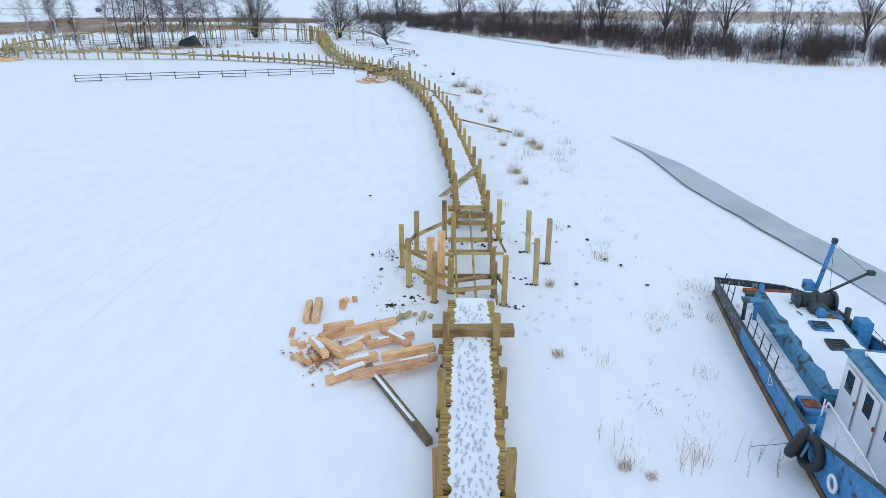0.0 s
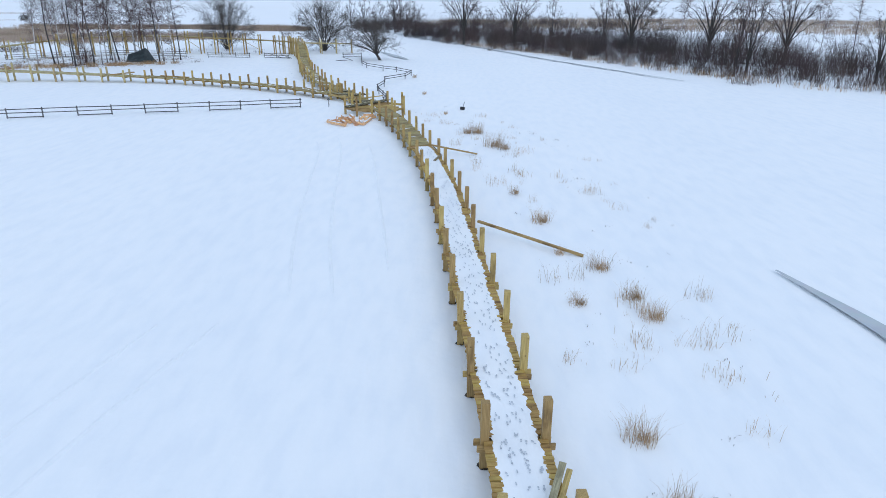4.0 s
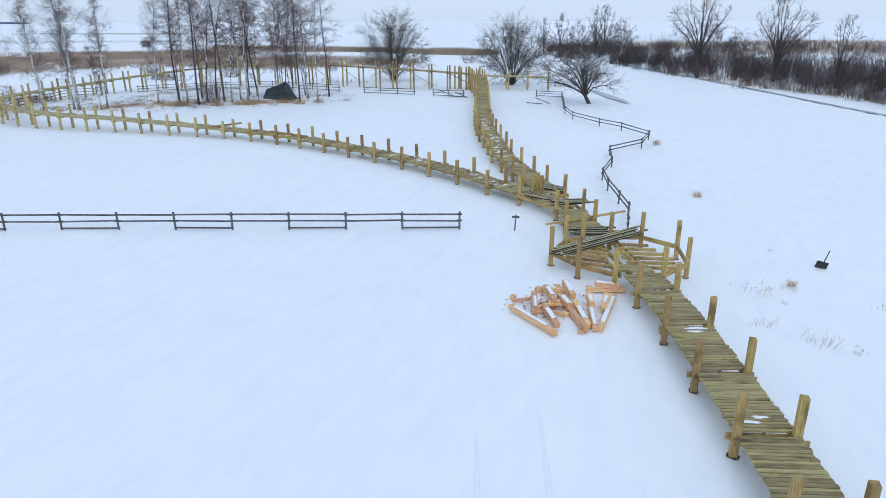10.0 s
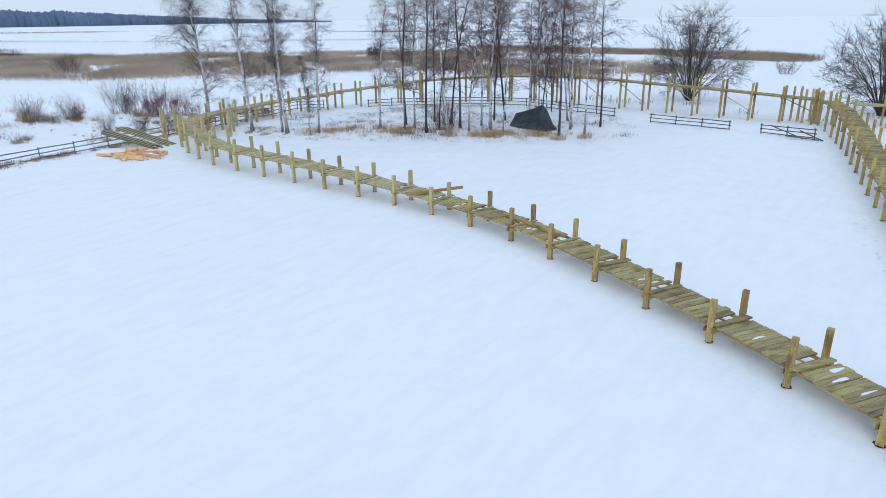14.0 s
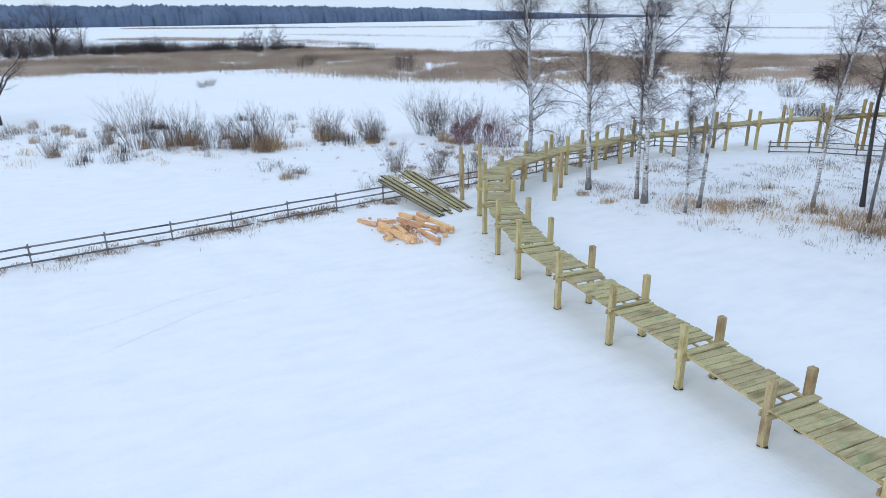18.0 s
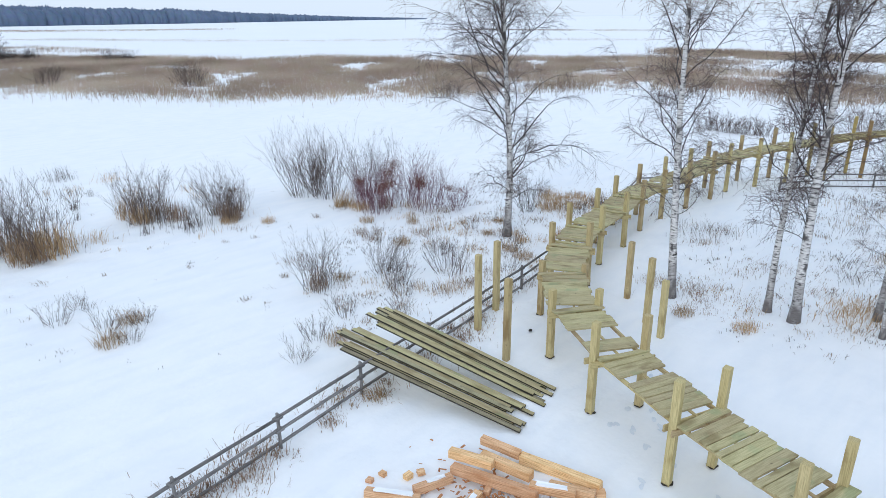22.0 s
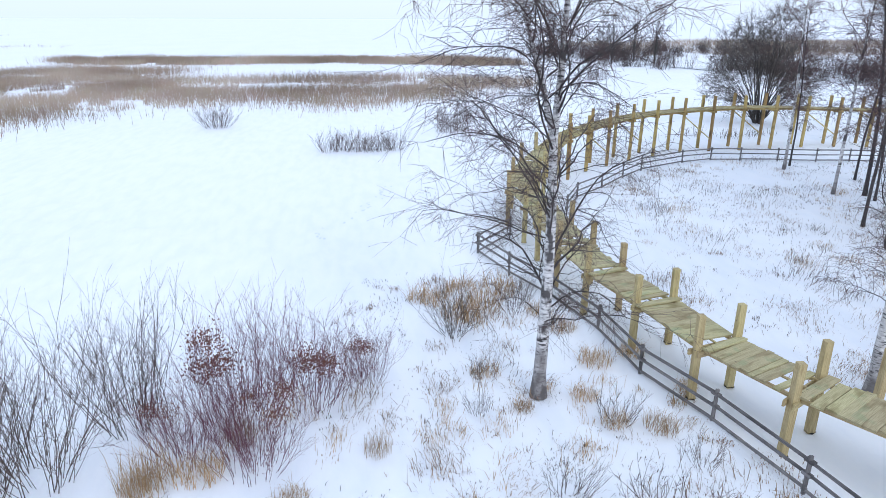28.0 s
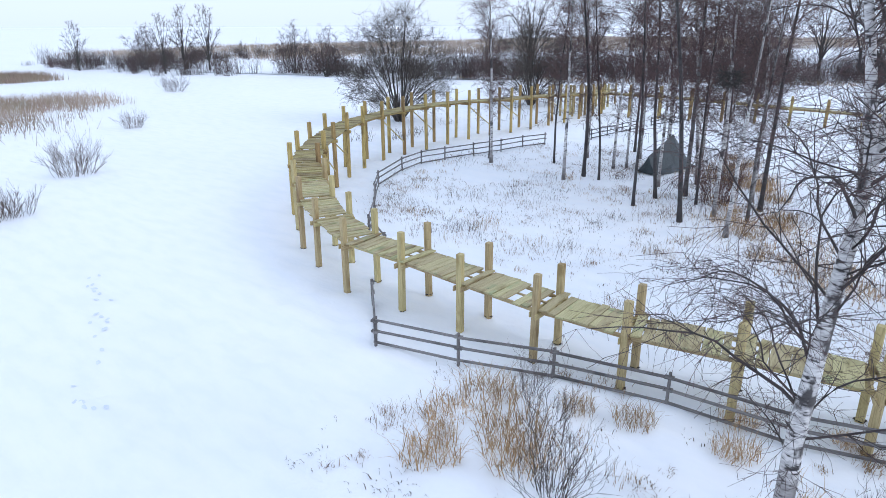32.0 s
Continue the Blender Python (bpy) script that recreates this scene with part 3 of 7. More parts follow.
CLIMB = [(-17.65, 101.12, 0.97), (-19.55, 109.6, 1.3), (-20.7, 114.5, 1.55), (-22.3, 120.5, 1.85), (-23.9, 125.2, 1.95)]

boardwalk("raised boardwalk of wet brown boards under trodden snow", MAIN, 10, WETDECK, 0.12, last=False, ragged=0.012, dark_bays=99)
boardwalk("raised boardwalk of wet brown boards under trodden snow", MIDDLE, 14, WETDECK, 0.125, ragged=0.012, dark_bays=99)
boardwalk("raised boardwalk of green treated boards, swept bare", NORTH, 5, DECK, 0.11, first=False, dark_bays=99)
boardwalk("short last bay of the boardwalk before the platform", STUB, 1, DECK, 0.11, first=False, last=False, dark_bays=99)
boardwalk("unfinished boardwalk neck with loose green boards", NECK, 2, DECK, 0.16, first=False, missing=0.06, ragged=0.05, dark_bays=99)
boardwalk("curving raised boardwalk of green boards over snow", LEFT, 21, DECK, 0.2, ragged=0.035, width=1.2, last=False, missing=0.012, tight=0.008, snap=True, lip=0.04, dark_bays=11)
boardwalk("tall curving boardwalk of green boards beside birches", BEND, 3, DECK, 0.23, ragged=0.045, width=1.24, tight=0.014, snap=True, lip=0.04, holes=((0, 0.3, 0.56),))
boardwalk("tall curving boardwalk of green boards beside birches", WEST, 10, DECK, 0.22, ragged=0.035, width=1.22, missing=0.01, tight=0.012, first=False, snap=True, lip=0.035)
boardwalk("high boardwalk on long braced posts behind the grove", BACK, 17, DECK, 0.22, width=1.24, first=False, braces=2, tight=0.01, dark_bays=99)
boardwalk("first bays of the boardwalk after the fork", GATEWAY, 2, DECK, 0.2, ragged=0.05, width=1.22, dark_bays=99)
boardwalk("raised boardwalk of green boards climbing towards willows", RIGHT, 9, DECK, 0.2, ragged=0.05, width=1.2, missing=0.035, tight=-0.002, first=False, snap=True, lip=0.035, dark_bays=99)
boardwalk("raised boardwalk of green boards climbing towards willows", CLIMB, 10, DECK, 0.2, ragged=0.05, width=1.22, missing=0.02, tight=-0.004, first=False, lip=0.03, dark_bays=99)
boardwalk("short boardwalk spur ending under a willow", [(-22.6, 126.4, 1.75), (-18.6, 128.0, 1.6), (-15.6, 128.6, 1.5)], 3, DECK, 0.22, first=False, rise=0.6)


def loose(name, label, category, mat, a, b, width, height, group=""):
    """One loose timber from a to b (its middle line)."""
    me = timber_mesh(mat, math.dist(a, b), width, height)
    ob = new(name, me)
    ob.matrix_world = bar(a, b) @ pose(0, 0, 0, rnd.uniform(-4, 4), 0, 0)
    return tagged(ob, label, category, group)


# fork frame between the neck and the two branches
fork = thing("fork_frame", "open timber frame where the boardwalk forks", "frame", (-8.5, 75.5, 0))
for a, b in (((-8.55, 74.65, 0.42), (-10.45, 76.4, 0.42)), ((-7.5, 74.95, 0.42), (-8.45, 76.95, 0.42)), ((-8.1, 74.8, 0.42), (-9.4, 76.7, 0.42)),
             ((-7.8, 74.9, 0.42), (-9.9, 77.1, 0.42)), ((-9.4, 76.6, 0.4), (-8.4, 76.9, 0.4))):
    part("stringer", timber_mesh(DARKPOST, math.dist(a, b), 0.07, 0.14), fork, bar((a[0] + 8.5, a[1] - 75.5, a[2]), (b[0] + 8.5, b[1] - 75.5, b[2])))
for i in range(5):
    u = 0.12 + i * 0.09
    part("plank", plank_mesh(DARKDECK, 1.3, 0.16, i % 4), fork, pose(0.45 - u * 1.9, -0.75 + u * 2.1, 0.51 + 0.012 * (i % 2), 0, 0, 10 + i * 3))
for i, (x, y) in enumerate(((-9.4, 76.62), (-9.88, 77.12))):
    upright(fork, (-8.5, 75.5), x, y, 1.3, DARKPOST)


def board_stack(label, at, to, z, count, width, mat, spread=0.06, name="board_stack", thick=0.045, layers=1, gap=0.03):
    d = Vector((to[0] - at[0], to[1] - at[1], 0))
    n = Vector((-d.y, d.x, 0)).normalized()
    ob = thing(name, label, "boards", (at[0], at[1], 0))
    for k in range(count):
        for q in range(layers):
            if q and rnd.random() < 0.25:
                continue
            o = n * ((k - count / 2) * (width + gap) + rnd.uniform(-0.4, 0.4) * gap + q * 0.02)
            s = rnd.uniform(-0.25, 0.25)
            a = o + d.normalized() * s + Vector((0, 0, z[0] + q * (thick + 0.004)))
            b = o + d + d.normalized() * (s + rnd.uniform(-0.1, 0.1)) + n * rnd.uniform(-spread, spread) * 0.6 + Vector((0, 0, z[1] + q * (thick + 0.004)))
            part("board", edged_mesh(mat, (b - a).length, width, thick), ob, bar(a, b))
    return ob


# ---- the eight-sided platform on the way ----
def platform():
    at = (-5.9, 69.6, 0)
    ob = thing("platform_frame", "unfinished eight-sided platform frame of treated timber", "platform", at)
    west = [(-5.87, 67.65), (-7.06, 68.2), (-8.05, 69.15), (-7.72, 70.6), (-7.12, 71.05)]
    east = [(-4.42, 67.98), (-3.62, 69.25), (-3.85, 71.0), (-5.06, 71.75), (-6.17, 71.45)]
    for ring in (west, east):
        for x, y in ring:
            upright(ob, at, x, y, 1.36 + rnd.uniform(-0.03, 0.05), DARKPOST)
        for (ax, ay), (bx, by) in zip(ring, ring[1:]):
            part("edge_beam", timber_mesh(DARKPOST, math.dist((ax, ay), (bx, by)), 0.06, 0.16), ob,
                 bar((ax - at[0], ay - at[1], 0.42), (bx - at[0], by - at[1], 0.42)))
    for o in (-0.5, -0.15, 0.35, 0.5):
        part("stringer", timber_mesh(DARKPOST, 3.5, 0.07, 0.16), ob, bar((0.8 + o - 0.1, -1.85 + 0.2 * o, 0.4), (-0.6 + o, 1.45 + 0.3 * o, 0.4)))
    for k in range(6):
        y = -1.2 + k * 0.42
        part("joist", timber_mesh(DARKPOST, 1.7 - 0.14 * abs(k - 2), 0.09, 0.1), ob, bar((0.55 - 0.22 * k, y, 0.46), (2.1 - 0.08 * k - 0.1 * abs(k - 2), y + 0.28, 0.46)))
        part("joist", timber_mesh(DARKPOST, 1.7 - 0.14 * abs(k - 3), 0.09, 0.1), ob, bar((-0.1 - 0.14 * k, y - 0.15, 0.46), (-1.75 + 0.12 * abs(k - 2), y + 0.0, 0.46)))
    for k in range(4):
        part("plank", plank_mesh(DARKDECK, 1.2, 0.14, k), ob, pose(0.62 - 0.06 * k, -1.72 + 0.16 * k, 0.52, 0, 0, 12 + 2 * k))


platform()
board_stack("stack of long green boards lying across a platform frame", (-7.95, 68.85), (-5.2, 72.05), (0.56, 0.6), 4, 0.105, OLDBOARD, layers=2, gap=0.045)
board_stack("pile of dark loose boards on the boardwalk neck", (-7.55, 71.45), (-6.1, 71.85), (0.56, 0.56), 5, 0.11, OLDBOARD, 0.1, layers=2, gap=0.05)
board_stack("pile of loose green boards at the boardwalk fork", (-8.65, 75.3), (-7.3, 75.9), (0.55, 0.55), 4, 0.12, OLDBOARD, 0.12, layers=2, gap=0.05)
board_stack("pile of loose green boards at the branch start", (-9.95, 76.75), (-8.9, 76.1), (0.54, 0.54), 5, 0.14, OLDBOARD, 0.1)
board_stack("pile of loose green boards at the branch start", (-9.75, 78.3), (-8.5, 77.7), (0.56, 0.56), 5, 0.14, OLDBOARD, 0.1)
loose("loose_rail", "long squared rail laid across the boardwalk", "timber", DARKPOST, (-8.6, 71.9, 0.58), (-5.7, 74.3, 0.66), 0.1, 0.07)
loose("loose_rail", "squared timber leaning across the boardwalk posts", "timber", DARKPOST, (-34.9, 88.0, 0.78), (-33.6, 90.5, 0.8), 0.14, 0.12)
loose("loose_rail", "squared timber lying along the boardwalk", "timber", DARKPOST, (-29.9, 88.3, 0.68), (-26.6, 87.3, 0.64), 0.14, 0.1)
loose("loose_rail", "squared timber lying on the climbing boardwalk", "timber", DARKPOST, (-15.7, 91.5, 0.76), (-14.7, 90.1, 0.7), 0.16, 0.14)
loose("long_beam", "long squared beam lying beside the boardwalk on snow", "timber", DARKPOST, (0.72, 42.3, 0.5), (4.15, 40.05, 0.05), 0.09, 0.08)
loose("long_beam", "long squared beam lying beside the boardwalk on snow", "timber", DARKPOST, (-1.3, 55.55, 0.52), (1.3, 55.4, 0.05), 0.09, 0.08)
beam = loose("long_beam", "dark square beam half under snow beside the walk", "timber", DARKBEAM, (-1.75, 12.7, 0.14), (-0.3, 10.1, 0.08), 0.15, 0.16)
part("snow_cap", beam_mesh("snow_cap", SNOW, 2.1, 0.06, 0.03, 0.01, 0.025, 7), beam, pose(-0.2, -0.035, 0.088), "strip of snow on top")
loose("crossed_board", "loose board crossing the snowy boardwalk", "timber", DARKPOST, (0.0, 24.3, 0.7), (1.6, 28.6, 0.72), 0.1, 0.05)
loose("crossed_board", "loose board crossing the snowy boardwalk", "timber", OLDBOARD, (-0.2, 24.05, 0.72), (1.5, 28.7, 0.79), 0.12, 0.05)
loose("crossed_board", "thin dark board lying askew on the snowy boardwalk", "timber", DARKBEAM, (-1.16, 54.7, 0.64), (-0.67, 52.33, 0.66), 0.06, 0.03)
loose("crossed_board", "short dark board lying askew on the snowy boardwalk", "timber", DARKBEAM, (-1.02, 51.3, 0.64), (-0.74, 52.3, 0.66), 0.13, 0.04)
for o in (0, 0.17):
    loose("barrier_beam", "heavy square beam barring the boardwalk", "barrier", DARKPOST, (-0.3, 13.25 + o, 0.7), (1.62, 13.25 + o, 0.72), 0.16, 0.2)
    loose("barrier_beam", "squared beam laid over the boardwalk end", "barrier", DARKPOST, (0.1, 22.75 + 0.25 * o, 0.7 - 0.5 * o), (1.6, 22.75 + o, 0.7 - 0.5 * o), 0.1, 0.14)


# ---- the open frame before the walk: bare stringers and lone posts ----
def open_frame():
    at = (0.8, 18.8, 0)
    ob = thing("unfinished_walkway", "unfinished walkway of bare stringers and cross timbers", "walkway", at)
    rel = lambda x, y, z: (x - at[0], y - at[1], z)
    for x0, x1 in ((0.32, 0.34), (0.82, 0.9), (1.36, 1.5)):
        part("stringer", timber_mesh(DARKPOST, 7.6, 0.06, 0.12), ob, bar(rel(x0, 15.1, 0.55), rel(x1, 22.7, 0.55)))
    for y in (17.1, 19.0, 20.1, 21.8):
        part("cross_beam", timber_mesh(DARKPOST, 1.5, 0.06, 0.16), ob, bar(rel(0.1, y, 0.42), rel(1.62, y, 0.42)))
    for x, y, h in ((0.17, 16.95, 1.05), (1.4, 16.7, 1.05), (0.28, 20.1, 1.35), (1.5, 20.1, 1.35), (0.2, 18.2, 0.7), (1.45, 18.2, 0.9)):
        upright(ob, at, x, y, h, DARKPOST)
    part("loose_board", timber_mesh(DARKPOST, 1.6, 0.14, 0.05), ob, bar(rel(0.25, 18.35, 0.64), rel(1.75, 18.35, 0.64)))
    part("loose_board", timber_mesh(DARKPOST, 1.2, 0.2, 0.05), ob, bar(rel(0.25, 15.7, 0.64), rel(1.3, 15.9, 0.64)))
    part("loose_board", timber_mesh(DARKPOST, 1.0, 0.2, 0.05), ob, bar(rel(0.3, 16.3, 0.64), rel(1.1, 16.6, 0.64)))
    part("loose_board", timber_mesh(DARKPOST, 2.0, 0.06, 0.05), ob, bar(rel(1.5, 21.5, 0.75), rel(2.0, 19.3, 0.2)))
    ring = [(-0.3, 16.35), (-1.06, 17.4), (-1.35, 18.85), (-0.95, 20.2), (-0.02, 21.35)]
    for x, y in ring:
        upright(ob, at, x, y, 1.42 + rnd.uniform(-0.05, 0.05), DARKPOST)
    for (ax, ay), (bx, by) in zip(ring, ring[1:] + [(0.3, 21.9)]):
        part("edge_beam", timber_mesh(DARKPOST, math.dist((ax, ay), (bx, by)), 0.05, 0.13), ob, bar(rel(ax, ay, 0.55), rel(bx, by, 0.6)))
    for y0, y1 in ((16.35, 16.0), (17.4, 16.9), (18.85, 17.3), (18.85, 18.6)):
        part("joist", timber_mesh(DARKPOST, math.dist((-1.1, y0), (0.2, y1)), 0.05, 0.12), ob, bar(rel(-1.1 if y0 > 16.4 else -0.3, y0, 0.5), rel(0.25, y1, 0.5)))
    for x, y in ((1.64, 16.15), (1.88, 21.3)):
        upright(ob, at, x, y, 1.45, DARKPOST)
    part("edge_beam", timber_mesh(DARKPOST, 1.3, 0.05, 0.13), ob, bar(rel(1.4, 17.3, 0.55), rel(1.64, 16.15, 0.55)))
    part("edge_beam", timber_mesh(DARKPOST, 1.2, 0.05, 0.13), ob, bar(rel(1.45, 20.9, 0.55), rel(1.88, 21.3, 0.55)))


open_frame()


def lone_post(label, x, y, h, mat=POST, group="lone posts"):
    ob = new("post", post_mesh(mat, h + 0.1))
    ob.matrix_world = bar((x, y, -0.1), (x + rnd.uniform(-0.02, 0.02), y + rnd.uniform(-0.02, 0.02), h))
    return tagged(ob, label, "post", group)


def soil(x, y, size, count, seed):
    """Dug earth thrown out beside a post: a scatter of small lumps."""
    r = random.Random(seed)
    vs, fs = [], []
    for k in range(count):
        a, q = r.uniform(0, 6.283), size * abs(r.gauss(0, 0.6))
        px, py, s = x + 1.5 * q * math.cos(a), y + 0.8 * q * math.sin(a), r.uniform(0.015, 0.05)
        n = len(vs)
        for u, w, z in ((-1, -0.6, -0.5), (1, -0.8, -0.5), (0.9, 0.7, -0.5), (-0.8, 0.8, -0.5), (0.1, 0.1, 0.9)):
            vs.append((px + s * u * r.uniform(0.7, 1.3), py + s * w * r.uniform(0.7, 1.3), relief(px, py) + 0.02 + s * z * 0.7))
        fs += [(n, n + 1, n + 4), (n + 1, n + 2, n + 4), (n + 2, n + 3, n + 4), (n + 3, n, n + 4)]
    return tagged(new("dug_earth", mesh_of("dug_earth", vs, fs, EARTH)), "dark earth thrown out at a post hole", "soil", kind="stuff")


for k, (x, y, size, count) in enumerate(((-0.95, 16.6, 0.25, 12), (1.75, 21.2, 0.25, 40), (1.95, 16.0, 0.2, 10), (1.3, 20.6, 0.35, 12), (0.3, 20.8, 0.35, 10), (3.2, 20.9, 0.5, 8), (2.2, 18.0, 0.6, 5), (-1.5, 16.1, 0.14, 34), (-1.6, 19.6, 0.5, 6))):
    soil(x, y, size, count, 400 + k)
for x, y, h in ((2.78, 20.15, 1.42), (3.3, 19.2, 1.45), (2.7, 17.55, 1.42)):
    lone_post("squared treated post set in a dug hole", x, y, h)
    soil(x - 0.15, y - 0.05, 0.16, 16, int(x * 100))
for x, y in ((-0.42, 16.75), (-0.12, 17.25)):
    ob = new("upright_board", beam_mesh("upright_board", FRESH, 1.8, 0.22, 0.09, 0.01, 0.006, 5))
    ob.matrix_world = bar((x, y, -0.05), (x + 0.02, y + 0.05, 1.75))
    tagged(ob, "pale fresh-sawn upright board with a notched head", "board", "fresh uprights")
for x, y, h in ((-62.55, 92.09, 2.21), (-60.9, 91.37, 2.2), (-63.03, 93.41, 2.16), (-60.69, 96.91, 1.82), (-59.4, 95.74, 1.93), (-58.66, 95.18, 1.66)):
    lone_post("tall squared post awaiting a platform beside the walk", x, y, h, group="platform posts")

for k in range(11):
    x, y = -26.8 + 0.32 * k + 0.1 * math.sin(k * 2.3), 126.9 + 0.9 * math.sin(k * 1.7)
    lone_post("tall pale post crowded under the boardwalk corner", x, y, 2.75 - 0.04 * k, group="corner posts")
for a, b in (((-26.6, 118.9, 0.65), (-24.2, 117.8, 0.06)), ((-24.6, 118.6, 0.5), (-22.9, 117.6, 0.06)), ((-25.4, 118.2, 0.1), (-23.2, 117.9, 0.05)), ((-15.2, 115.2, 0.5), (-13.6, 114.4, 0.05)), ((-16.0, 114.5, 0.08), (-14.3, 114.0, 0.05))):
    loose("fallen_rail", "grey rail fallen from a broken fence", "rail", GREYWOOD, a, b, 0.06, 0.07, "fallen rails")

# ---- fences ----
def fence(label, line, bays, low=None, height=0.76, group="field fences", mat=GREYWOOD):
    p = spline(line, bays) if bays else np.array(line, float)
    bays = len(p) - 1
    at = (float(p[0][0]), float(p[0][1]), 0)
    ob = thing("rail_fence", label, "fence", at, group)
    for i, (x, y) in enumerate(p[:, :2]):
        d = p[min(i + 1, bays)] - p[max(i - 1, 0)]
        a = math.degrees(math.atan2(d[1], d[0]))
        t = rnd.uniform(-0.03, 0.03)
        part("fence_post", timber_mesh(mat, height + 0.2, 0.075, 0.05), ob, bar((x - at[0], y - at[1], -0.15), (x - at[0] + t, y - at[1], height)))
        for z in (height * 0.5, height * 0.88):
            part("cleat", timber_mesh(mat, 0.2, 0.11, 0.06), ob, pose(x - at[0], y - at[1], z, 0, 0, a))
    for i in range(bays):
        a, b = p[i], p[i + 1]
        for k, z in enumerate((0.06, height * 0.5, height * 0.88)):
            if k == 0 and (i % 2 if low is None else not low):
                continue
            za, zb = z + rnd.uniform(-0.02, 0.02), z + rnd.uniform(-0.02, 0.02)
            part("rail", timber_mesh(mat, math.dist(a[:2], b[:2]) + 0.1, 0.045, 0.062), ob, bar((a[0] - at[0], a[1] - at[1], za), (b[0] - at[0], b[1] - at[1], zb)))
    return ob


fence("grey weathered wooden rail fence across the snowfield", [(-12.12, 72.25), (-18.67, 70.4), (-25.35, 68.5), (-36.5, 65.2)], 11, height=0.7)
fence("grey weathered rail fence running to the boardwalk", [(-57.7, 63.6), (-58.3, 66.0), (-58.9, 68.4), (-59.4, 70.9), (-59.85, 73.35), (-60.2, 75.84), (-60.5, 78.2), (-60.9, 80.6), (-61.45, 83.05), (-61.85, 85.36), (-62.3, 87.8), (-62.7, 90.3), (-63.1, 92.8), (-63.5, 95.2), (-64.0, 97.5), (-64.7, 99.6), (-64.9, 101.94), (-65.5, 104.35), (-66.33, 106.45), (-67.0, 108.6)], 0, True, mat=PALEFENCE)
fence("short grey rail fence closing under the boardwalk", [(-67.0, 108.6), (-65.3, 110.5)], 1, True, mat=PALEFENCE)
fence("curved grey rail fence inside the boardwalk loop", [(-62.0, 113.4), (-60.8, 115.5), (-58.9, 117.2), (-56.9, 119.3), (-55.1, 120.95), (-51.8, 122.5), (-49.7, 123.0), (-47.9, 122.75), (-45.7, 122.3), (-43.5, 121.8), (-41.5, 121.5), (-39.6, 121.0)], 0, True, mat=PALEFENCE)
fence("low grey rail fence behind the boardwalk", [(-35.8, 119.6), (-29.5, 119.2)], 3, True, 0.7)
fence("low grey rail fence behind the boardwalk", [(-27.2, 119.0), (-23.6, 118.6)], 2, True, 0.7)
CROOKED = [(-5.55, 73.76), (-5.55, 75.99), (-6.01, 77.91), (-6.59, 80.34), (-6.96, 82.7), (-6.6, 85.87), (-6.84, 89.4), (-4.9, 92.6), (-4.4, 96.0), (-6.35, 99.48), (-8.09, 101.23), (-10.47, 104.65), (-11.5, 108.2), (-11.95, 111.54), (-12.5, 116.2), (-13.13, 120.8), (-15.95, 121.5)]
for a, b in ((0, 4), (4, 6), (6, 8), (8, 13), (13, 16)):
    fence("crooked low rail fence winding over snow", CROOKED[a:b + 1], 0, a == 13, 0.62)

# ---- bare trees ----
class Wood:
    """Collects tapered tubes for one mesh."""

    def __init__(self, seed):
        self.v, self.f, self.r = [], [], random.Random(seed)

    def tube(self, pts, radii, sides=4):
        base = len(self.v)
        for i, p in enumerate(pts):
            d = (Vector(pts[min(i + 1, len(pts) - 1)]) - Vector(pts[max(i - 1, 0)])).normalized()
            u = d.orthogonal().normalized()
            w = d.cross(u)
            for k in range(sides):
                a = 2 * math.pi * k / sides
                q = Vector(p) + (u * math.cos(a) + w * math.sin(a)) * radii[i]
                self.v.append((q.x, q.y, q.z))
        for i in range(len(pts) - 1):
            for k in range(sides):
                j = (k + 1) % sides
                self.f.append((base + i * sides + k, base + i * sides + j, base + (i + 1) * sides + j, base + (i + 1) * sides + k))
        return pts

    def shoot(self, start, way, length, radius, steps=4, wander=0.18, lift=0.0, sides=4, taper=0.25):
        pts, radii = [Vector(start)], [radius]
        d = Vector(way).normalized()
        for i in range(steps):
            d = (d + Vector((self.r.gauss(0, wander), self.r.gauss(0, wander), self.r.gauss(0, wander) + lift))).normalized()
            pts.append(pts[-1] + d * length / steps)
            radii.append(radius * (1 - (1 - taper) * (i + 1) / steps))
        self.tube(pts, radii, sides)
        return pts, d

    def mesh(self, name, mat):
        return mesh_of(name, self.v, self.f, mat, True)


def spread(r, up):
    a = r.uniform(0, 2 * math.pi)
    return Vector((math.cos(a), math.sin(a), up))


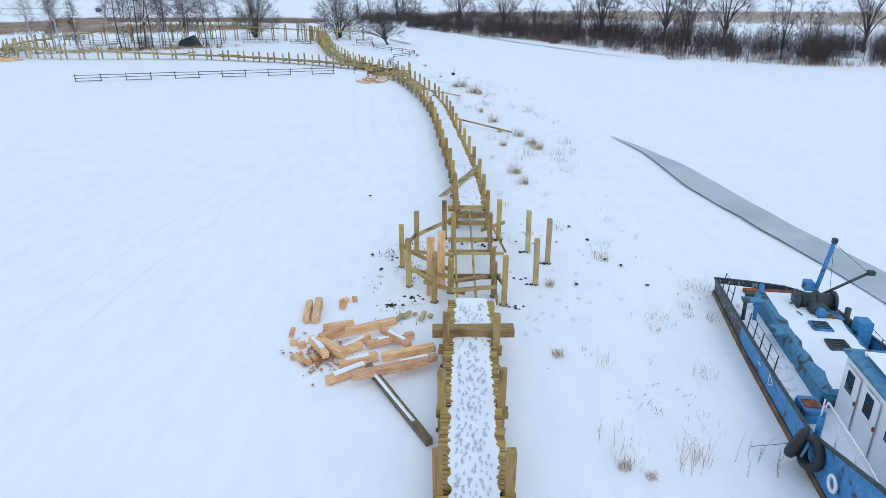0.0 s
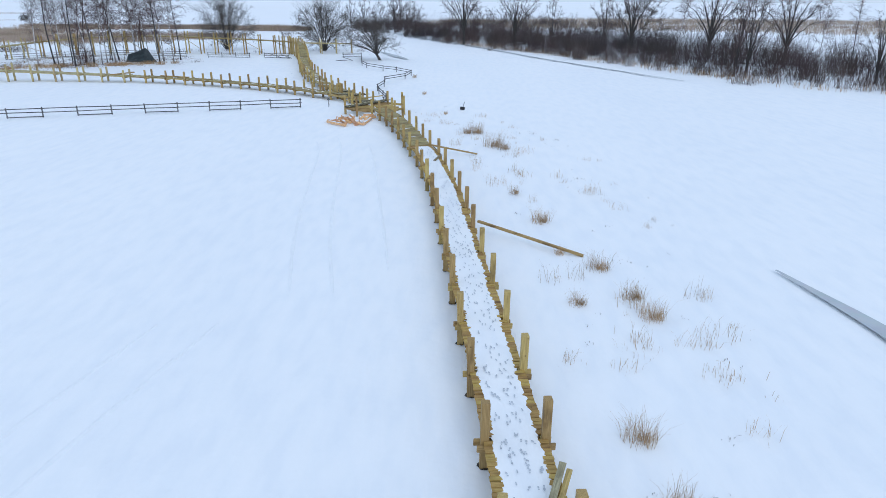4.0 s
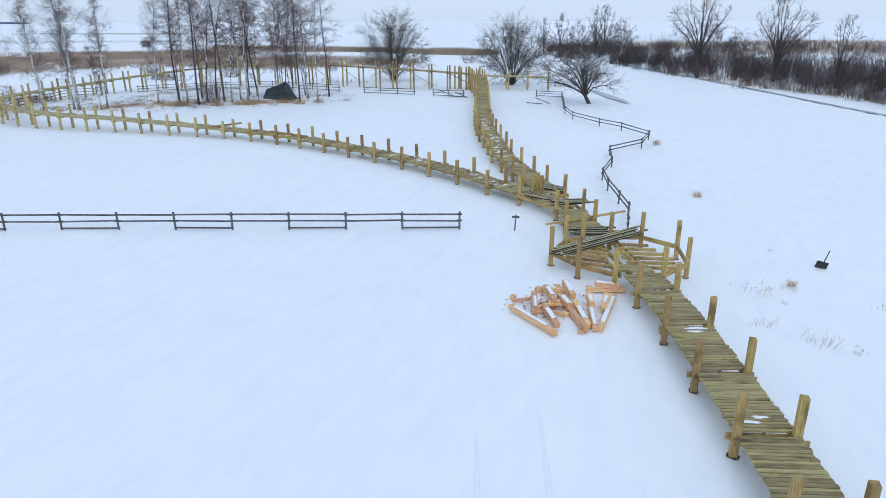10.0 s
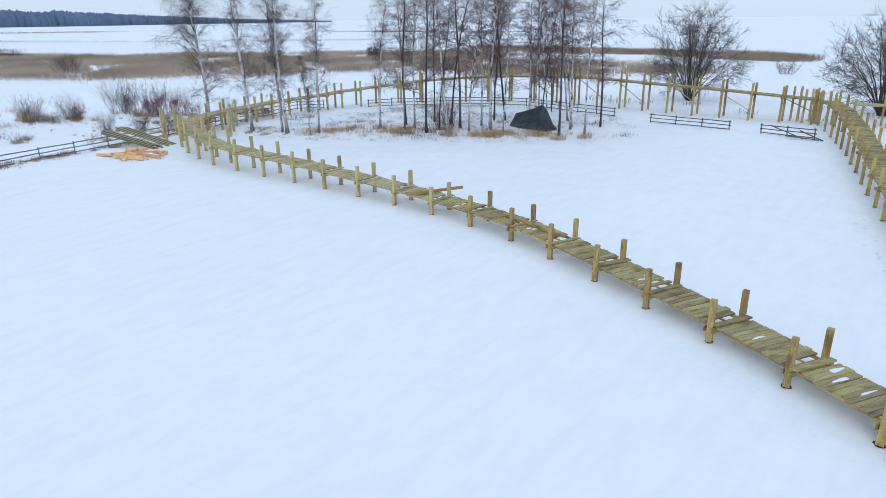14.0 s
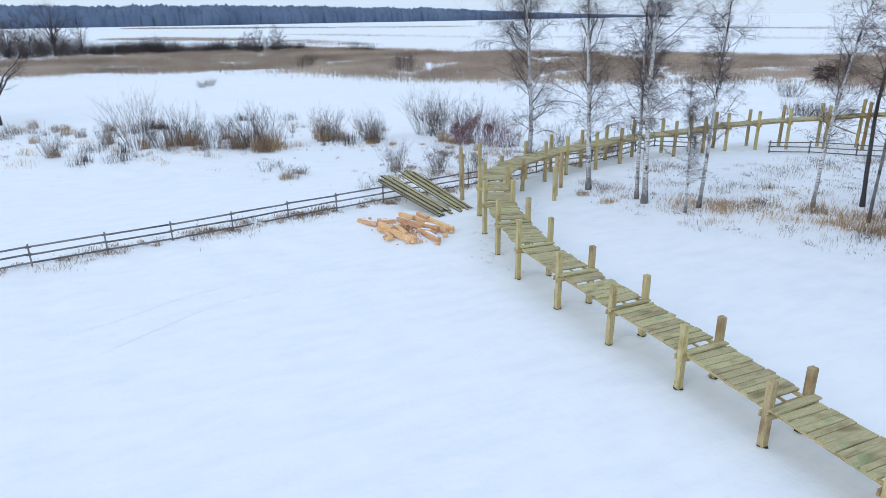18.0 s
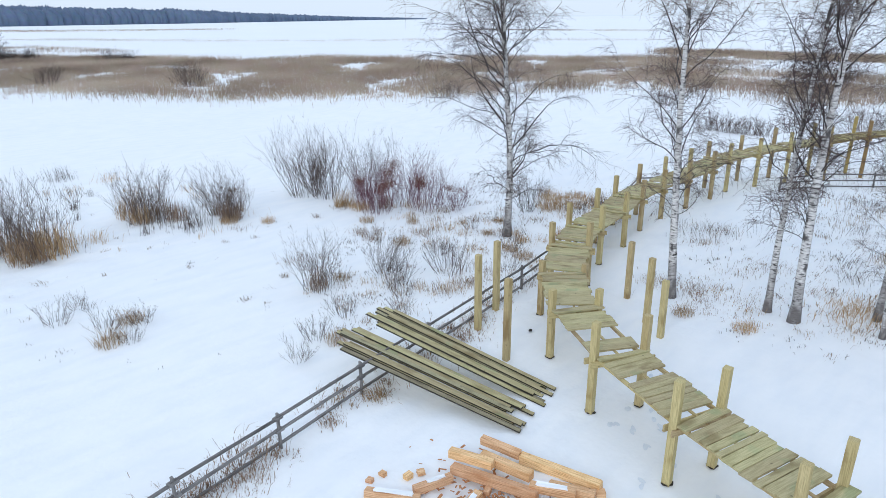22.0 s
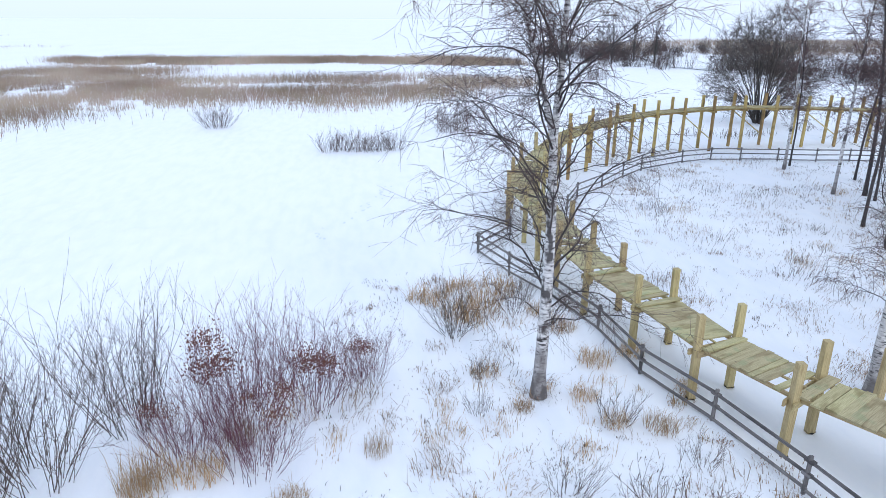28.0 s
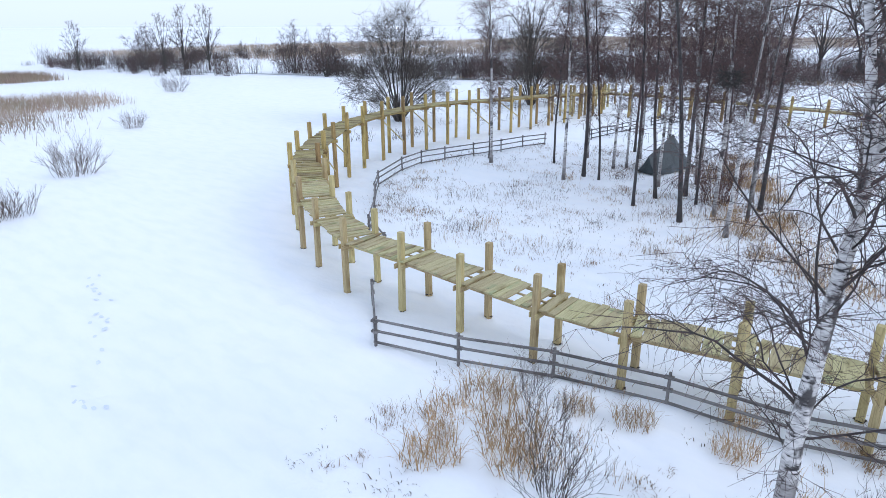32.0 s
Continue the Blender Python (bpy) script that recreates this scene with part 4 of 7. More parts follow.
def birch_parts(seed, height, radius, first, boughs, reach, bark, wood, near=False, lean=0.05, fork=0.0, rise=0.0):
    """A slim, slightly bent trunk, forked where fork says; rising boughs that arch over, less where rise says; side shoots; fine hanging twigs."""
    trunk, limbs, twigs = Wood(seed), Wood(seed + 1), Wood(seed + 2)
    r = trunk.r
    pts, radii = [Vector((0, 0, -0.1))], [radius * 1.45]
    way = Vector((r.uniform(-lean, lean), r.uniform(-lean, lean), 1))
    for i in range(18):
        way += Vector((r.gauss(0, 0.022), r.gauss(0, 0.022), 0))
        if fork and i == int(fork * 18):
            way += Vector((0.1, -0.06, 0))
        pts.append(pts[-1] + way.normalized() * height / 18)
        radii.append(radius * (1 - (i + 1) / 18) ** 0.8 + 0.006)
    trunk.tube(pts, radii, 9 if near else 7)
    stems = [(pts, radii, first)]
    if fork:
        i = int(fork * 18)
        q, qr, way = [pts[i]], [radii[i] * 0.85], Vector((-0.16, 0.1, 1))
        for k in range(18 - i):
            way += Vector((r.gauss(-0.015, 0.03), r.gauss(0, 0.03), 0))
            q.append(q[-1] + way.normalized() * height / 19)
            qr.append(radii[i] * 0.85 * (1 - (k + 1) / (18 - i)) ** 0.8 + 0.006)
        trunk.tube(q, qr, 8)
        stems.append((q, qr, 0.12))
    thin, sides = (0.0036, 2) if near else (0.0064, 1)
    for s, (line_p, line_r, low) in enumerate(stems):
        n = len(line_p) - 1
        count = boughs if s == 0 else int(boughs * 0.45)
        for b in range(count):
            u = low + (0.97 - low) * (b + r.random()) / count
            i = min(int(u * n), n - 1)
            p = line_p[i].lerp(line_p[i + 1], u * n - i)
            v = (u - low) / (1 - low)
            long = height * reach * (0.45 + 0.75 * math.sin(math.pi * (0.12 + 0.8 * v))) * r.uniform(0.45, 1.25) * (1 - 0.35 * v) * (1 if s == 0 else 0.7)
            d = spread(r, r.uniform(0.4, 1.3) + 0.9 * v + rise).normalized()
            line, thick = [p], min(line_r[i] * 0.4, 0.0048 * long + 0.0045) * r.uniform(0.7, 1.35)
            for k in range(9):
                bend = (-0.015 - 0.014 * k) * (1 - rise) if near else -0.02 - 0.006 * k
                d = (d + Vector((r.gauss(0, 0.19), r.gauss(0, 0.19), r.gauss(0, 0.15) + bend))).normalized()
                line.append(line[-1] + d * long / 9)
            rad = [thick * (1 - 0.8 * k / 9) + 0.002 for k in range(10)]
            limbs.tube(line, rad, 4)
            for k in range(r.randint(10, 14) if near else r.randint(7, 10)):
                j = r.randint(2, 9)
                ahead = (line[j] - line[j - 1]).normalized()
                w = (ahead * 0.9 + spread(r, r.uniform(-0.5, 0.6)) * 0.8).normalized()
                sub, e = limbs.shoot(line[j], w, long * r.uniform(0.14, 0.42) + 0.1, max(thin * 1.2, rad[j] * 0.55), 4 if near else 2, 0.26, -0.05, 3, 0.45)
                for t in range(r.randint(6, 9) if near else 5):
                    q = sub[r.randint(1, len(sub) - 1)]
                    twigs.shoot(q, e * 0.8 + spread(r, r.uniform(-0.9, 0.4)) * 0.8, long * r.uniform(0.06, 0.2) + 0.12, thin, sides, 0.25, -0.16, 3, 0.6)
    return trunk.mesh("trunk", bark), limbs.mesh("branch", wood), twigs.mesh("twig", TWIG)


def dome_tree_parts(seed, height, wide, low, fork, limbs, bark, twig, thick=0.09, lean=(0, 0), fine=0.006, subs=11, twiggy=5):
    """A bare tree whose limbs fan from a short trunk to a rounded crown: wide is its half width, low the crown's middle."""
    trunk, boughs, twigs = Wood(seed), Wood(seed + 1), Wood(seed + 2)
    r = trunk.r
    mid = Vector((lean[0], lean[1], low))
    head = Vector((lean[0] * 0.3, lean[1] * 0.3, fork))
    if fork > 0.4:
        trunk.tube([Vector((0, 0, -0.1)), head * 0.5, head], [thick * 2.2, thick * 1.8, thick * 1.5], 8)
    for n in range(limbs):
        a = 2.4 * n + r.uniform(-0.4, 0.4)
        e = -0.35 + 1.85 * ((n + 0.5) / limbs) ** 1.2
        e = min(e, 1.5)
        k = r.uniform(0.72, 0.95)
        end = mid + Vector((wide * math.cos(e) * math.cos(a), wide * math.cos(e) * math.sin(a), (height - low) * math.sin(e))) * k
        if fork > 0.4:
            root = head * r.uniform(0.75, 1.0)
        else:
            root = Vector((0.3 * math.cos(a), 0.3 * math.sin(a), -0.05))
        bend = root.lerp(end, 0.45) + Vector((-0.12 * (end.x - root.x), -0.12 * (end.y - root.y), 0.12 * (end.z - root.z) + 0.1 * wide))
        pts = []
        for j in range(9):
            t = j / 8
            pts.append(root * (1 - t) ** 2 + bend * 2 * t * (1 - t) + end * t * t + Vector((r.gauss(0, 1), r.gauss(0, 1), r.gauss(0, 1))) * 0.02 * height * t * (1.2 - t))
        big = thick * r.uniform(0.45, 1.0)
        trunk.tube(pts, [big * (1 - 0.85 * j / 8) + 0.006 for j in range(9)], 6)
        for b in range(subs):
            j = r.choice((3, 4, 5, 6, 7, 7, 8, 8))
            out = (pts[j] - Vector((lean[0] * 0.5, lean[1] * 0.5, low * 0.5))).normalized()
            sub, d = boughs.shoot(pts[j], out + Vector((r.gauss(0, 0.55), r.gauss(0, 0.55), r.gauss(0, 0.4))), wide * r.uniform(0.18, 0.42), big * 0.2, 4, 0.16, 0.02, 3, 0.4)
            for q in range(3):
                ter, g = boughs.shoot(sub[r.randint(1, 4)], d + Vector((r.gauss(0, 0.6), r.gauss(0, 0.6), r.gauss(0.1, 0.5))), wide * r.uniform(0.1, 0.24), fine * 1.5, 2, 0.2, 0.0, 3, 0.6)
                for t in range(twiggy):
                    twigs.shoot(ter[r.randint(0, 2)], g + Vector((r.gauss(0, 0.6), r.gauss(0, 0.6), r.gauss(0.1, 0.5))), wide * r.uniform(0.07, 0.18), fine, 1, 0.2, 0.0, 3, 0.6)
    return trunk.mesh("trunk", bark), boughs.mesh("branch", bark), twigs.mesh("twig", twig)


def shrub_parts(seed, height, stems, twig, flare=0.7, spreadout=0.5, fork=8, thick=0.008):
    """Stems fanned from one foot, forking once or twice on the way up into ever finer shoots."""
    stem, twigs = Wood(seed), Wood(seed + 1)
    r = stem.r
    for s in range(stems):
        a, o = r.uniform(0, 6.283), spreadout * math.sqrt(r.random())
        c = Vector((math.cos(a) * o, math.sin(a) * o, -0.05))
        k = flare * r.uniform(0.05, 0.85) * (0.4 + o / max(spreadout, 0.01))
        tall = height * r.uniform(0.4, 1.0)
        line, d = stem.shoot(c, Vector((math.cos(a) * k, math.sin(a) * k, 1)), tall, thick * r.uniform(0.7, 1.2), 6, 0.1, 0.03, 3, 0.3)
        for q in range(max(2, fork // 3)):
            j = r.randint(2, 5)
            sub, e = stem.shoot(line[j], d + spread(r, 0.3) * 0.6, tall * r.uniform(0.22, 0.45), thick * 0.5, 3, 0.14, 0.06, 3, 0.4)
            for t in range(4):
                twigs.shoot(sub[r.randint(1, 3)], e + spread(r, 0.2) * 0.55, tall * r.uniform(0.07, 0.2), thick * 0.32, 1, 0.16, 0.04, 3, 0.5)
        for q in range(3):
            twigs.shoot(line[r.randint(3, 6)], d + spread(r, 0.2) * 0.5, tall * r.uniform(0.1, 0.22), thick * 0.34, 1, 0.16, 0.04, 3, 0.5)
    return stem.mesh("stem", twig), twigs.mesh("twig", twig)


def planted(name, label, category, meshes, names, x, y, scale=1.0, turn=None, group=""):
    ob = thing(name, label, category, (x, y, 0), group)
    ob.matrix_world = pose(x, y, 0, 0, 0, rnd.uniform(0, 360) if turn is None else turn) @ Matrix.Diagonal((scale, scale, scale, 1))
    for me, nm in zip(meshes, names):
        p = part(nm, me, ob)
        if nm in ("twig", "branch"):
            tagged(p, kind="stuff")
    return ob


TREE = ("trunk", "branch", "twig")
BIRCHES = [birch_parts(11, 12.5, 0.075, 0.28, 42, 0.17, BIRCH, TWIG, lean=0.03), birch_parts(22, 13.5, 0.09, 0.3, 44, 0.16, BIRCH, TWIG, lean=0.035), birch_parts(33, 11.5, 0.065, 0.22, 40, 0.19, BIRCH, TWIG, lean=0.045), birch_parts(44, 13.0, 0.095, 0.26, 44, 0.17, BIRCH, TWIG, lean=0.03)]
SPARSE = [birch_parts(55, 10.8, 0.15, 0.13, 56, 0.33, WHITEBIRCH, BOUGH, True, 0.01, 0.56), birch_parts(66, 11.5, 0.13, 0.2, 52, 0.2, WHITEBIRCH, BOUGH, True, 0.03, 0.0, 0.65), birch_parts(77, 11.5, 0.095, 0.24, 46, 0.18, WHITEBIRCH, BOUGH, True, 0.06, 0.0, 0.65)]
planted("birch_tree", "white-barked bare birch standing by the fence", "tree", SPARSE[0], TREE, -67.4, 99.1, 1.0, 0, "birches")
planted("birch_tree", "white-barked bare birch beside the boardwalk", "tree", SPARSE[1], TREE, -59.8, 98.0, 1.0, 80, "birches")
for x, y, sc, k in ((-57.25, 98.95, 1.0, 2), (-56.45, 98.75, 1.05, 1), (-54.8, 100.5, 0.95, 2), (-54.4, 99.3, 0.5, 1), (-52.4, 104.9, 0.9, 2)):
    planted("birch_tree", "white-barked bare birch near the boardwalk bend", "tree", SPARSE[k], TREE, x, y, sc, None, "birches")
GROVE = [(-49.8, 104.9), (-46.2, 105.8), (-45.5, 107.5), (-47.1, 108.5), (-46.2, 110.2), (-44.45, 108.9), (-42.9, 108.3), (-38.8, 109.5), (-49.9, 106.2), (-40.1, 114.0), (-45.8, 121.0), (-46.7, 120.2),
         (-47.9, 114.6), (-46.5, 114.2), (-46.9, 113.1), (-43.9, 113.8), (-43.1, 113.4), (-48.6, 109.3), (-48.4, 107.5), (-47.7, 105.0), (-50.5, 109.5), (-51.5, 107.0), (-41.2, 111.9), (-39.5, 112.6), (-37.6, 111.2), (-41.8, 116.6), (-44.6, 117.2), (-38.2, 115.2)]
for i, (x, y) in enumerate(GROVE):
    planted("birch_tree", "slender bare birch in a dense grove", "tree", BIRCHES[i % 4], TREE, x, y, rnd.uniform(0.82, 1.12), None, "birches")
WILLOW = dome_tree_parts(101, 9.0, 5.2, 3.9, 0.0, 38, DARKBARK, WILLOWTWIG, 0.07, fine=0.008, subs=14, twiggy=6)
WILLOW2 = dome_tree_parts(131, 7.9, 5.0, 3.5, 0.0, 36, DARKBARK, WILLOWTWIG, 0.08, fine=0.008, subs=14, twiggy=6)
APPLE = dome_tree_parts(161, 5.2, 4.2, 2.6, 0.9, 22, DARKBARK, WILLOWTWIG, 0.105, (-1.9, 0.3), 0.007, 13)
BIGTREE = dome_tree_parts(191, 11.5, 4.6, 6.8, 2.6, 15, DARKBARK, TWIG, 0.13, fine=0.012, subs=8, twiggy=3)
FANTREE = dome_tree_parts(211, 10.5, 2.7, 5.6, 1.4, 14, DARKBARK, TWIG, 0.09, fine=0.012, subs=8, twiggy=3)
BUSHTREE = dome_tree_parts(231, 8.0, 3.6, 3.6, 0.0, 18, DARKBARK, TWIG, 0.07, fine=0.013, subs=9, twiggy=3)
planted("willow_tree", "round-crowned bare willow behind the boardwalk", "tree", WILLOW, TREE, -38.1, 136.2, 0.9, 30, "willows")
planted("willow_tree", "round-crowned bare willow behind the boardwalk", "tree", WILLOW2, TREE, -21.1, 134.4, 0.92, 10, "willows")
planted("apple_tree", "low spreading dark tree leaning over a fence", "tree", APPLE, TREE, -9.85, 116.0, 0.95, 0)
for x, y, s, me in ((3.1, 150.5, 1.02, BIGTREE), (12.4, 146, 0.92, BIGTREE), (18.4, 140, 0.8, FANTREE), (26.7, 136, 0.92, FANTREE), (29.3, 128.6, 0.98, BIGTREE), (30.8, 131, 1.3, BUSHTREE), (39.2, 121.5, 1.0, BIGTREE), (37.7, 107.8, 0.95, FANTREE), (35.6, 99.8, 0.95, FANTREE),
                    (-12.8, 209.3, 1.05, FANTREE), (-15.0, 214, 1.05, FANTREE), (-20, 219, 0.9, BUSHTREE), (-28.9, 225.7, 0.8, FANTREE), (-22.6, 206.5, 0.9, FANTREE), (-8.4, 190, 0.92, BUSHTREE), (-9.8, 180, 0.85, BUSHTREE), (6, 160, 0.85, BUSHTREE), (15, 152, 0.8, BUSHTREE), (-16, 226, 0.8, BUSHTREE), (20, 250, 0.45, BUSHTREE), (8, 149, 0.75, BUSHTREE),
                    (46, 112, 0.95, BIGTREE), (52, 96, 0.85, BUSHTREE), (62, 100, 0.9, BIGTREE), (72, 92, 0.9, FANTREE), (84, 90, 0.9, BIGTREE), (98, 82, 0.85, BUSHTREE), (112, 80, 0.9, FANTREE), (45, 90, 0.8, FANTREE), (24, 128, 0.7, BUSHTREE)):
    planted("bare_tree", "tall bare tree rising over the shore thicket", "tree", me, TREE, x, y, s, None, "shore trees")
for x, y in ((33, 97), (38, 104), (48, 100), (57, 94), (41, 104), (70, 98), (33, 118), (43, 98)):
    planted("birch_tree", "pale bare birch among the shore thicket", "tree", BIRCHES[rnd.randrange(4)], TREE, x, y, rnd.uniform(0.7, 0.9), None, "shore birches")

# ---- shrubs and dry grass ----
BUSH = ("stem", "twig")


def clump_mesh(seed, size, count):
    """Withered leaves hanging together: many small bent scraps."""
    r = random.Random(seed)
    vs, fs = [], []
    for k in range(count):
        c = Vector((r.gauss(0, size), r.gauss(0, size), r.gauss(0, size * 0.8)))
        u = Vector((r.gauss(0, 1), r.gauss(0, 1), r.gauss(0, 1))).normalized() * 0.034
        w = u.orthogonal().normalized() * 0.018
        n = len(vs)
        vs += [tuple(c - u), tuple(c + w), tuple(c + u), tuple(c - w)]
        fs.append((n, n + 1, n + 2, n + 3))
    return mesh_of("leaf_clump", vs, fs, REDLEAF)


CLUMPS = [clump_mesh(901 + k, 0.18, 240) for k in range(3)]
GREY = [shrub_parts(301 + 7 * k, 2.0, 56, SHRUBTWIG, 0.6, 0.55, 9, 0.0075) for k in range(3)]
LOW = [shrub_parts(401 + 7 * k, 0.9, 30, SHRUBTWIG, 0.9, 0.4, 4, 0.007) for k in range(3)]
RED = [shrub_parts(501 + 7 * k, 2.4, 84, OSIER, 0.6, 0.85, 9, 0.0075) for k in range(2)]
TALL = [shrub_parts(601 + 7 * k, 3.2, 64, SHRUBTWIG, 0.62, 0.75, 9, 0.009) for k in range(2)]
for x, y, k, s in ((-76.3, 99.2, 0, 0.9), (-77.6, 97.6, 1, 1.05), (-78.6, 96.9, 0, 1.0), (-83.1, 77.1, 1, 1.2)):
    planted("willow_shrub", "tall bare grey-brown willow shrub in snow", "shrub", TALL[k], BUSH, x, y, s, None, "willow shrubs")
for x, y, k, s in ((-74.1, 99.2, 0, 1.05), (-73.6, 97.4, 1, 0.8), (-72.6, 99.6, 0, 0.9), (-71.4, 100.2, 1, 0.6), (-75.0, 97.9, 1, 0.75)):
    ob = planted("osier_shrub", "dense purple-red osier shrub with clinging brown leaves", "shrub", RED[k], BUSH, x, y, s, None, "osier shrubs")
    for q in range(3):
        tagged(part("leaf_clump", CLUMPS[q % 3], ob, pose(rnd.uniform(-0.8, 0.8), rnd.uniform(-0.8, 0.8), rnd.uniform(1.2, 1.75)), "clinging rusty brown leaves"), kind="stuff")
for i, (x, y, s) in enumerate(((-82.0, 78.6, 1.2), (-82.9, 80.0, 1.4), (-79.6, 84.0, 1.4), (-78.3, 85.1, 1.45), (-80.6, 81.6, 1.0), (-80.4, 89.9, 1.2), (-78.5, 92.4, 1.1), (-79.8, 89.4, 0.9), (-84.0, 83.0, 0.9), (-82.1, 71.9, 0.9), (-86, 75, 0.9), (-68.2, 90.6, 0.9), (-67.8, 93.0, 0.75), (-66.6, 92.6, 0.6), (-77.4, 92.3, 0.9), (-78.4, 93.2, 0.7), (-66.4, 104.4, 0.5), (-79.6, 98.0, 0.9), (23.5, 108, 1.3), (19, 118, 1.4), (10, 137, 1.3))):
    planted("bare_shrub", "leafless grey-brown shrub in snow", "shrub", GREY[i % 3], BUSH, x, y, s, None, "bare shrubs")
for i, (x, y, s) in enumerate(((-71.5, 83.8, 0.8), (-70.1, 84.7, 0.9), (-69.8, 85.6, 0.7), (-68.8, 84.9, 0.6), (-64.7, 87.6, 0.7), (-65.3, 88.6, 0.8), (-66.3, 94.7, 1.4), (-67.8, 95.7, 0.9), (-80.9, 90.2, 1.1), (-66.0, 90.0, 0.8), (-64.9, 91.3, 0.7), (-65.9, 92.2, 0.8), (-72.2, 84.6, 0.6), (-68.9, 98.6, 0.7), (-66.9, 103.6, 0.9), (-64.9, 96.2, 0.7), (-68.6, 99.9, 0.8), (-66.0, 97.9, 0.9))):
    planted("bare_shrub", "low twiggy leafless shrub in snow", "shrub", LOW[i % 3], BUSH, x, y, s, None, "low shrubs")
planted("willow_shrub", "open fan of thin bare willow stems by a fence", "shrub", shrub_parts(641, 1.75, 46, WILLOWTWIG, 1.0, 0.3, 9, 0.0075), BUSH, -68.9, 102.3, 1.0)
WIDE = [shrub_parts(651 + 7 * k, 1.9, 80, SHRUBTWIG, 1.05, 1.0, 9, 0.011) for k in range(2)]
for i, (x, y, s) in enumerate(((-81.9, 139.9, 1.0), (-63.95, 135.6, 1.05), (-37, 176, 1.1), (-54.1, 150.1, 0.7), (19, 118, 0.9), (-136, 117, 1.6), (-102, 130, 1.2), (-128, 86, 0.55), (-126, 84.8, 0.5), (-151, 104, 1.2), (-150.3, 122.5, 1.3), (-166, 108.5, 1.2), (-161, 107, 1.0))):
    planted("bare_shrub", "broad rounded leafless shrub on the ice edge", "shrub", WIDE[i % 2], BUSH, x, y, s, None, "round shrubs")
for i in range(9):
    planted("bare_shrub", "low row of leafless shrubs on the ice edge", "shrub", LOW[i % 3], BUSH, -73.0 + i * 0.55, 128.9 + 0.2 * math.sin(i), 1.5, None, "ice edge shrubs")


def tuft_mesh(seed, height, blades, lean, mat=STRAW, width=0.012, radius=0.25):
    r = random.Random(seed)
    vs, fs = [], []
    for b in range(blades):
        a, o = r.uniform(0, 6.283), radius * math.sqrt(r.random())
        x, y = math.cos(a) * o, math.sin(a) * o
        t, h, l = r.uniform(0, 6.283), height * r.uniform(0.45, 1.1), lean * r.uniform(0.2, 1.2)
        w = Vector((math.cos(t + 1.57), math.sin(t + 1.57), 0)) * width
        d = Vector((math.cos(t), math.sin(t), 0)) * l * h
        p0, p1, p2 = Vector((x, y, -0.03)), Vector((x, y, h * 0.6)) + d * 0.45, Vector((x, y, h * 0.85)) + d
        n = len(vs)
        vs += [tuple(p0 - w), tuple(p0 + w), tuple(p1 + w * 0.7), tuple(p1 - w * 0.7), tuple(p2)]
        fs += [(n, n + 1, n + 2, n + 3), (n + 3, n + 2, n + 4)]
    return mesh_of("dry_grass_tuft", vs, fs, mat)


TUFTS = [tuft_mesh(701 + k, 0.5, 110, 0.9, STRAW, 0.006, 0.28) for k in range(4)]
WISPS = [tuft_mesh(721 + k, 0.5, 18, 0.6, STRAW, 0.0035, 0.3) for k in range(4)]
WEEDS = [tuft_mesh(761 + k, 1.1, 170, 0.45, RUSTYGRASS if k else STRAW, 0.006, 0.55) for k in range(3)]
DENSE = [tuft_mesh(741 + k, 0.5, 190, 1.1, STRAW, 0.007, 0.55) for k in range(3)]


def tuft(me, x, y, s, label="tuft of dry straw-coloured grass in snow", group="grass tufts"):
    ob = new("grass_tuft", me)
    ob.matrix_world = pose(x, y, 0, 0, 0, rnd.uniform(0, 360)) @ Matrix.Diagonal((s, s, s, 1))
    return tagged(ob, label, "grass", group)


WISPY = [tuft_mesh(781 + k, 0.85, 130, 0.75, STRAW, 0.0045, 0.5) for k in range(3)]
for x, y, s in ((1.5, 61.8, 1.15), (0.9, 61.7, 0.7), (2.39, 57.7, 1.25), (2.9, 56.9, 0.8), (3.24, 43.75, 0.85), (2.6, 47.7, 0.55), (4.43, 39.0, 0.8), (3.28, 36.45, 0.55), (4.95, 36.8, 0.75), (5.17, 35.6, 0.8), (3.34, 30.35, 0.7), (3.56, 28.5, 0.6)):
    tuft(rnd.choice(WISPY), x, y, s, "bushy arching tuft of dry grass in snow")
    tuft(rnd.choice(TUFTS), x + 0.1, y, s * 0.75)
for x, y, s in ((3.27, 9.46, 0.45), (3.69, 9.2, 0.35), (3.4, 40.3, 0.6), (2.7, 13.4, 0.5), (-2.4, 80.2, 0.7), (-3.9, 94.0, 0.9), (-0.45, 69.3, 0.5), (3.1, 17.4, 0.5)):
    tuft(rnd.choice(TUFTS), x, y, s)
for x, y in ((4.6, 9.6), (4.7, 9.75), (4.5, 9.5), (3.3, 9.6), (7.3, 17.05), (7.5, 16.9), (7.1, 17.3), (3.3, 10.3), (3.7, 13.0), (5.8, 12.5), (5.7, 9.5), (3.4, 30.5), (5.8, 30.5), (3.3, 46.5), (5.9, 47.8), (6.05, 48.3), (6.2, 48.0), (0.36, 61.2), (0.15, 58.15), (0.1, 58.0), (3.22, 55.2), (4.12, 55.9), (3.6, 55.6), (3.69, 38.3), (4.4, 34.2), (5.56, 34.1), (6.2, 34.6), (6.7, 34.5), (6.98, 36.8), (7.2, 36.9), (6.8, 37.0), (1.18, 53.7), (1.04, 52.0), (3.0, 51.7), (1.73, 49.1), (2.29, 49.3), (-0.6, 68.9), (2.77, 38.1), (5.0, 50.6)):
    tuft(rnd.choice(WISPS), x, y, rnd.uniform(0.8, 1.4), "thin dry stalks standing out of snow", "dry stalks")
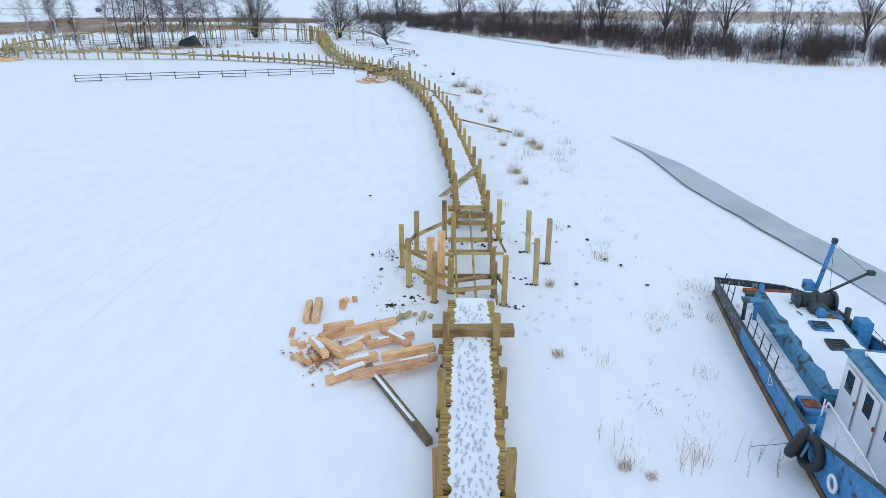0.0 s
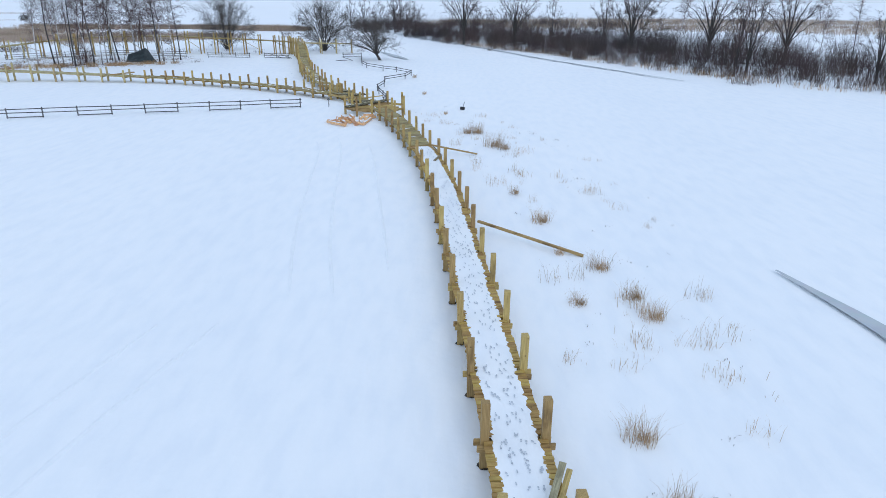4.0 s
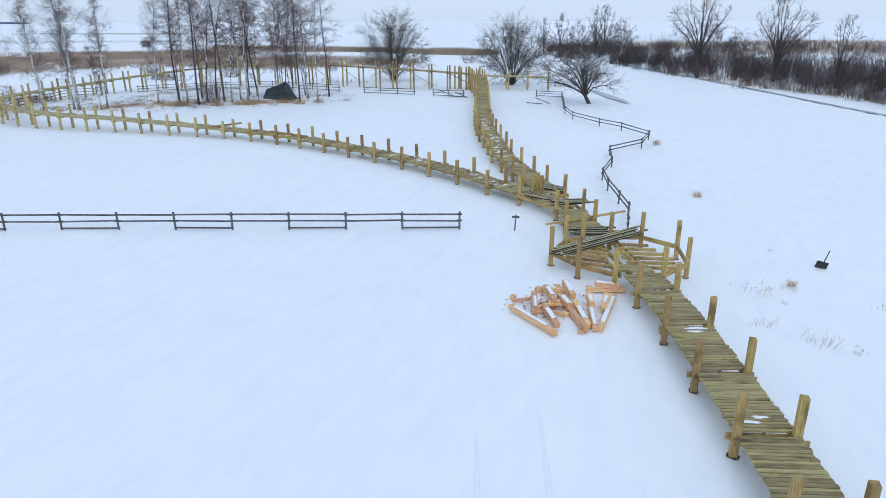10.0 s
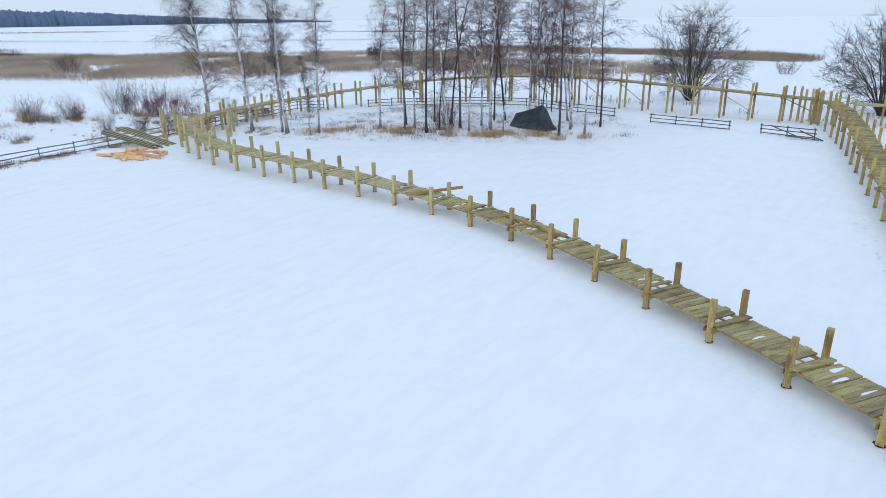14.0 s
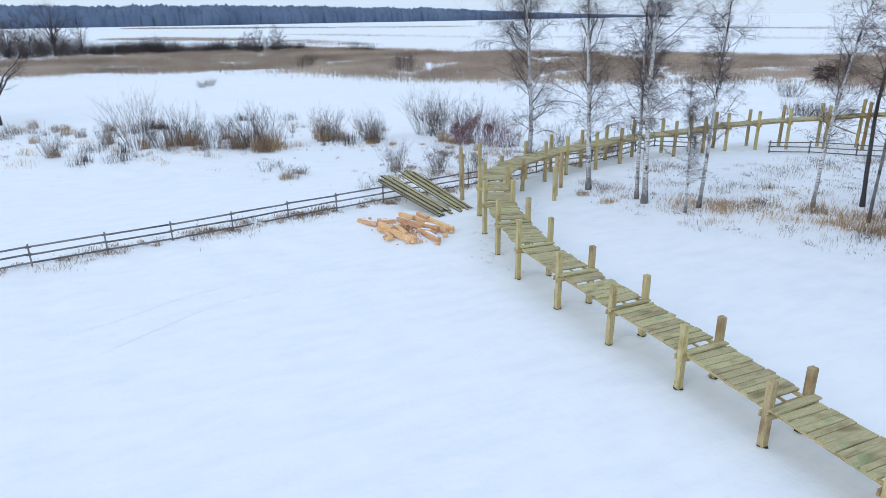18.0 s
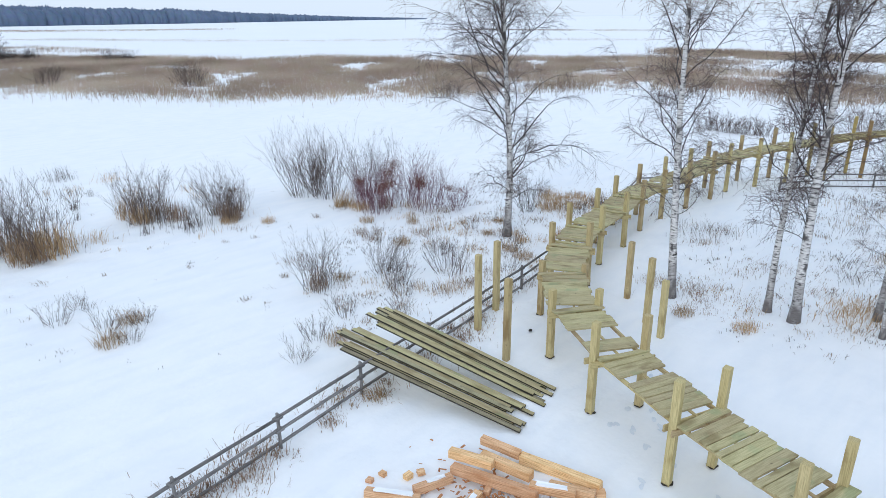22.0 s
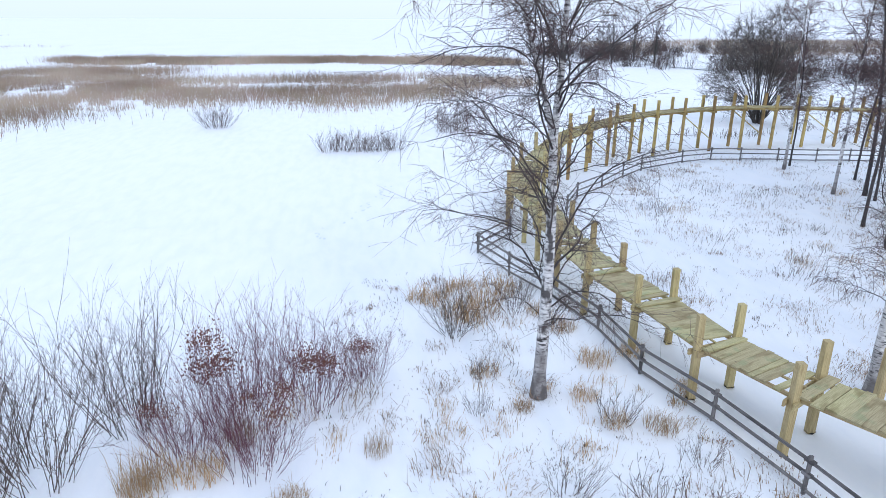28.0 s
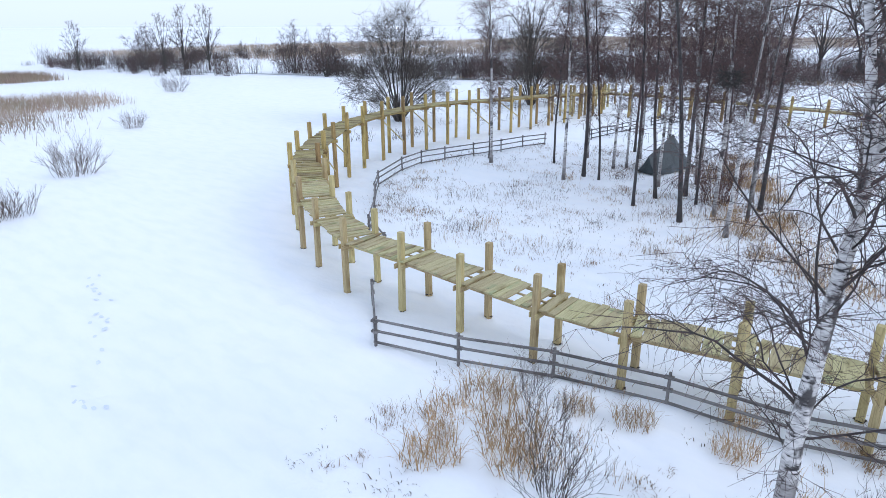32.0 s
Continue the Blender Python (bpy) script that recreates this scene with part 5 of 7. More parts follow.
for i, (x, y, s) in enumerate(((-82.3, 77.4, 0.9), (-81.2, 79.0, 1.1), (-83.3, 79.4, 1.3), (-82.4, 80.6, 1.3), (-79.9, 83.5, 1.5), (-79.2, 84.6, 1.5), (-78.0, 85.6, 1.4), (-77.7, 84.6, 1.2), (-80.2, 82.6, 1.1), (-80.9, 89.4, 1.2), (-79.9, 90.4, 1.1), (-77.4, 92.3, 0.9), (-82.9, 80.3, 1.2), (-80.6, 80.9, 1.2), (-79.5, 83.4, 1.2), (-78.2, 84.6, 1.3), (-78.9, 85.6, 1.0), (-78.5, 92.4, 0.8), (-79.8, 89.4, 0.9), (-79.0, 90.6, 0.8), (-84.0, 83.0, 0.7), (-82.1, 71.9, 0.9), (-86, 75, 0.9), (-90, 73, 0.8), (-92, 72, 0.9), (-97, 69, 0.9), (-92, 75, 0.8), (-89, 70, 0.7), (-94, 71, 0.8), (-68.2, 90.6, 0.6), (-75.5, 97.0, 0.9), (-74.0, 98.2, 0.7), (-77.6, 92.4, 0.6), (-71.2, 97.4, 0.5))):
    tuft(WEEDS[i % 3], x, y, s, "upright brown weeds at the foot of shrubs", "weeds")
for x, y, s in ((-65.9, 102.2, 0.8), (-66.2, 103.3, 0.7), (-67.9, 103.9, 1.3), (-68.5, 103.3, 1.1), (-65.6, 100.3, 0.8), (-66.1, 97.7, 0.6), (-69.6, 95.4, 0.7), (-74.6, 97.2, 0.9), (-75.6, 97.0, 0.7), (-65.2, 97.4, 0.7), (-68.2, 105.2, 1.0), (-64.5, 100.6, 0.7), (-63.9, 98.8, 0.5), (-67.0, 105.0, 1.2), (-69.4, 104.6, 1.1), (-58.9, 97.0, 0.6), (-57.2, 97.2, 0.6), (-68.5, 100.0, 0.7), (-68.75, 104.85, 0.6), (-69.1, 84.5, 0.8), (-70.1, 85.4, 0.7), (-68.3, 91.6, 0.6), (-66.4, 98.8, 0.6), (-67.9, 98.5, 0.4), (-64.8, 88.9, 0.7), (-77.0, 92.0, 0.7), (-75.8, 93.2, 0.6), (-72.8, 96.2, 0.6)):
    tuft(rnd.choice(DENSE), x, y, s, "thick brown clump of dry grass in snow", "grass clumps")

# ---- reed beds, thickets, far shore ----
def inside(poly, pts):
    x, y = pts[:, 0], pts[:, 1]
    hit = np.zeros(len(pts), bool)
    for (ax, ay), (bx, by) in zip(poly, poly[1:] + poly[:1]):
        hit ^= ((ay > y) != (by > y)) & (x < (bx - ax) * (y - ay) / (by - ay + 1e-12) + ax)
    return hit


def blades(name, mat, poly, count, height, width, label, category, seed, clump=0.06, gap=0.0, lean=0.25, soft=0.0):
    """Thin upright stalks over an area, thicker and thinner in patches: one object nobody could count."""
    g = np.random.default_rng(seed)
    p = np.array(poly)
    lo, hi = p.min(0), p.max(0)
    pts = g.uniform(lo, hi, (count * 3, 2))
    sway = np.array([(noise.noise((x * 0.12, y * 0.12, 7)), noise.noise((x * 0.12, y * 0.12, 17))) for x, y in pts]) * min(7.0, 60 * width)
    pts = pts[inside(poly, pts + sway + g.normal(0, 1, pts.shape) * soft)][:count]
    n = np.array([noise.noise((x * clump, y * clump, seed)) + 0.5 * noise.noise((x * clump * 4, y * clump * 4, seed)) for x, y in pts])
    pts, n = pts[n > gap - 0.35], n[n > gap - 0.35]
    k = len(pts)
    h = height * (0.8 + 0.35 * n.clip(-0.5, 0.8)) * g.uniform(0.7, 1.05, k)
    a = g.uniform(0, 2 * np.pi, k)
    w = width * g.uniform(0.6, 1.3, k)
    off = np.stack([np.cos(a) * w, np.sin(a) * w], 1)
    tip = pts + g.normal(0, lean, (k, 2)) * h[:, None] * 0.5
    v = np.zeros((k, 3, 3))
    v[:, 0, :2], v[:, 1, :2], v[:, 2, :2] = pts - off, pts + off, tip
    v[:, 0, 2] = v[:, 1, 2] = -0.05
    v[:, 2, 2] = h
    me = bpy.data.meshes.new(name)
    me.from_pydata(v.reshape(-1, 3).tolist(), [], np.arange(3 * k).reshape(-1, 3).tolist())
    me.materials.append(mat)
    return tagged(new(name, me), label, category, kind="stuff")


blades("reed_bed", REED, [(-200, 40), (-162, 58), (-157, 82), (-150, 98), (-133, 107), (-119, 114), (-105, 129), (-97, 147), (-91, 154), (-80, 155), (-70, 150), (-62, 157), (-55, 164), (-46, 171),
                          (-47, 174), (-55, 178), (-65, 183), (-93, 180), (-106, 187), (-98, 193), (-99, 202), (-112, 207), (-131, 195), (-153, 178), (-187, 147), (-237, 123), (-230, 80)], 330000, 1.3, 0.023,
       "wide bed of dry brown reeds along the frozen lake", "reeds", 3, 0.09, soft=3.0, gap=0.1, lean=0.6)
blades("reed_bed", REED, [(-38, 212), (-44, 204), (-56, 209), (-74, 217), (-100, 212), (-120, 216), (-131, 230), (-85, 226), (-60, 228), (-45, 220)], 42000, 1.4, 0.035, "farther bed of dry brown reeds on the ice", "reeds", 4, 0.09, soft=2.0, gap=0.1, lean=0.5)
blades("reed_bed", REED, [(-10, 235), (30, 222), (80, 210), (160, 150), (240, 120), (330, 150), (300, 300), (60, 330), (-5, 300)], 100000, 1.6, 0.045, "far bed of dry reeds behind the shore thicket", "reeds", 5, soft=5)
blades("reed_bed", REED, [(-330, 395), (-233, 418), (-225, 424), (-300, 412), (-400, 400)], 6000, 0.9, 0.05, "thin far line of reeds on the ice", "reeds", 7, soft=6)
blades("reed_bed", REED, [(-420, 150), (-300, 200), (-230, 250), (-150, 300), (-155, 306), (-240, 262), (-310, 212), (-430, 165)], 14000, 0.8, 0.04, "thin far line of reeds on the ice", "reeds", 8, 0.02, 0.15, soft=5)
blades("reed_bed", REED, [(-400, 60), (-330, 110), (-250, 140), (-240, 150), (-330, 130), (-420, 80)], 24000, 1.0, 0.05, "far pale reeds under the wooded shore", "reeds", 9, 0.02, 0.0, soft=6)
blades("reed_bed", REED, [(-900, 60), (-700, 200), (-560, 330), (-570, 350), (-720, 230), (-930, 90)], 16000, 1.5, 0.2, "far pale reeds under the wooded shore", "reeds", 10, 0.01, 0.0, soft=18)
blades("shore_grass", STRAW, [(-3, 164), (3, 149), (12, 132), (19, 120), (24, 107), (31, 89), (41, 79), (80, 74), (81, 76), (43, 83), (34, 92), (27, 109), (22, 122), (15, 134), (6, 151), (0, 166)], 9000, 0.9, 0.03, "fringe of dry grass below the shore thicket", "grass", 11, 0.2)


def thicket(name, label, poly, bushes, height, seed, mat=THICKET, stems=42):
    """Many leafless bushes grown into one another, stems fanned from each foot."""
    g = np.random.default_rng(seed)
    p = np.array(poly)
    feet = g.uniform(p.min(0), p.max(0), (bushes * 8, 2))
    feet = feet[inside(poly, feet + g.normal(0, 1.8, feet.shape))]
    stand = np.array([noise.noise((x * 0.16, y * 0.16, seed + 3)) + 0.6 * noise.noise((x * 0.45, y * 0.45, seed + 5)) for x, y in feet])
    feet = feet[stand > -0.33][:bushes]
    k = len(feet) * stems
    foot = np.repeat(feet, stems, 0)
    swell = np.array([0.78 + 0.55 * noise.noise((x * 0.07, y * 0.07, seed)) + 0.4 * noise.noise((x * 0.3, y * 0.3, seed)) for x, y in feet])
    big = np.repeat(height * g.uniform(0.55, 1.1, len(feet)) * swell, stems)
    a, f = g.uniform(0, 2 * np.pi, k), g.uniform(0.08, 1.0, k)
    way = np.stack([np.cos(a) * f, np.sin(a) * f, np.ones(k)], 1)
    way /= np.linalg.norm(way, axis=1)[:, None]
    long = big * g.uniform(0.6, 1.1, k)
    side = np.stack([np.sin(a), -np.cos(a), np.zeros(k)], 1)
    base = np.concatenate([foot + g.normal(0, 0.5, (k, 2)), np.full((k, 1), -0.05)], 1)
    bend = np.stack([g.normal(0, 0.09, k), g.normal(0, 0.09, k), np.zeros(k)], 1) * long[:, None]
    mid, top = base + way * long[:, None] * 0.55 + bend, base + way * long[:, None]
    v = np.stack([base - side * 0.018, base + side * 0.018, mid + side * 0.011, mid - side * 0.011, top + side * 0.005, top - side * 0.005], 1)
    quads = (np.arange(k)[:, None] * 6 + np.array([[0, 1, 2, 3]])).tolist() + (np.arange(k)[:, None] * 6 + np.array([[3, 2, 4, 5]])).tolist()
    verts = v.reshape(-1, 3)
    n0 = len(verts)
    t = 7
    u = g.uniform(0.25, 1.0, (k, t))[..., None]
    start = np.where(u < 0.55, base[:, None] + (mid - base)[:, None] * u / 0.55, mid[:, None] + (top - mid)[:, None] * (u - 0.55) / 0.45)
    d = way[:, None] + g.normal(0, 0.5, (k, t, 3))
    d /= np.linalg.norm(d, axis=2)[..., None]
    end = start + d * (big[:, None] * g.uniform(0.1, 0.28, (k, t)))[..., None]
    s = side[:, None] * 0.008
    tw = np.stack([start - s, start + s, end], 2).reshape(-1, 3)
    verts = np.concatenate([verts, tw])
    quads += (n0 + np.arange(k * t)[:, None] * 3 + np.array([[0, 1, 2]])).tolist()
    me = bpy.data.meshes.new(name)
    me.from_pydata(verts.tolist(), [], quads)
    me.materials.append(mat)
    return tagged(new(name, me), label, "thicket", kind="stuff")


thicket("thicket", "dense dark leafless thicket along the shore", [(-10, 191), (-9, 172), (0, 157), (6, 150), (13, 135), (20, 122), (26, 110), (33, 93), (43, 84), (58, 80), (110, 68), (150, 66), (152, 84), (110, 90), (72, 102), (52, 114), (42, 132), (30, 152), (12, 176), (-2, 196)], 950, 5.3, 21, stems=36)
thicket("thicket", "low twiggy edge of the shore thicket", [(-2, 156), (5, 148), (12, 133), (19, 120), (25, 107.5), (32, 91), (42, 82), (58, 78.5), (58, 81), (44, 85), (34, 95), (27, 112), (21, 124), (14, 137), (7, 152), (0, 159)], 170, 2.2, 29, SHRUBTWIG, 26)
thicket("thicket", "far leafless thicket at the head of the ice", [(-28, 258), (-29, 226), (-24, 208), (-21, 193), (-16, 193), (-11, 206), (-4, 226), (10, 240), (60, 232), (60, 248), (0, 262)], 220, 3.9, 22)
thicket("thicket", "far dark bushes before the reeds", [(-244, 58), (-222, 74), (-216, 100), (-213, 117), (-222, 121), (-232, 102), (-248, 74)], 330, 4.2, 23)
thicket("thicket", "small dark bush island in the reeds", [(-199, 124), (-193, 129), (-194, 137), (-200, 135)], 22, 3.0, 33)
thicket("thicket", "tall dark far thicket at the edge of the snowfield", [(-260, 30), (-212, 42), (-214, 60), (-226, 66), (-262, 56)], 110, 6.5, 30)
thicket("thicket", "far dark bushes before the reeds", [(-150, 42), (-120, 30), (-108, 46), (-138, 62)], 30, 4.2, 24)
thicket("thicket", "leafless shrubs behind the high boardwalk", [(-50, 128.5), (-30, 129), (-10, 128), (-12, 133), (-48, 133)], 9, 1.1, 28, SHRUBTWIG, 22)
for x, y, s, me in ((-101, 66, 0.7, BIGTREE), (-104, 61, 0.75, BIGTREE), (-99, 58, 0.65, BIGTREE), (-216, 48, 1.1, FANTREE), (-222, 44, 1.2, BUSHTREE), (-226, 52, 1.2, BUSHTREE), (-232, 58, 1.1, BIGTREE), (-240, 46, 1.2, BUSHTREE), (-224, 60, 0.8, BUSHTREE), (-213.5, 106, 0.75, BUSHTREE), (-213.8, 111, 0.8, BUSHTREE), (-214, 103, 0.6, BUSHTREE), (-236, 64, 0.9, FANTREE)):
    planted("bare_tree", "dark bare tree beyond the snowfield", "tree", me, TREE, x, y, s, None, "far trees")


def far_wood():
    """A wooded shore one to three kilometres off: ragged narrow crowns in three ranks, lower and farther to the north."""
    g = random.Random(5)
    vs, fs = [], []
    for rank in range(3):
        for i in range(1700):
            az = 47 + 83 * (i + g.random()) / 1700
            far = np.interp(az, (47, 50, 57, 66, 85, 130), (2300, 2160, 1800, 1450, 1180, 1150))
            tall = np.interp(az, (47, 50, 54, 58, 66, 78, 90, 130), (4, 8, 13, 19, 29, 34, 35, 36))
            h = tall * (g.uniform(0.8, 1.0) + 0.14 * noise.noise((i * 0.03, rank, 0)) + 0.1 * noise.noise((i * 0.17, rank, 4))) * (1 - 0.06 * (2 - rank))
            w = g.uniform(0.16, 0.36) * tall + 1.5
            d = far + 40 * rank + g.uniform(-8, 8)
            x, y = -45 - d * math.sin(radians(az)), 82 + d * math.cos(radians(az))
            n = len(vs)
            top = g.uniform(0.1, 0.6)
            for z, r in ((-0.5, 0.9), (h * 0.55, 1.0), (h * 0.85, top)):
                for k in range(5):
                    b = k * 1.2566 + i
                    vs.append((x + w * r * math.cos(b), y + w * r * math.sin(b), z))
            vs.append((x, y, h))
            for q in (0, 5):
                for k in range(5):
                    fs.append((n + q + k, n + q + (k + 1) % 5, n + q + 5 + (k + 1) % 5, n + q + 5 + k))
            for k in range(5):
                fs.append((n + 10 + k, n + 10 + (k + 1) % 5, n + 15))
    return tagged(new("backdrop", mesh_of("backdrop", vs, fs, FARWOOD, True)), "wooded shore far across the lake, tinted blue for haze", "forest", kind="structure")


far_wood()


def grass(name, mat, poly, clumps, per, radius, height, width, label, seed, sway=0.8, keep=0.0, freq=0.25, category="grass"):
    """Dry blades bent over in loose clumps of many sizes, thick in some places and missing in others."""
    g = np.random.default_rng(seed)
    p = np.array(poly)
    c = g.uniform(p.min(0), p.max(0), (clumps * 8, 2))
    c = c[inside(poly, c)]
    n = np.array([noise.noise((x * freq, y * freq, seed)) + 0.5 * noise.noise((x * freq * 3, y * freq * 3, seed)) for x, y in c])
    c = c[n > keep][:clumps]
    size = g.lognormal(0, 0.55, len(c)).clip(0.3, 2.6)
    count = (per * size ** 1.5).astype(int) + 2
    at, s = np.repeat(c, count, 0), np.repeat(size, count)
    k = len(at)
    pts = at + g.normal(0, 1, (k, 2)) * (radius * s * np.repeat(g.uniform(0.5, 1.4, len(c)), count))[:, None]
    h = height * s ** 0.6 * g.uniform(0.3, 1.05, k)
    a, t = g.uniform(0, 6.283, k), np.repeat(g.uniform(0, 6.283, len(c)), count) + g.normal(0, 0.9, k)
    side = np.stack([np.cos(a), np.sin(a)], 1) * (width * g.uniform(0.6, 1.4, k))[:, None]
    bend = np.stack([np.cos(t), np.sin(t)], 1) * (sway * h * g.uniform(0.2, 1.2, k))[:, None]
    z = np.array([relief(x, y) for x, y in c])
    z = np.repeat(z, count)
    v = np.zeros((k, 5, 3))
    v[:, 0, :2], v[:, 1, :2], v[:, 2, :2], v[:, 3, :2], v[:, 4, :2] = pts - side, pts + side, pts + bend * 0.4 + side * 0.7, pts + bend * 0.4 - side * 0.7, pts + bend
    v[:, 0, 2] = v[:, 1, 2] = z - 0.06
    v[:, 2, 2] = v[:, 3, 2] = z + h * 0.6
    v[:, 4, 2] = z + h * g.uniform(0.55, 0.95, k)
    me = bpy.data.meshes.new(name)
    q = np.arange(k)[:, None] * 5
    me.from_pydata(v.reshape(-1, 3).tolist(), [], (q + [[0, 1, 2, 3]]).tolist() + (q + [[3, 2, 4]]).tolist())
    me.materials.append(mat)
    return tagged(new(name, me), label, category, kind="stuff")


ISLE = [(-58, 96), (-52, 98), (-44, 103), (-36, 107), (-34, 114), (-40, 122), (-50, 124), (-58, 119), (-61, 112), (-62, 104), (-61, 98)]
BANK = [(-70, 91), (-64.3, 88), (-65, 98), (-66.6, 107), (-71, 107), (-74, 99)]
FIELD = [(-84, 84), (-74, 80), (-66, 84), (-66, 92), (-72, 97), (-82, 96)]
SCRUB = [(-99, 66), (-80, 68), (-76, 80), (-75.5, 91), (-79, 95), (-92, 90)]
NEARSIDE = [(1.8, 8), (8, 12), (7, 30), (9, 50), (6, 62), (-1, 74), (-3, 70), (1, 56), (2.5, 40), (2.2, 20)]
grass("dry_grass", STRAW, ISLE, 130, 18, 0.16, 0.24, 0.005, "scattered dry grass under birches", 31, 0.8, 0.1)
grass("dry_grass", RUSTYGRASS, ISLE, 330, 26, 0.24, 0.16, 0.006, "rusty flattened grass under birches", 32, 1.3, 0.14)
grass("dry_grass", STRAW, BANK, 70, 14, 0.12, 0.3, 0.005, "scattered dry grass on the snowy bank", 33)
grass("dry_grass", RUSTYGRASS, BANK, 85, 26, 0.15, 0.2, 0.006, "rusty flattened grass on the snowy bank", 34, 1.3, -0.1)
grass("dry_scrub", SHRUBTWIG, SCRUB, 90, 34, 0.22, 0.75, 0.006, "grey-brown scrub stalks beyond the fence", 35, 0.4, 0.1, 0.22, "scrub")
grass("dry_grass", STRAW, SCRUB, 70, 22, 0.2, 0.4, 0.006, "straw-coloured grass beyond the fence", 36, 0.8, 0.0, 0.16)
grass("dry_grass", STRAW, NEARSIDE, 60, 10, 0.12, 0.28, 0.005, "thin dry grass beside the boardwalk", 37, 0.7, -0.1)
FENCEFOOT = [(-57.2, 63.6), (-59.3, 73.35), (-60.4, 80.6), (-61.4, 85.4), (-62.3, 90.3), (-63.1, 95.2), (-64.3, 99.6), (-65.1, 104.3), (-66.1, 104.3), (-65.2, 99.6), (-64.0, 95.2), (-63.2, 90.3), (-62.4, 85.4), (-61.4, 80.6), (-60.4, 73.35), (-58.2, 63.6)]
grass("dry_grass", STRAW, FENCEFOOT, 60, 34, 0.13, 0.26, 0.006, "dry grass along the foot of a rail fence", 41, 0.9, -0.2)
grass("dry_grass", RUSTYGRASS, FENCEFOOT, 150, 46, 0.17, 0.17, 0.007, "rusty grass along the foot of a rail fence", 42, 1.1, -0.3)
grass("dry_grass", STRAW, [(-56, 98.5), (-50, 103), (-44, 105), (-38, 108.6), (-39.5, 110.5), (-46, 107.5), (-52, 106), (-56, 101)], 110, 34, 0.25, 0.36, 0.007, "dry grass at the edge of the birch grove", 43, 0.9, -0.1)
grass("dry_grass", SHRUBTWIG, [(-2.2, 15), (-0.3, 15.4), (-0.2, 22), (-1.6, 21), (-2.8, 18)], 26, 8, 0.12, 0.08, 0.01, "trampled bark and splinters on snow", 45, 2.0, -0.5, category="litter")
for k, (x, y, s) in enumerate(((-45.6, 105.0, 1.3), (-42.6, 106.3, 1.4), (-44.0, 106.0, 1.0), (-39.9, 108.7, 1.3), (-38.2, 108.2, 1.1), (-48.8, 103.8, 1.2), (-51.8, 104.2, 1.1), (-36.9, 109.8, 1.0))):
    tuft(DENSE[k % 3], x, y, s, "thick straw-coloured grass clump at the grove edge", "grass clumps")
grass("twig_litter", PEBBLE, BANK, 320, 4, 0.1, 0.09, 0.008, "dead leaves and stalk ends showing through snow", 51, 1.6, -0.3, 0.3, "litter")
grass("twig_litter", PEBBLE, ISLE, 560, 5, 0.16, 0.09, 0.01, "dead leaves and stalk ends showing through snow", 52, 1.6, 0.05, 0.3, "litter")
grass("dry_scrub", SHRUBTWIG, ISLE, 70, 26, 0.3, 0.34, 0.006, "grey-brown seedlings and fallen twigs under birches", 56, 0.9, 0.1, 0.3, "scrub")
grass("twig_litter", PEBBLE, SCRUB, 90, 4, 0.1, 0.14, 0.009, "dead leaves and stalk ends showing through snow", 53, 1.4, -0.2, 0.3, "litter")
grass("dry_grass", RUSTYGRASS, FIELD, 26, 26, 0.13, 0.22, 0.006, "few rusty grass clumps in open snow", 38, 1.0, -0.2)
grass("twig_litter", PEBBLE, FIELD, 60, 3, 0.06, 0.09, 0.007, "stray leaves and stalk ends on snow", 55, 1.5, -0.4, 0.3, "litter")
grass("twig_litter", PEBBLE, NEARSIDE, 90, 3, 0.08, 0.09, 0.007, "dead stalk ends showing through snow", 54, 1.4, -0.4, 0.3, "litter")


def nest():
    """A crows' nest: a ball of sticks in a birch's fork, its sticks too many to count."""
    w = Wood(881)
    r = w.r
    for k in range(170):
        a, e = r.uniform(0, 6.283), r.uniform(-1.4, 0.7)
        p = Vector((0.34 * math.cos(e) * math.cos(a), 0.34 * math.cos(e) * math.sin(a), 0.3 * math.sin(e)))
        w.shoot(p, Vector((-math.sin(a), math.cos(a), r.gauss(0, 0.5))), r.uniform(0.3, 0.6), 0.012, 2, 0.3, 0, 3, 0.7)
    ob = new("bird_nest", w.mesh("bird_nest", DARKBARK))
    ob.matrix_world = pose(-53.2, 105.25, 5.9)
    return tagged(ob, "dark round stick nest lodged in a birch", "nest")


nest()
planted("bare_shrub", "dense rusty-brown bush among birches", "shrub", shrub_parts(871, 2.6, 120, RUSTYTWIG, 0.5, 0.8, 9, 0.009), BUSH, -47.5, 106.9, 1.0)


def prints(label, line, count, width, seed):
    """Boot prints along a line: flat patches on the snow, a dent's shade put into their colour."""
    r = random.Random(seed)
    p = spline(line, 300)
    vs, fs = [], []
    for k in range(count):
        i = r.randrange(2, 298)
        d = p[i + 2] - p[i - 2]
        t = math.atan2(d[1], d[0]) + r.gauss(0, 0.35)
        x, y = p[i][0] + r.gauss(0, width), p[i][1] + r.gauss(0, width)
        n = len(vs)
        for q in range(8):
            a = q * math.pi / 4
            px, py = 0.1 * math.cos(a) * r.uniform(0.8, 1.2), 0.05 * math.sin(a) * r.uniform(0.8, 1.2)
            gx, gy = x + px * math.cos(t) - py * math.sin(t), y + px * math.sin(t) + py * math.cos(t)
            vs.append((gx, gy, relief(gx, gy) + 0.014))
        fs.append(tuple(range(n, n + 8)))
    return tagged(new("boot_print", mesh_of("boot_print", vs, fs, PRINT)), label, "footprints", kind="stuff")


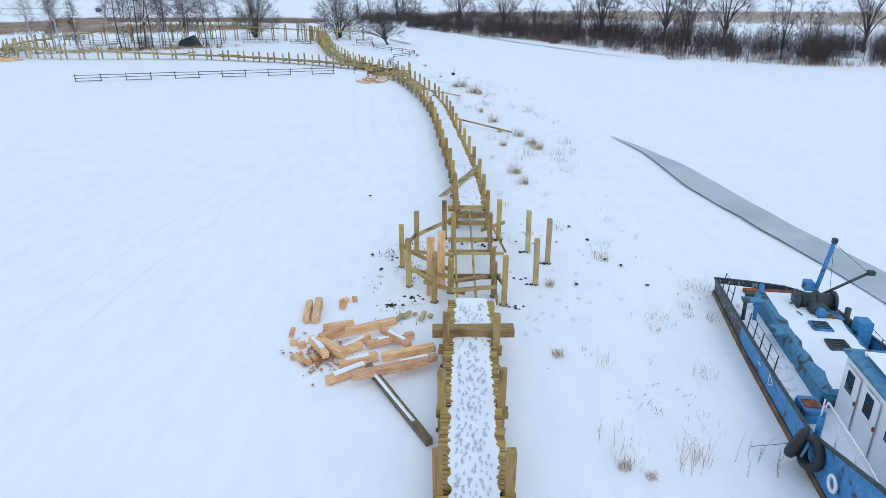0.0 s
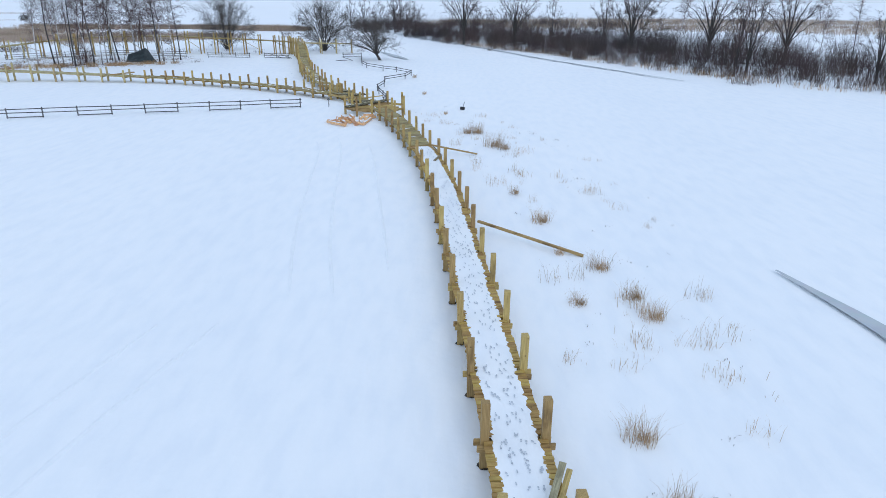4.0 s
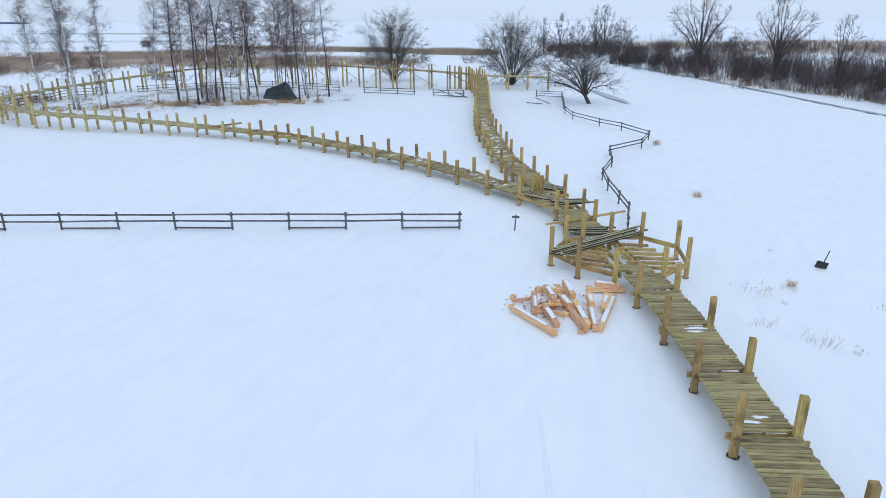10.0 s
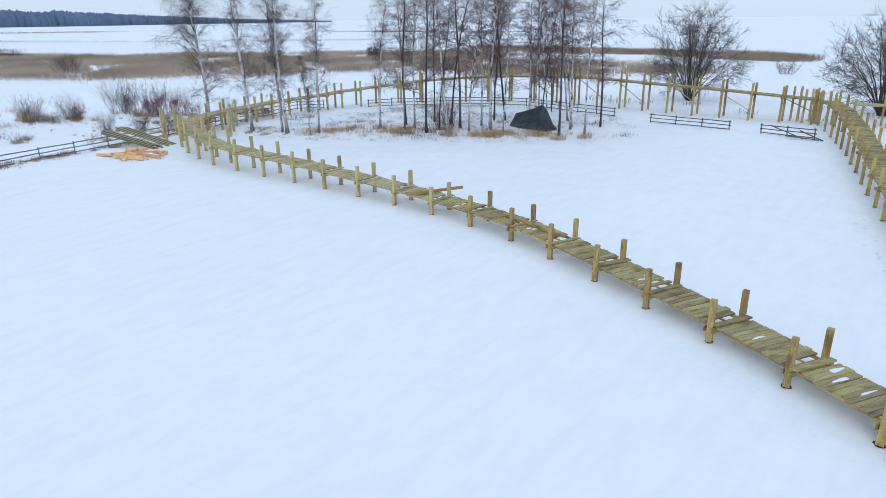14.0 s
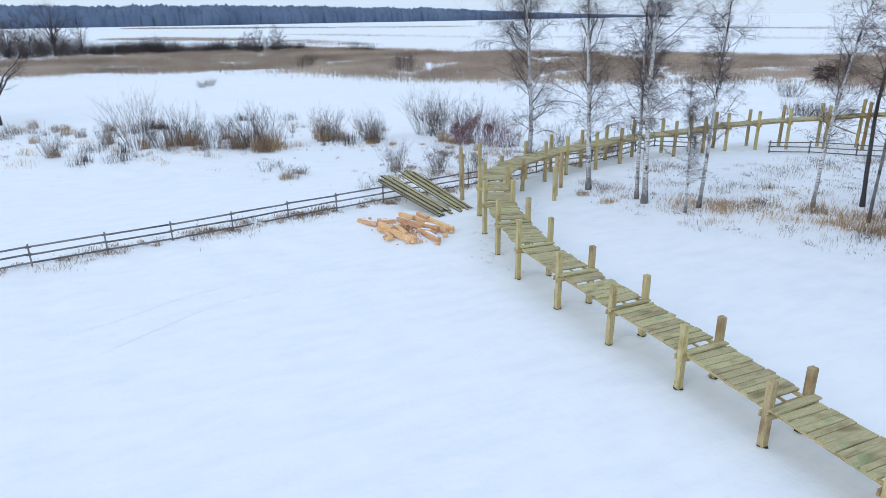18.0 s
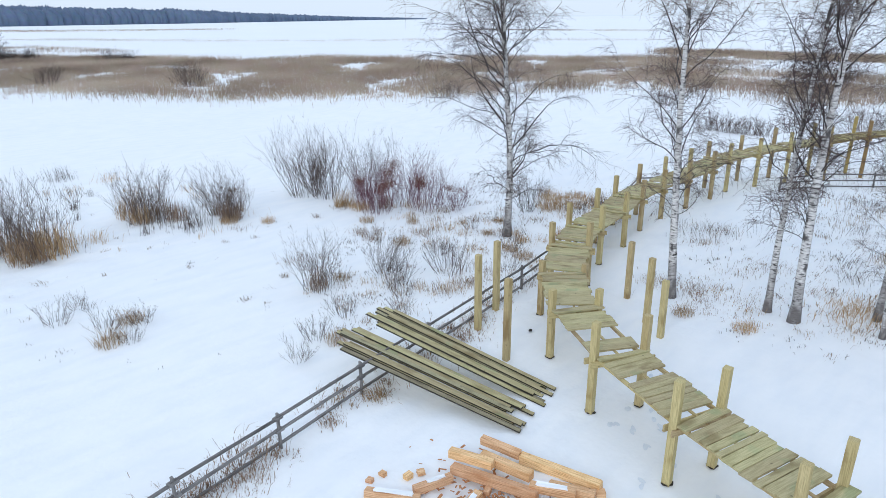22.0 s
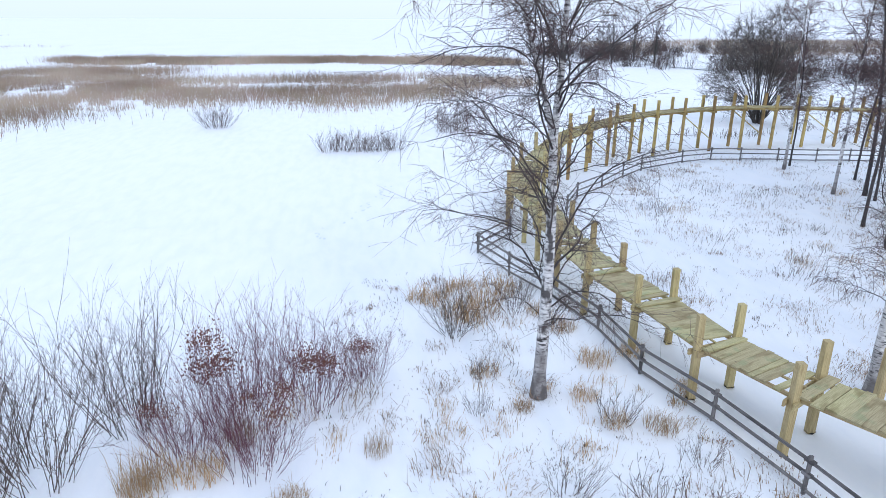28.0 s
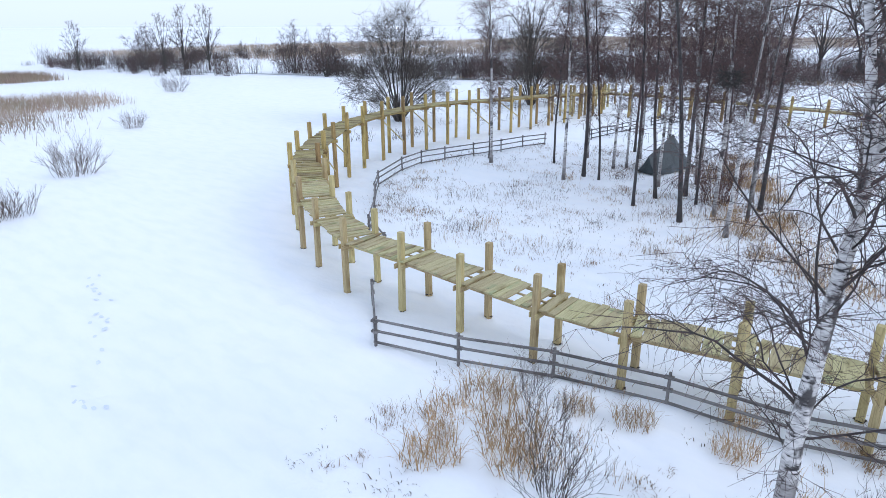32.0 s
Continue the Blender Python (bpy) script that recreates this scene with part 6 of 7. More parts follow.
for k, (line, count, width) in enumerate((([(-19.5, 101), (-17.9, 96.0), (-15.9, 88.0), (-14.2, 82.9), (-12.9, 80.2)], 40, 0.25), ([(1.6, 14), (3.2, 16.5), (3.4, 20), (2.0, 23)], 30, 0.5), ([(-69.5, 119.5), (-71.4, 114.2), (-73.2, 110.7)], 26, 0.2),
                                     ([(-52, 88.5), (-56.5, 90.5), (-58.4, 94.2)], 60, 0.35))):
    prints("boot prints beside the boardwalk, darker patches laid on the snow", line, count, width, 60 + k)

# ---- snow left on the boards, with footprints ----
def deck_snow(line, start, end, width, shift, seed):
    """A ragged trodden layer along a deck, toothed where boards end."""
    p = spline(line, int((end - start) * 14))
    r = random.Random(seed)
    vs, fs = [], []
    cols = 9
    for i, (x, y, z) in enumerate(p):
        d = p[min(i + 1, len(p) - 1)] - p[max(i - 1, 0)]
        n = np.array([d[1], -d[0]]) / np.hypot(d[0], d[1])
        half_l = width / 2 * (1 + 0.14 * noise.noise((i * 0.05, 1, seed))) + 0.05 * noise.noise((i * 0.37, 2, seed)) + r.uniform(-0.028, 0.028)
        half_r = width / 2 * (1 + 0.14 * noise.noise((i * 0.05, 5, seed))) + 0.05 * noise.noise((i * 0.37, 9, seed)) + r.uniform(-0.028, 0.028)
        for c in range(cols):
            u = c / (cols - 1) * 2 - 1
            k = shift + (u * half_l if u < 0 else u * half_r)
            thick = 0.004 if abs(u) == 1 else 0.03 + 0.012 * noise.noise((i * 0.3, c * 0.8, seed))
            vs.append((x + n[0] * k, y + n[1] * k, z + thick))
    for i in range(len(p) - 1):
        for c in range(cols - 1):
            a = i * cols + c
            fs.append((a, a + 1, a + cols + 1, a + cols))
    return mesh_of("deck_snow", vs, fs, SNOW, True)


def sole(vs, fs, x, y, z, turn, size):
    for cx, lx, ly in ((0.055, 0.085, 0.045), (-0.085, 0.045, 0.036)):
        n = len(vs)
        for k in range(8):
            a = k * math.pi / 4
            px, py = (cx + lx * math.cos(a)) * size, ly * math.sin(a) * size
            vs.append((x + px * math.cos(turn) - py * math.sin(turn), y + px * math.sin(turn) + py * math.cos(turn), z))
        fs.append(tuple(range(n, n + 8)))


def footprints(line, start, end, count, shift, seed, spreading=0.26):
    p = spline(line, 400)
    r = random.Random(seed)
    vs, fs = [], []
    for k in range(count):
        i = r.randrange(4, 396)
        d = p[i + 2] - p[i - 2]
        n = np.array([d[1], -d[0]]) / np.hypot(d[0], d[1])
        o = shift + r.uniform(-1.2, 1.2) * spreading
        o = max(shift - 0.36, min(shift + 0.36, o))
        sole(vs, fs, p[i][0] + n[0] * o, p[i][1] + n[1] * o, p[i][2] + 0.0465 + r.random() * 0.004, math.atan2(d[1], d[0]) + r.gauss(0, 0.2) + (math.pi if r.random() < 0.5 else 0), r.uniform(0.34, 0.52))
    return mesh_of("trodden_slush", vs, fs, TRODDEN)


for line, a, b, w, sh, n, seed in ((MAIN, -8.3, 15.2, 0.86, 0.02, 900, 1), (MIDDLE[:5], 22.6, 45.9, 0.84, 0.0, 380, 2), ([MIDDLE[4], MIDDLE[5], (-1.8, 54.8, 0.56)], 45.9, 54.8, 0.84, 0.02, 110, 3)):
    s = tagged(new("snow_layer", deck_snow(line, a, b, w, sh, seed)), "trodden strip of snow lying along the boards", "snow", "deck snow")
    f = part("trodden_slush", footprints(line, a, b, n, sh, seed), s, None, "grey slushy boot prints")
    tagged(f, kind="stuff")


def snow_lump(name, label, x, y, z, a, b, h, seed, turn=0.0):
    r = random.Random(seed)
    vs, fs = [], []
    for ring, (q, t) in enumerate(((1.0, 0.0), (0.85, 0.6), (0.45, 1.0))):
        for k in range(12):
            ang = k * math.pi / 6
            j = 1 + 0.22 * math.sin(3 * ang + seed) + r.uniform(-0.08, 0.08)
            px, py = a * q * j * math.cos(ang), b * q * j * math.sin(ang)
            vs.append((px * math.cos(turn) - py * math.sin(turn), px * math.sin(turn) + py * math.cos(turn), h * t))
    for ring in (0, 12):
        for k in range(12):
            fs.append((ring + k, ring + (k + 1) % 12, ring + 12 + (k + 1) % 12, ring + 12 + k))
    fs.append(tuple(range(24, 36)))
    ob = new(name, mesh_of(name, vs, fs, SNOW, True))
    ob.matrix_world = pose(x, y, z)
    return tagged(ob, label, "snow", "snow patches")


_r = random.Random(12)
for line, lo, hi, count in ((LEFT, 0.03, 0.42, 20), (RIGHT, 0.05, 0.85, 36), (NORTH, 0.1, 0.95, 6)):
    q = spline(line, 600)
    for k in range(count):
        i = int(600 * _r.uniform(lo, hi))
        d = q[min(i + 1, 600)] - q[max(i - 1, 0)]
        ang = math.atan2(d[1], d[0]) + math.pi / 2
        o = _r.uniform(-0.3, 0.3)
        snow_lump("snow_patch", "small patch of old snow on boardwalk boards", q[i][0] + math.cos(ang) * o, q[i][1] + math.sin(ang) * o, q[i][2] + 0.009, _r.uniform(0.08, 0.3), _r.uniform(0.03, 0.075), 0.02, k, ang)

# ---- heaps of fresh squared timber ----
def heap(sticks, blocks, chips, seed, short=0, snowy=0.4, label="fresh-cut squared pine timber lying in a heap", group="fresh timbers"):
    r = random.Random(seed)
    for i, (ax, ay, bx, by, z) in enumerate(sticks):
        s = r.uniform(0.15, 0.19)
        ob = new("timber", beam_mesh("timber", FRESH, math.dist((ax, ay), (bx, by)), s, s, 0.012, 0.006, seed + i))
        ob.matrix_world = bar((ax, ay, z), (bx, by, z + r.uniform(-0.03, 0.03))) @ pose(0, 0, 0, r.uniform(-8, 8), 0, 0)
        tagged(ob, label, "timber", group)
        if r.random() < snowy:
            span = math.dist((ax, ay), (bx, by)) * r.uniform(0.35, 0.75)
            part("snow_cap", beam_mesh("snow_cap", SNOW, span, s * r.uniform(0.4, 0.72), 0.022, 0.008, 0.02, seed + i), ob, pose(r.uniform(-0.1, 0.1), 0, s / 2 + 0.013), "thin strip of snow on top")
    for k in range(short):
        a, q, t, h = r.uniform(0, 6.283), 0.75 * math.sqrt(r.random()), r.uniform(-0.7, 0.9), r.uniform(0.25, 0.5)
        x, y, s = chips[0] + chips[2] * q * math.cos(a), chips[1] + chips[3] * q * math.sin(a), r.uniform(0.1, 0.16)
        ob = new("timber", beam_mesh("timber", FRESH, 2 * h, s, s * 0.8, 0.008, 0.006, seed + 50 + k))
        z = r.choice((0.07, 0.09, 0.22, 0.36))
        ob.matrix_world = bar((x - h * math.cos(t), y - h * math.sin(t), z), (x + h * math.cos(t), y + h * math.sin(t), z + r.uniform(-0.05, 0.05)))
        tagged(ob, "short fresh-cut timber end in the heap", "timber", group)
    for x, y in blocks:
        s = r.uniform(0.1, 0.15)
        ob = new("timber_offcut", beam_mesh("timber_offcut", FRESH, s * 1.3, s, s * 0.8, 0.005, 0.006, seed + int(x * 10)))
        ob.matrix_world = pose(x, y, s * 0.38, 0, 0, r.uniform(0, 180))
        tagged(ob, "fresh sawn-off timber block on snow", "offcut", "timber offcuts")
    cx, cy, rx, ry, n = chips
    vs, fs = [], []
    for k in range(n):
        a, q = r.uniform(0, 6.283), min(1.1, abs(r.gauss(0, 0.42)))
        x, y, t, s = cx + rx * q * math.cos(a), cy + ry * q * math.sin(a), r.uniform(0, 6.283), r.uniform(0.02, 0.07)
        m = len(vs)
        for u, w, z in ((-1, -0.4, 0), (1, -0.4, 0.4), (1, 0.4, 0.7), (-1, 0.4, 0.2)):
            vs.append((x + s * (u * math.cos(t) - w * math.sin(t)), y + s * (u * math.sin(t) + w * math.cos(t)), 0.025 + s * z * 0.6))
        fs.append((m, m + 1, m + 2, m + 3))
    tagged(new("wood_chips", mesh_of("wood_chips", vs, fs, CHIPS)), "reddish bark and wood chips on snow", "chips", kind="stuff")


heap([(-3.75, 16.1, -3.64, 15.02, 0.09), (-3.51, 16.24, -3.39, 15.02, 0.09), (-3.13, 14.68, -2.38, 14.93, 0.06), (-2.93, 13.91, -1.28, 14.75, 0.22), (-3.26, 13.8, -2.76, 13.03, 0.24), (-3.08, 13.72, -2.32, 12.98, 0.27), (-1.91, 13.7, -0.78, 14.19, 0.12), (-1.57, 14.24, -0.85, 13.43, 0.25),
      (-2.45, 13.46, -2.02, 13.7, 0.1), (-2.43, 12.83, -1.59, 13.21, 0.09), (-1.45, 12.96, -0.25, 13.45, 0.22), (-2.6, 12.14, -1.77, 12.75, 0.1), (-2.04, 12.12, -0.4, 12.75, 0.24), (-1.11, 12.6, -0.2, 12.99, 0.2), (-2.6, 13.3, -1.9, 14.2, 0.08)],
     [(-3.9, 14.6), (-3.87, 14.33), (-3.73, 13.93), (-3.5, 13.8), (-3.58, 13.24), (-3.47, 13.4), (-3.08, 13.19), (-2.89, 16.27), (-2.77, 16.34), (-2.54, 16.38), (-2.81, 15.95)], (-2.9, 13.3, 1.1, 1.3, 260), 100, 2)
heap([(-8.74, 65.09, -7.26, 63.73, 0.12), (-8.18, 65.93, -7.96, 64.65, 0.24), (-7.79, 65.24, -7.26, 64.08, 0.16), (-7.91, 66.5, -7.52, 65.58, 0.26), (-7.37, 67.08, -7.04, 66.07, 0.24), (-7.43, 66.0, -7.03, 65.31, 0.24), (-7.11, 65.51, -6.51, 64.16, 0.09), (-6.95, 65.97, -6.46, 64.46, 0.09),
      (-6.59, 66.28, -6.44, 65.55, 0.24), (-6.49, 65.7, -6.27, 64.32, 0.09), (-5.85, 66.73, -6.15, 64.35, 0.09), (-6.07, 66.38, -6.11, 65.57, 0.24), (-6.7, 67.09, -5.56, 67.36, 0.09), (-6.46, 67.19, -5.69, 67.21, 0.24), (-8.18, 66.63, -7.3, 66.83, 0.09), (-7.68, 65.66, -7.17, 65.85, 0.09)],
     [(-8.8, 65.93), (-7.16, 65.14), (-6.65, 64.14), (-8.18, 66.74), (-7.62, 67.13), (-7.62, 65.25)], (-7.6, 65.7, 1.4, 1.3, 300), 200, 3, snowy=0.75)
heap([(-59.44, 85.66, -58.58, 86.24, 0.09), (-58.84, 86.32, -58.61, 87.08, 0.09), (-58.15, 86.19, -57.28, 86.45, 0.24), (-58.04, 86.08, -55.72, 86.81, 0.09), (-57.14, 86.41, -55.78, 86.85, 0.21), (-59.0, 87.42, -58.14, 87.71, 0.26), (-58.77, 87.24, -57.13, 87.77, 0.12), (-58.54, 87.83, -57.46, 88.01, 0.21),
      (-58.88, 88.21, -58.03, 88.38, 0.21), (-58.04, 88.41, -56.46, 88.8, 0.12), (-57.33, 87.8, -56.62, 88.19, 0.21), (-57.18, 88.17, -56.39, 88.49, 0.09), (-57.12, 87.5, -56.42, 87.97, 0.09), (-56.77, 87.59, -55.45, 87.74, 0.09), (-57.85, 86.65, -57.95, 87.11, 0.09)],
     [(-57.91, 87.3), (-56.93, 87.16), (-56.42, 88.71), (-56.03, 88.26), (-56.46, 87.96), (-55.82, 87.1), (-55.27, 87.59), (-56.93, 86.02), (-56.66, 86.05), (-59.69, 85.97), (-59.66, 86.26), (-59.26, 86.55), (-59.17, 86.8)], (-57.6, 87.1, 2.1, 1.4, 420), 300, 5)
for i in range(5):
    loose("short_board", "short green board offcut on snow", "offcut", POST, (-1.3 + 0.22 * i, 15.1 + 0.2 * (i % 3), 0.04), (-1.15 + 0.2 * i, 15.45 + 0.15 * (i % 2), 0.05), 0.12, 0.05, "board offcuts")


def long_boards(label, left, right, count, seed):
    """A bundle of long boards, one end over the fence, the other on snow."""
    r = random.Random(seed)
    a, b = Vector(left), Vector(right)
    n = Vector((-(b - a).y, (b - a).x, 0)).normalized()
    ob = thing("board_stack", label, "boards", (b.x, b.y, 0), "long boards")
    for k in range(count):
        for q in range(1 + (k % 2)):
            o = n * ((k - count / 2) * 0.145 + r.uniform(-0.02, 0.02)) + (b - a).normalized() * r.uniform(-0.3, 0.3)
            p0 = a + o * 1.1 - Vector((b.x, b.y, 0)) + Vector((0, 0, q * 0.045))
            p1 = b + o * 0.95 - Vector((b.x, b.y, 0)) + Vector((0, 0, q * 0.045))
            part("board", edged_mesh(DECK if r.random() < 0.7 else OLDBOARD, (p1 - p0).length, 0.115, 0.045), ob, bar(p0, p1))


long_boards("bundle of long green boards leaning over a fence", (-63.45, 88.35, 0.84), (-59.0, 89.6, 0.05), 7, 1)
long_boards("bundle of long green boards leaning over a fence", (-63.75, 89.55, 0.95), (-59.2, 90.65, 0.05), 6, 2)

# ---- tarpaulin shelter ----
def shelter():
    g = random.Random(8)
    ridge = [(-44.0, 111.8, 0.95), (-43.1, 111.75, 1.2), (-42.2, 111.7, 1.5), (-41.4, 111.6, 1.82), (-40.9, 111.5, 1.35), (-40.3, 111.2, 0.5)]
    vs, fs = [], []
    rows = 7
    for i, (x, y, z) in enumerate(ridge):
        for k in range(rows):
            u = k / (rows - 1) * 2 - 1
            w = 0.95 if 0 < i < 5 else 0.6
            sag = 0.1 * math.sin(abs(u) * math.pi) * (1 + 0.4 * math.sin(i * 2.1))
            vs.append((x + 0.15 * u + g.uniform(-0.04, 0.04), y + u * w, max(0.02, z * (1 - abs(u)) - sag * z) + g.uniform(0, 0.03)))
    for i in range(len(ridge) - 1):
        for k in range(rows - 1):
            a = i * rows + k
            fs.append((a, a + 1, a + rows + 1, a + rows))
    fs.append(tuple(range(rows)))
    fs.append(tuple(range((len(ridge) - 1) * rows, len(ridge) * rows)))
    ob = new("tarpaulin_tent", mesh_of("tarpaulin_tent", vs, fs, TARP))
    m = ob.modifiers.new("thick", "SOLIDIFY")
    m.thickness = 0.02
    return tagged(ob, "dark sagging tarpaulin shelter under the birches", "tent")


shelter()

# ---- small things ----
sign = thing("marker_post", "small grey wooden marker with a cross board", "marker", (-9.93, 72.7, 0))
part("post", timber_mesh(GREYWOOD, 0.75, 0.05, 0.05), sign, bar((0, 0, -0.1), (0.03, 0, 0.62)))
part("board", timber_mesh(GREYWOOD, 0.28, 0.03, 0.09), sign, pose(0.03, -0.04, 0.55, 0, 4, 12))
shovel = thing("snow_shovel", "dark snow shovel standing upright in snow", "shovel", (0.87, 71.3, 0))
part("handle", mesh_of("handle", *lathe([(0.02, 0.2), (0.018, 0.62), (0.03, 0.64)], 8), GREYWOOD), shovel, pose(0, 0, 0, 0, 14, 0))
part("blade", beam_mesh("blade", BLACK, 0.36, 0.05, 0.26, 0.02, 0.006, 3), shovel, pose(0, 0, 0.1, 8, 10, 0))
for k, (x, y) in enumerate(((3.9, 17.45), (5.2, 19.4), (5.6, 18.9), (5.0, 21.2), (6.0, 17.4), (-2.0, 18.6), (-3.2, 26.5), (-2.4, 19.8), (4.6, 22.6), (-2.2, 59.0), (-7.4, 71.0), (-56.9, 91.9), (-61.4, 93.0))):
    snow = new("clod", beam_mesh("clod", EARTH, 0.1, 0.08, 0.04, 0.012, 0.012, k))
    snow.matrix_world = pose(x, y, 0.02, 0, 0, k * 40)
    tagged(snow, "dark clod of earth on the snow", "clod", "clods")

# ---- the old barge frozen in beside the walk ----
def barge():
    at = (7.72, 16.85, 0)
    # along the hull is x here, across it y
    boat = thing("barge", "old blue steel work barge frozen in, snow on deck", "boat", at, turn=math.degrees(math.atan2(-0.989, -0.15)))

    def put(name, me, m=None, label="", parent=None):
        if parent is None and not name.startswith(("hull", "bow")):
            m = Matrix.Translation((0, 0, -0.3)) @ (m or Matrix())
        return part(name, me, parent or boat, m, label)

    def box(name, mat, x0, x1, y0, y1, z0, z1, label="", bev=0.02, wave=0.004, parent=None):
        me = beam_mesh(name, mat, x1 - x0, y1 - y0, z1 - z0, bev, wave, len(name))
        return put(name, me, pose((x0 + x1) / 2, (y0 + y1) / 2, (z0 + z1) / 2), label, parent)

    def rod(name, mat, a, b, r=0.015, label="", parent=None, sides=8):
        n = (Vector(b) - Vector(a)).length
        return put(name, mesh_of(name, *lathe([(r, 0), (r, n)], sides), mat, True), Matrix.Translation(a) @ (Vector(b) - Vector(a)).to_track_quat("Z", "Y").to_matrix().to_4x4(), label, parent)

    outline = [(0.0, 0.0), (0.12, 0.9), (0.35, 1.75), (0.95, 2.45), (3.0, 2.75), (9.5, 2.8), (12.5, 2.3), (13.8, 1.4), (12.5, 0.5), (9.5, -0.02), (7.4, -0.04), (5.0, -0.06), (2.9, -0.05)]
    edge = [(x, y, 0.48 + 0.03 * x + 0.3 * max(0, min(x, 10.5) - 7.4)) for x, y in outline]
    cx, cy = 6.0, 1.4
    vs, fs, dark, n = [], [], [], len(edge)
    for z_of, k in ((lambda z: -0.2, 0.97), (lambda z: 0.1, 0.985), (lambda z: z, 1.0), (lambda z: z, 0.975), (lambda z: 0.32, 0.97)):
        for x, y, z in edge:
            vs.append((cx + (x - cx) * (0.5 + 0.5 * k), cy + (y - cy) * k, z_of(z)))
    for r in range(4):
        for k in range(n):
            j = (k + 1) % n
            (dark if outline[k][0] < 3.1 and outline[j][0] < 3.1 else fs).append((r * n + k, r * n + j, (r + 1) * n + j, (r + 1) * n + k)[::-1])
    put("hull", mesh_of("hull", vs, fs, BLUE), None, "scuffed blue hull plates")
    put("bow_plating", mesh_of("bow_plating", vs, dark, HULL), None, "dark flaking plates round the bow")
    vs = [(cx + (x - cx) * 0.98, cy + (y - cy) * 0.965, 0.63) for x, y, z in edge]
    put("deck", mesh_of("deck", vs, [tuple(range(n))[::-1]], TEAL))
    vs = [(cx + (x - cx) * 0.97 + rnd.uniform(-0.03, 0.03), cy + (y - cy) * (0.92 + rnd.uniform(-0.03, 0.03)), 0.7) for x, y, z in edge] + [(6, 1.4, 0.76)]
    put("deck_snow", mesh_of("deck_snow", vs, [(k, n, (k + 1) % n) for k in range(n)], SNOW, True), None, "snow lying on the deck")
    for a, b in zip(edge, edge[1:] + edge[:1]):
        o = Vector((0, 0, 0.31))
        put("rub_rail", timber_mesh(STEEL, math.dist(a, b) + 0.06, 0.07, 0.05), bar(Vector(a) + o, Vector(b) + o))
    for a, b in zip(outline[-3:] + outline[:4], outline[-2:] + outline[:5]):
        put("rust_strake", timber_mesh(STEEL, math.dist(a, b), 0.05, 0.12), bar((a[0], a[1] * 0.97 + 0.02, 0.36), (b[0], b[1] * 0.97 + 0.02, 0.36)))
    side = outline[7:] + outline[:1]
    for a, b in zip(side, side[1:]):
        put("hull_rust_band", timber_mesh(RUSTBAND, math.dist(a, b), 0.04, 0.16), bar((a[0], cy + (a[1] - cy) * 0.995, 0.03), (b[0], cy + (b[1] - cy) * 0.995, 0.03)), "rusty waterline band")
    for k in range(16):
        x, y = rnd.uniform(1.3, 6.0), rnd.uniform(0.12, 0.55)
        put("snow_lump", mesh_of("snow_lump", *lathe([(rnd.uniform(0.12, 0.3), 0.0), (0.12, 0.06), (0.01, 0.08)], 9), SNOW, True), pose(x, y, 0.69, 0, 0, rnd.uniform(0, 90)))
    # engine casing with snow on top
    box("casing", TEAL, 1.4, 6.1, 0.62, 2.25, 0.62, 1.12, "dull blue engine casing", 0.07)
    put("casing_snow", mesh_of("casing_snow", *(lambda c: ([(1.5 + 4.5 * i / 14, 0.84 + 1.3 * j / 6 + 0.13 * noise.noise((i * 0.7, j, 2)), 1.12 + (0 if i in (0, 14) or j in (0, 6) else 0.05 + 0.03 * noise.noise((i * 0.6, j * 0.8, 0)))) for i in range(15) for j in range(7)],
        [(i * 7 + j, i * 7 + j + 1, (i + 1) * 7 + j + 1, (i + 1) * 7 + j) for i in range(14) for j in range(6)]))(0), SNOW, True), None, "snow on the casing roof")
    box("vent_flap", TEAL, 3.3, 3.75, 0.42, 0.74, 1.02, 1.1, "bent blue vent flap")
    for x0, y0 in ((3.2, 1.5), (4.05, 1.55)):
        h = box("hatch", BLUE if x0 < 4 else STEEL, x0, x0 + 0.45, y0 - 0.22, y0 + 0.22, 1.12, 1.22, "small raised hatch", 0.02)
        for k in range(5):
            put("slat", beam_mesh("slat", STEEL, 0.03, 0.34, 0.02, 0.004, 0, 1), pose(-0.16 + 0.08 * k, 0, 0.06), "", h)
    box("rust_plate", RUST, 2.75, 2.95, 1.6, 2.0, 1.16, 1.2, "rusty plate edge")
    # winch
    w = rod("winch_drum", STEEL, (2.25, 1.35, 1.3), (2.25, 2.15, 1.3), 0.2, "dark winch drum", sides=14)
    for y in (1.3, 1.75, 2.15):
        rod("flange", STEEL, (2.25, y, 1.3), (2.25, y + 0.05, 1.3), 0.27, sides=14)
    box("winch_motor", STEEL, 2.45, 2.8, 1.5, 1.9, 1.12, 1.4, "dark winch motor", 0.06)
    rod("motor_cap", BLUE, (2.8, 1.7, 1.26), (2.95, 1.7, 1.26), 0.12, sides=12)
    box("winch_bed", TEAL, 2.0, 2.9, 1.2, 2.25, 1.1, 1.16)
    # mast and boom
    rod("mast", BLUE, (1.55, 1.95, 0.65), (1.35, 2.3, 2.55), 0.055, "blue steel mast")
    box("mast_head", STEEL, 1.29, 1.41, 2.24, 2.36, 2.5, 2.64)
    rod("boom", STEEL, (2.0, 1.75, 1.2), (2.05, 2.95, 2.05), 0.035, "dark slanting boom")
    box("boom_head", STEEL, 1.98, 2.12, 2.88, 3.05, 1.98, 2.1)
    rod("stay", STEEL, (1.36, 2.3, 2.5), (2.05, 2.92, 2.02), 0.006)
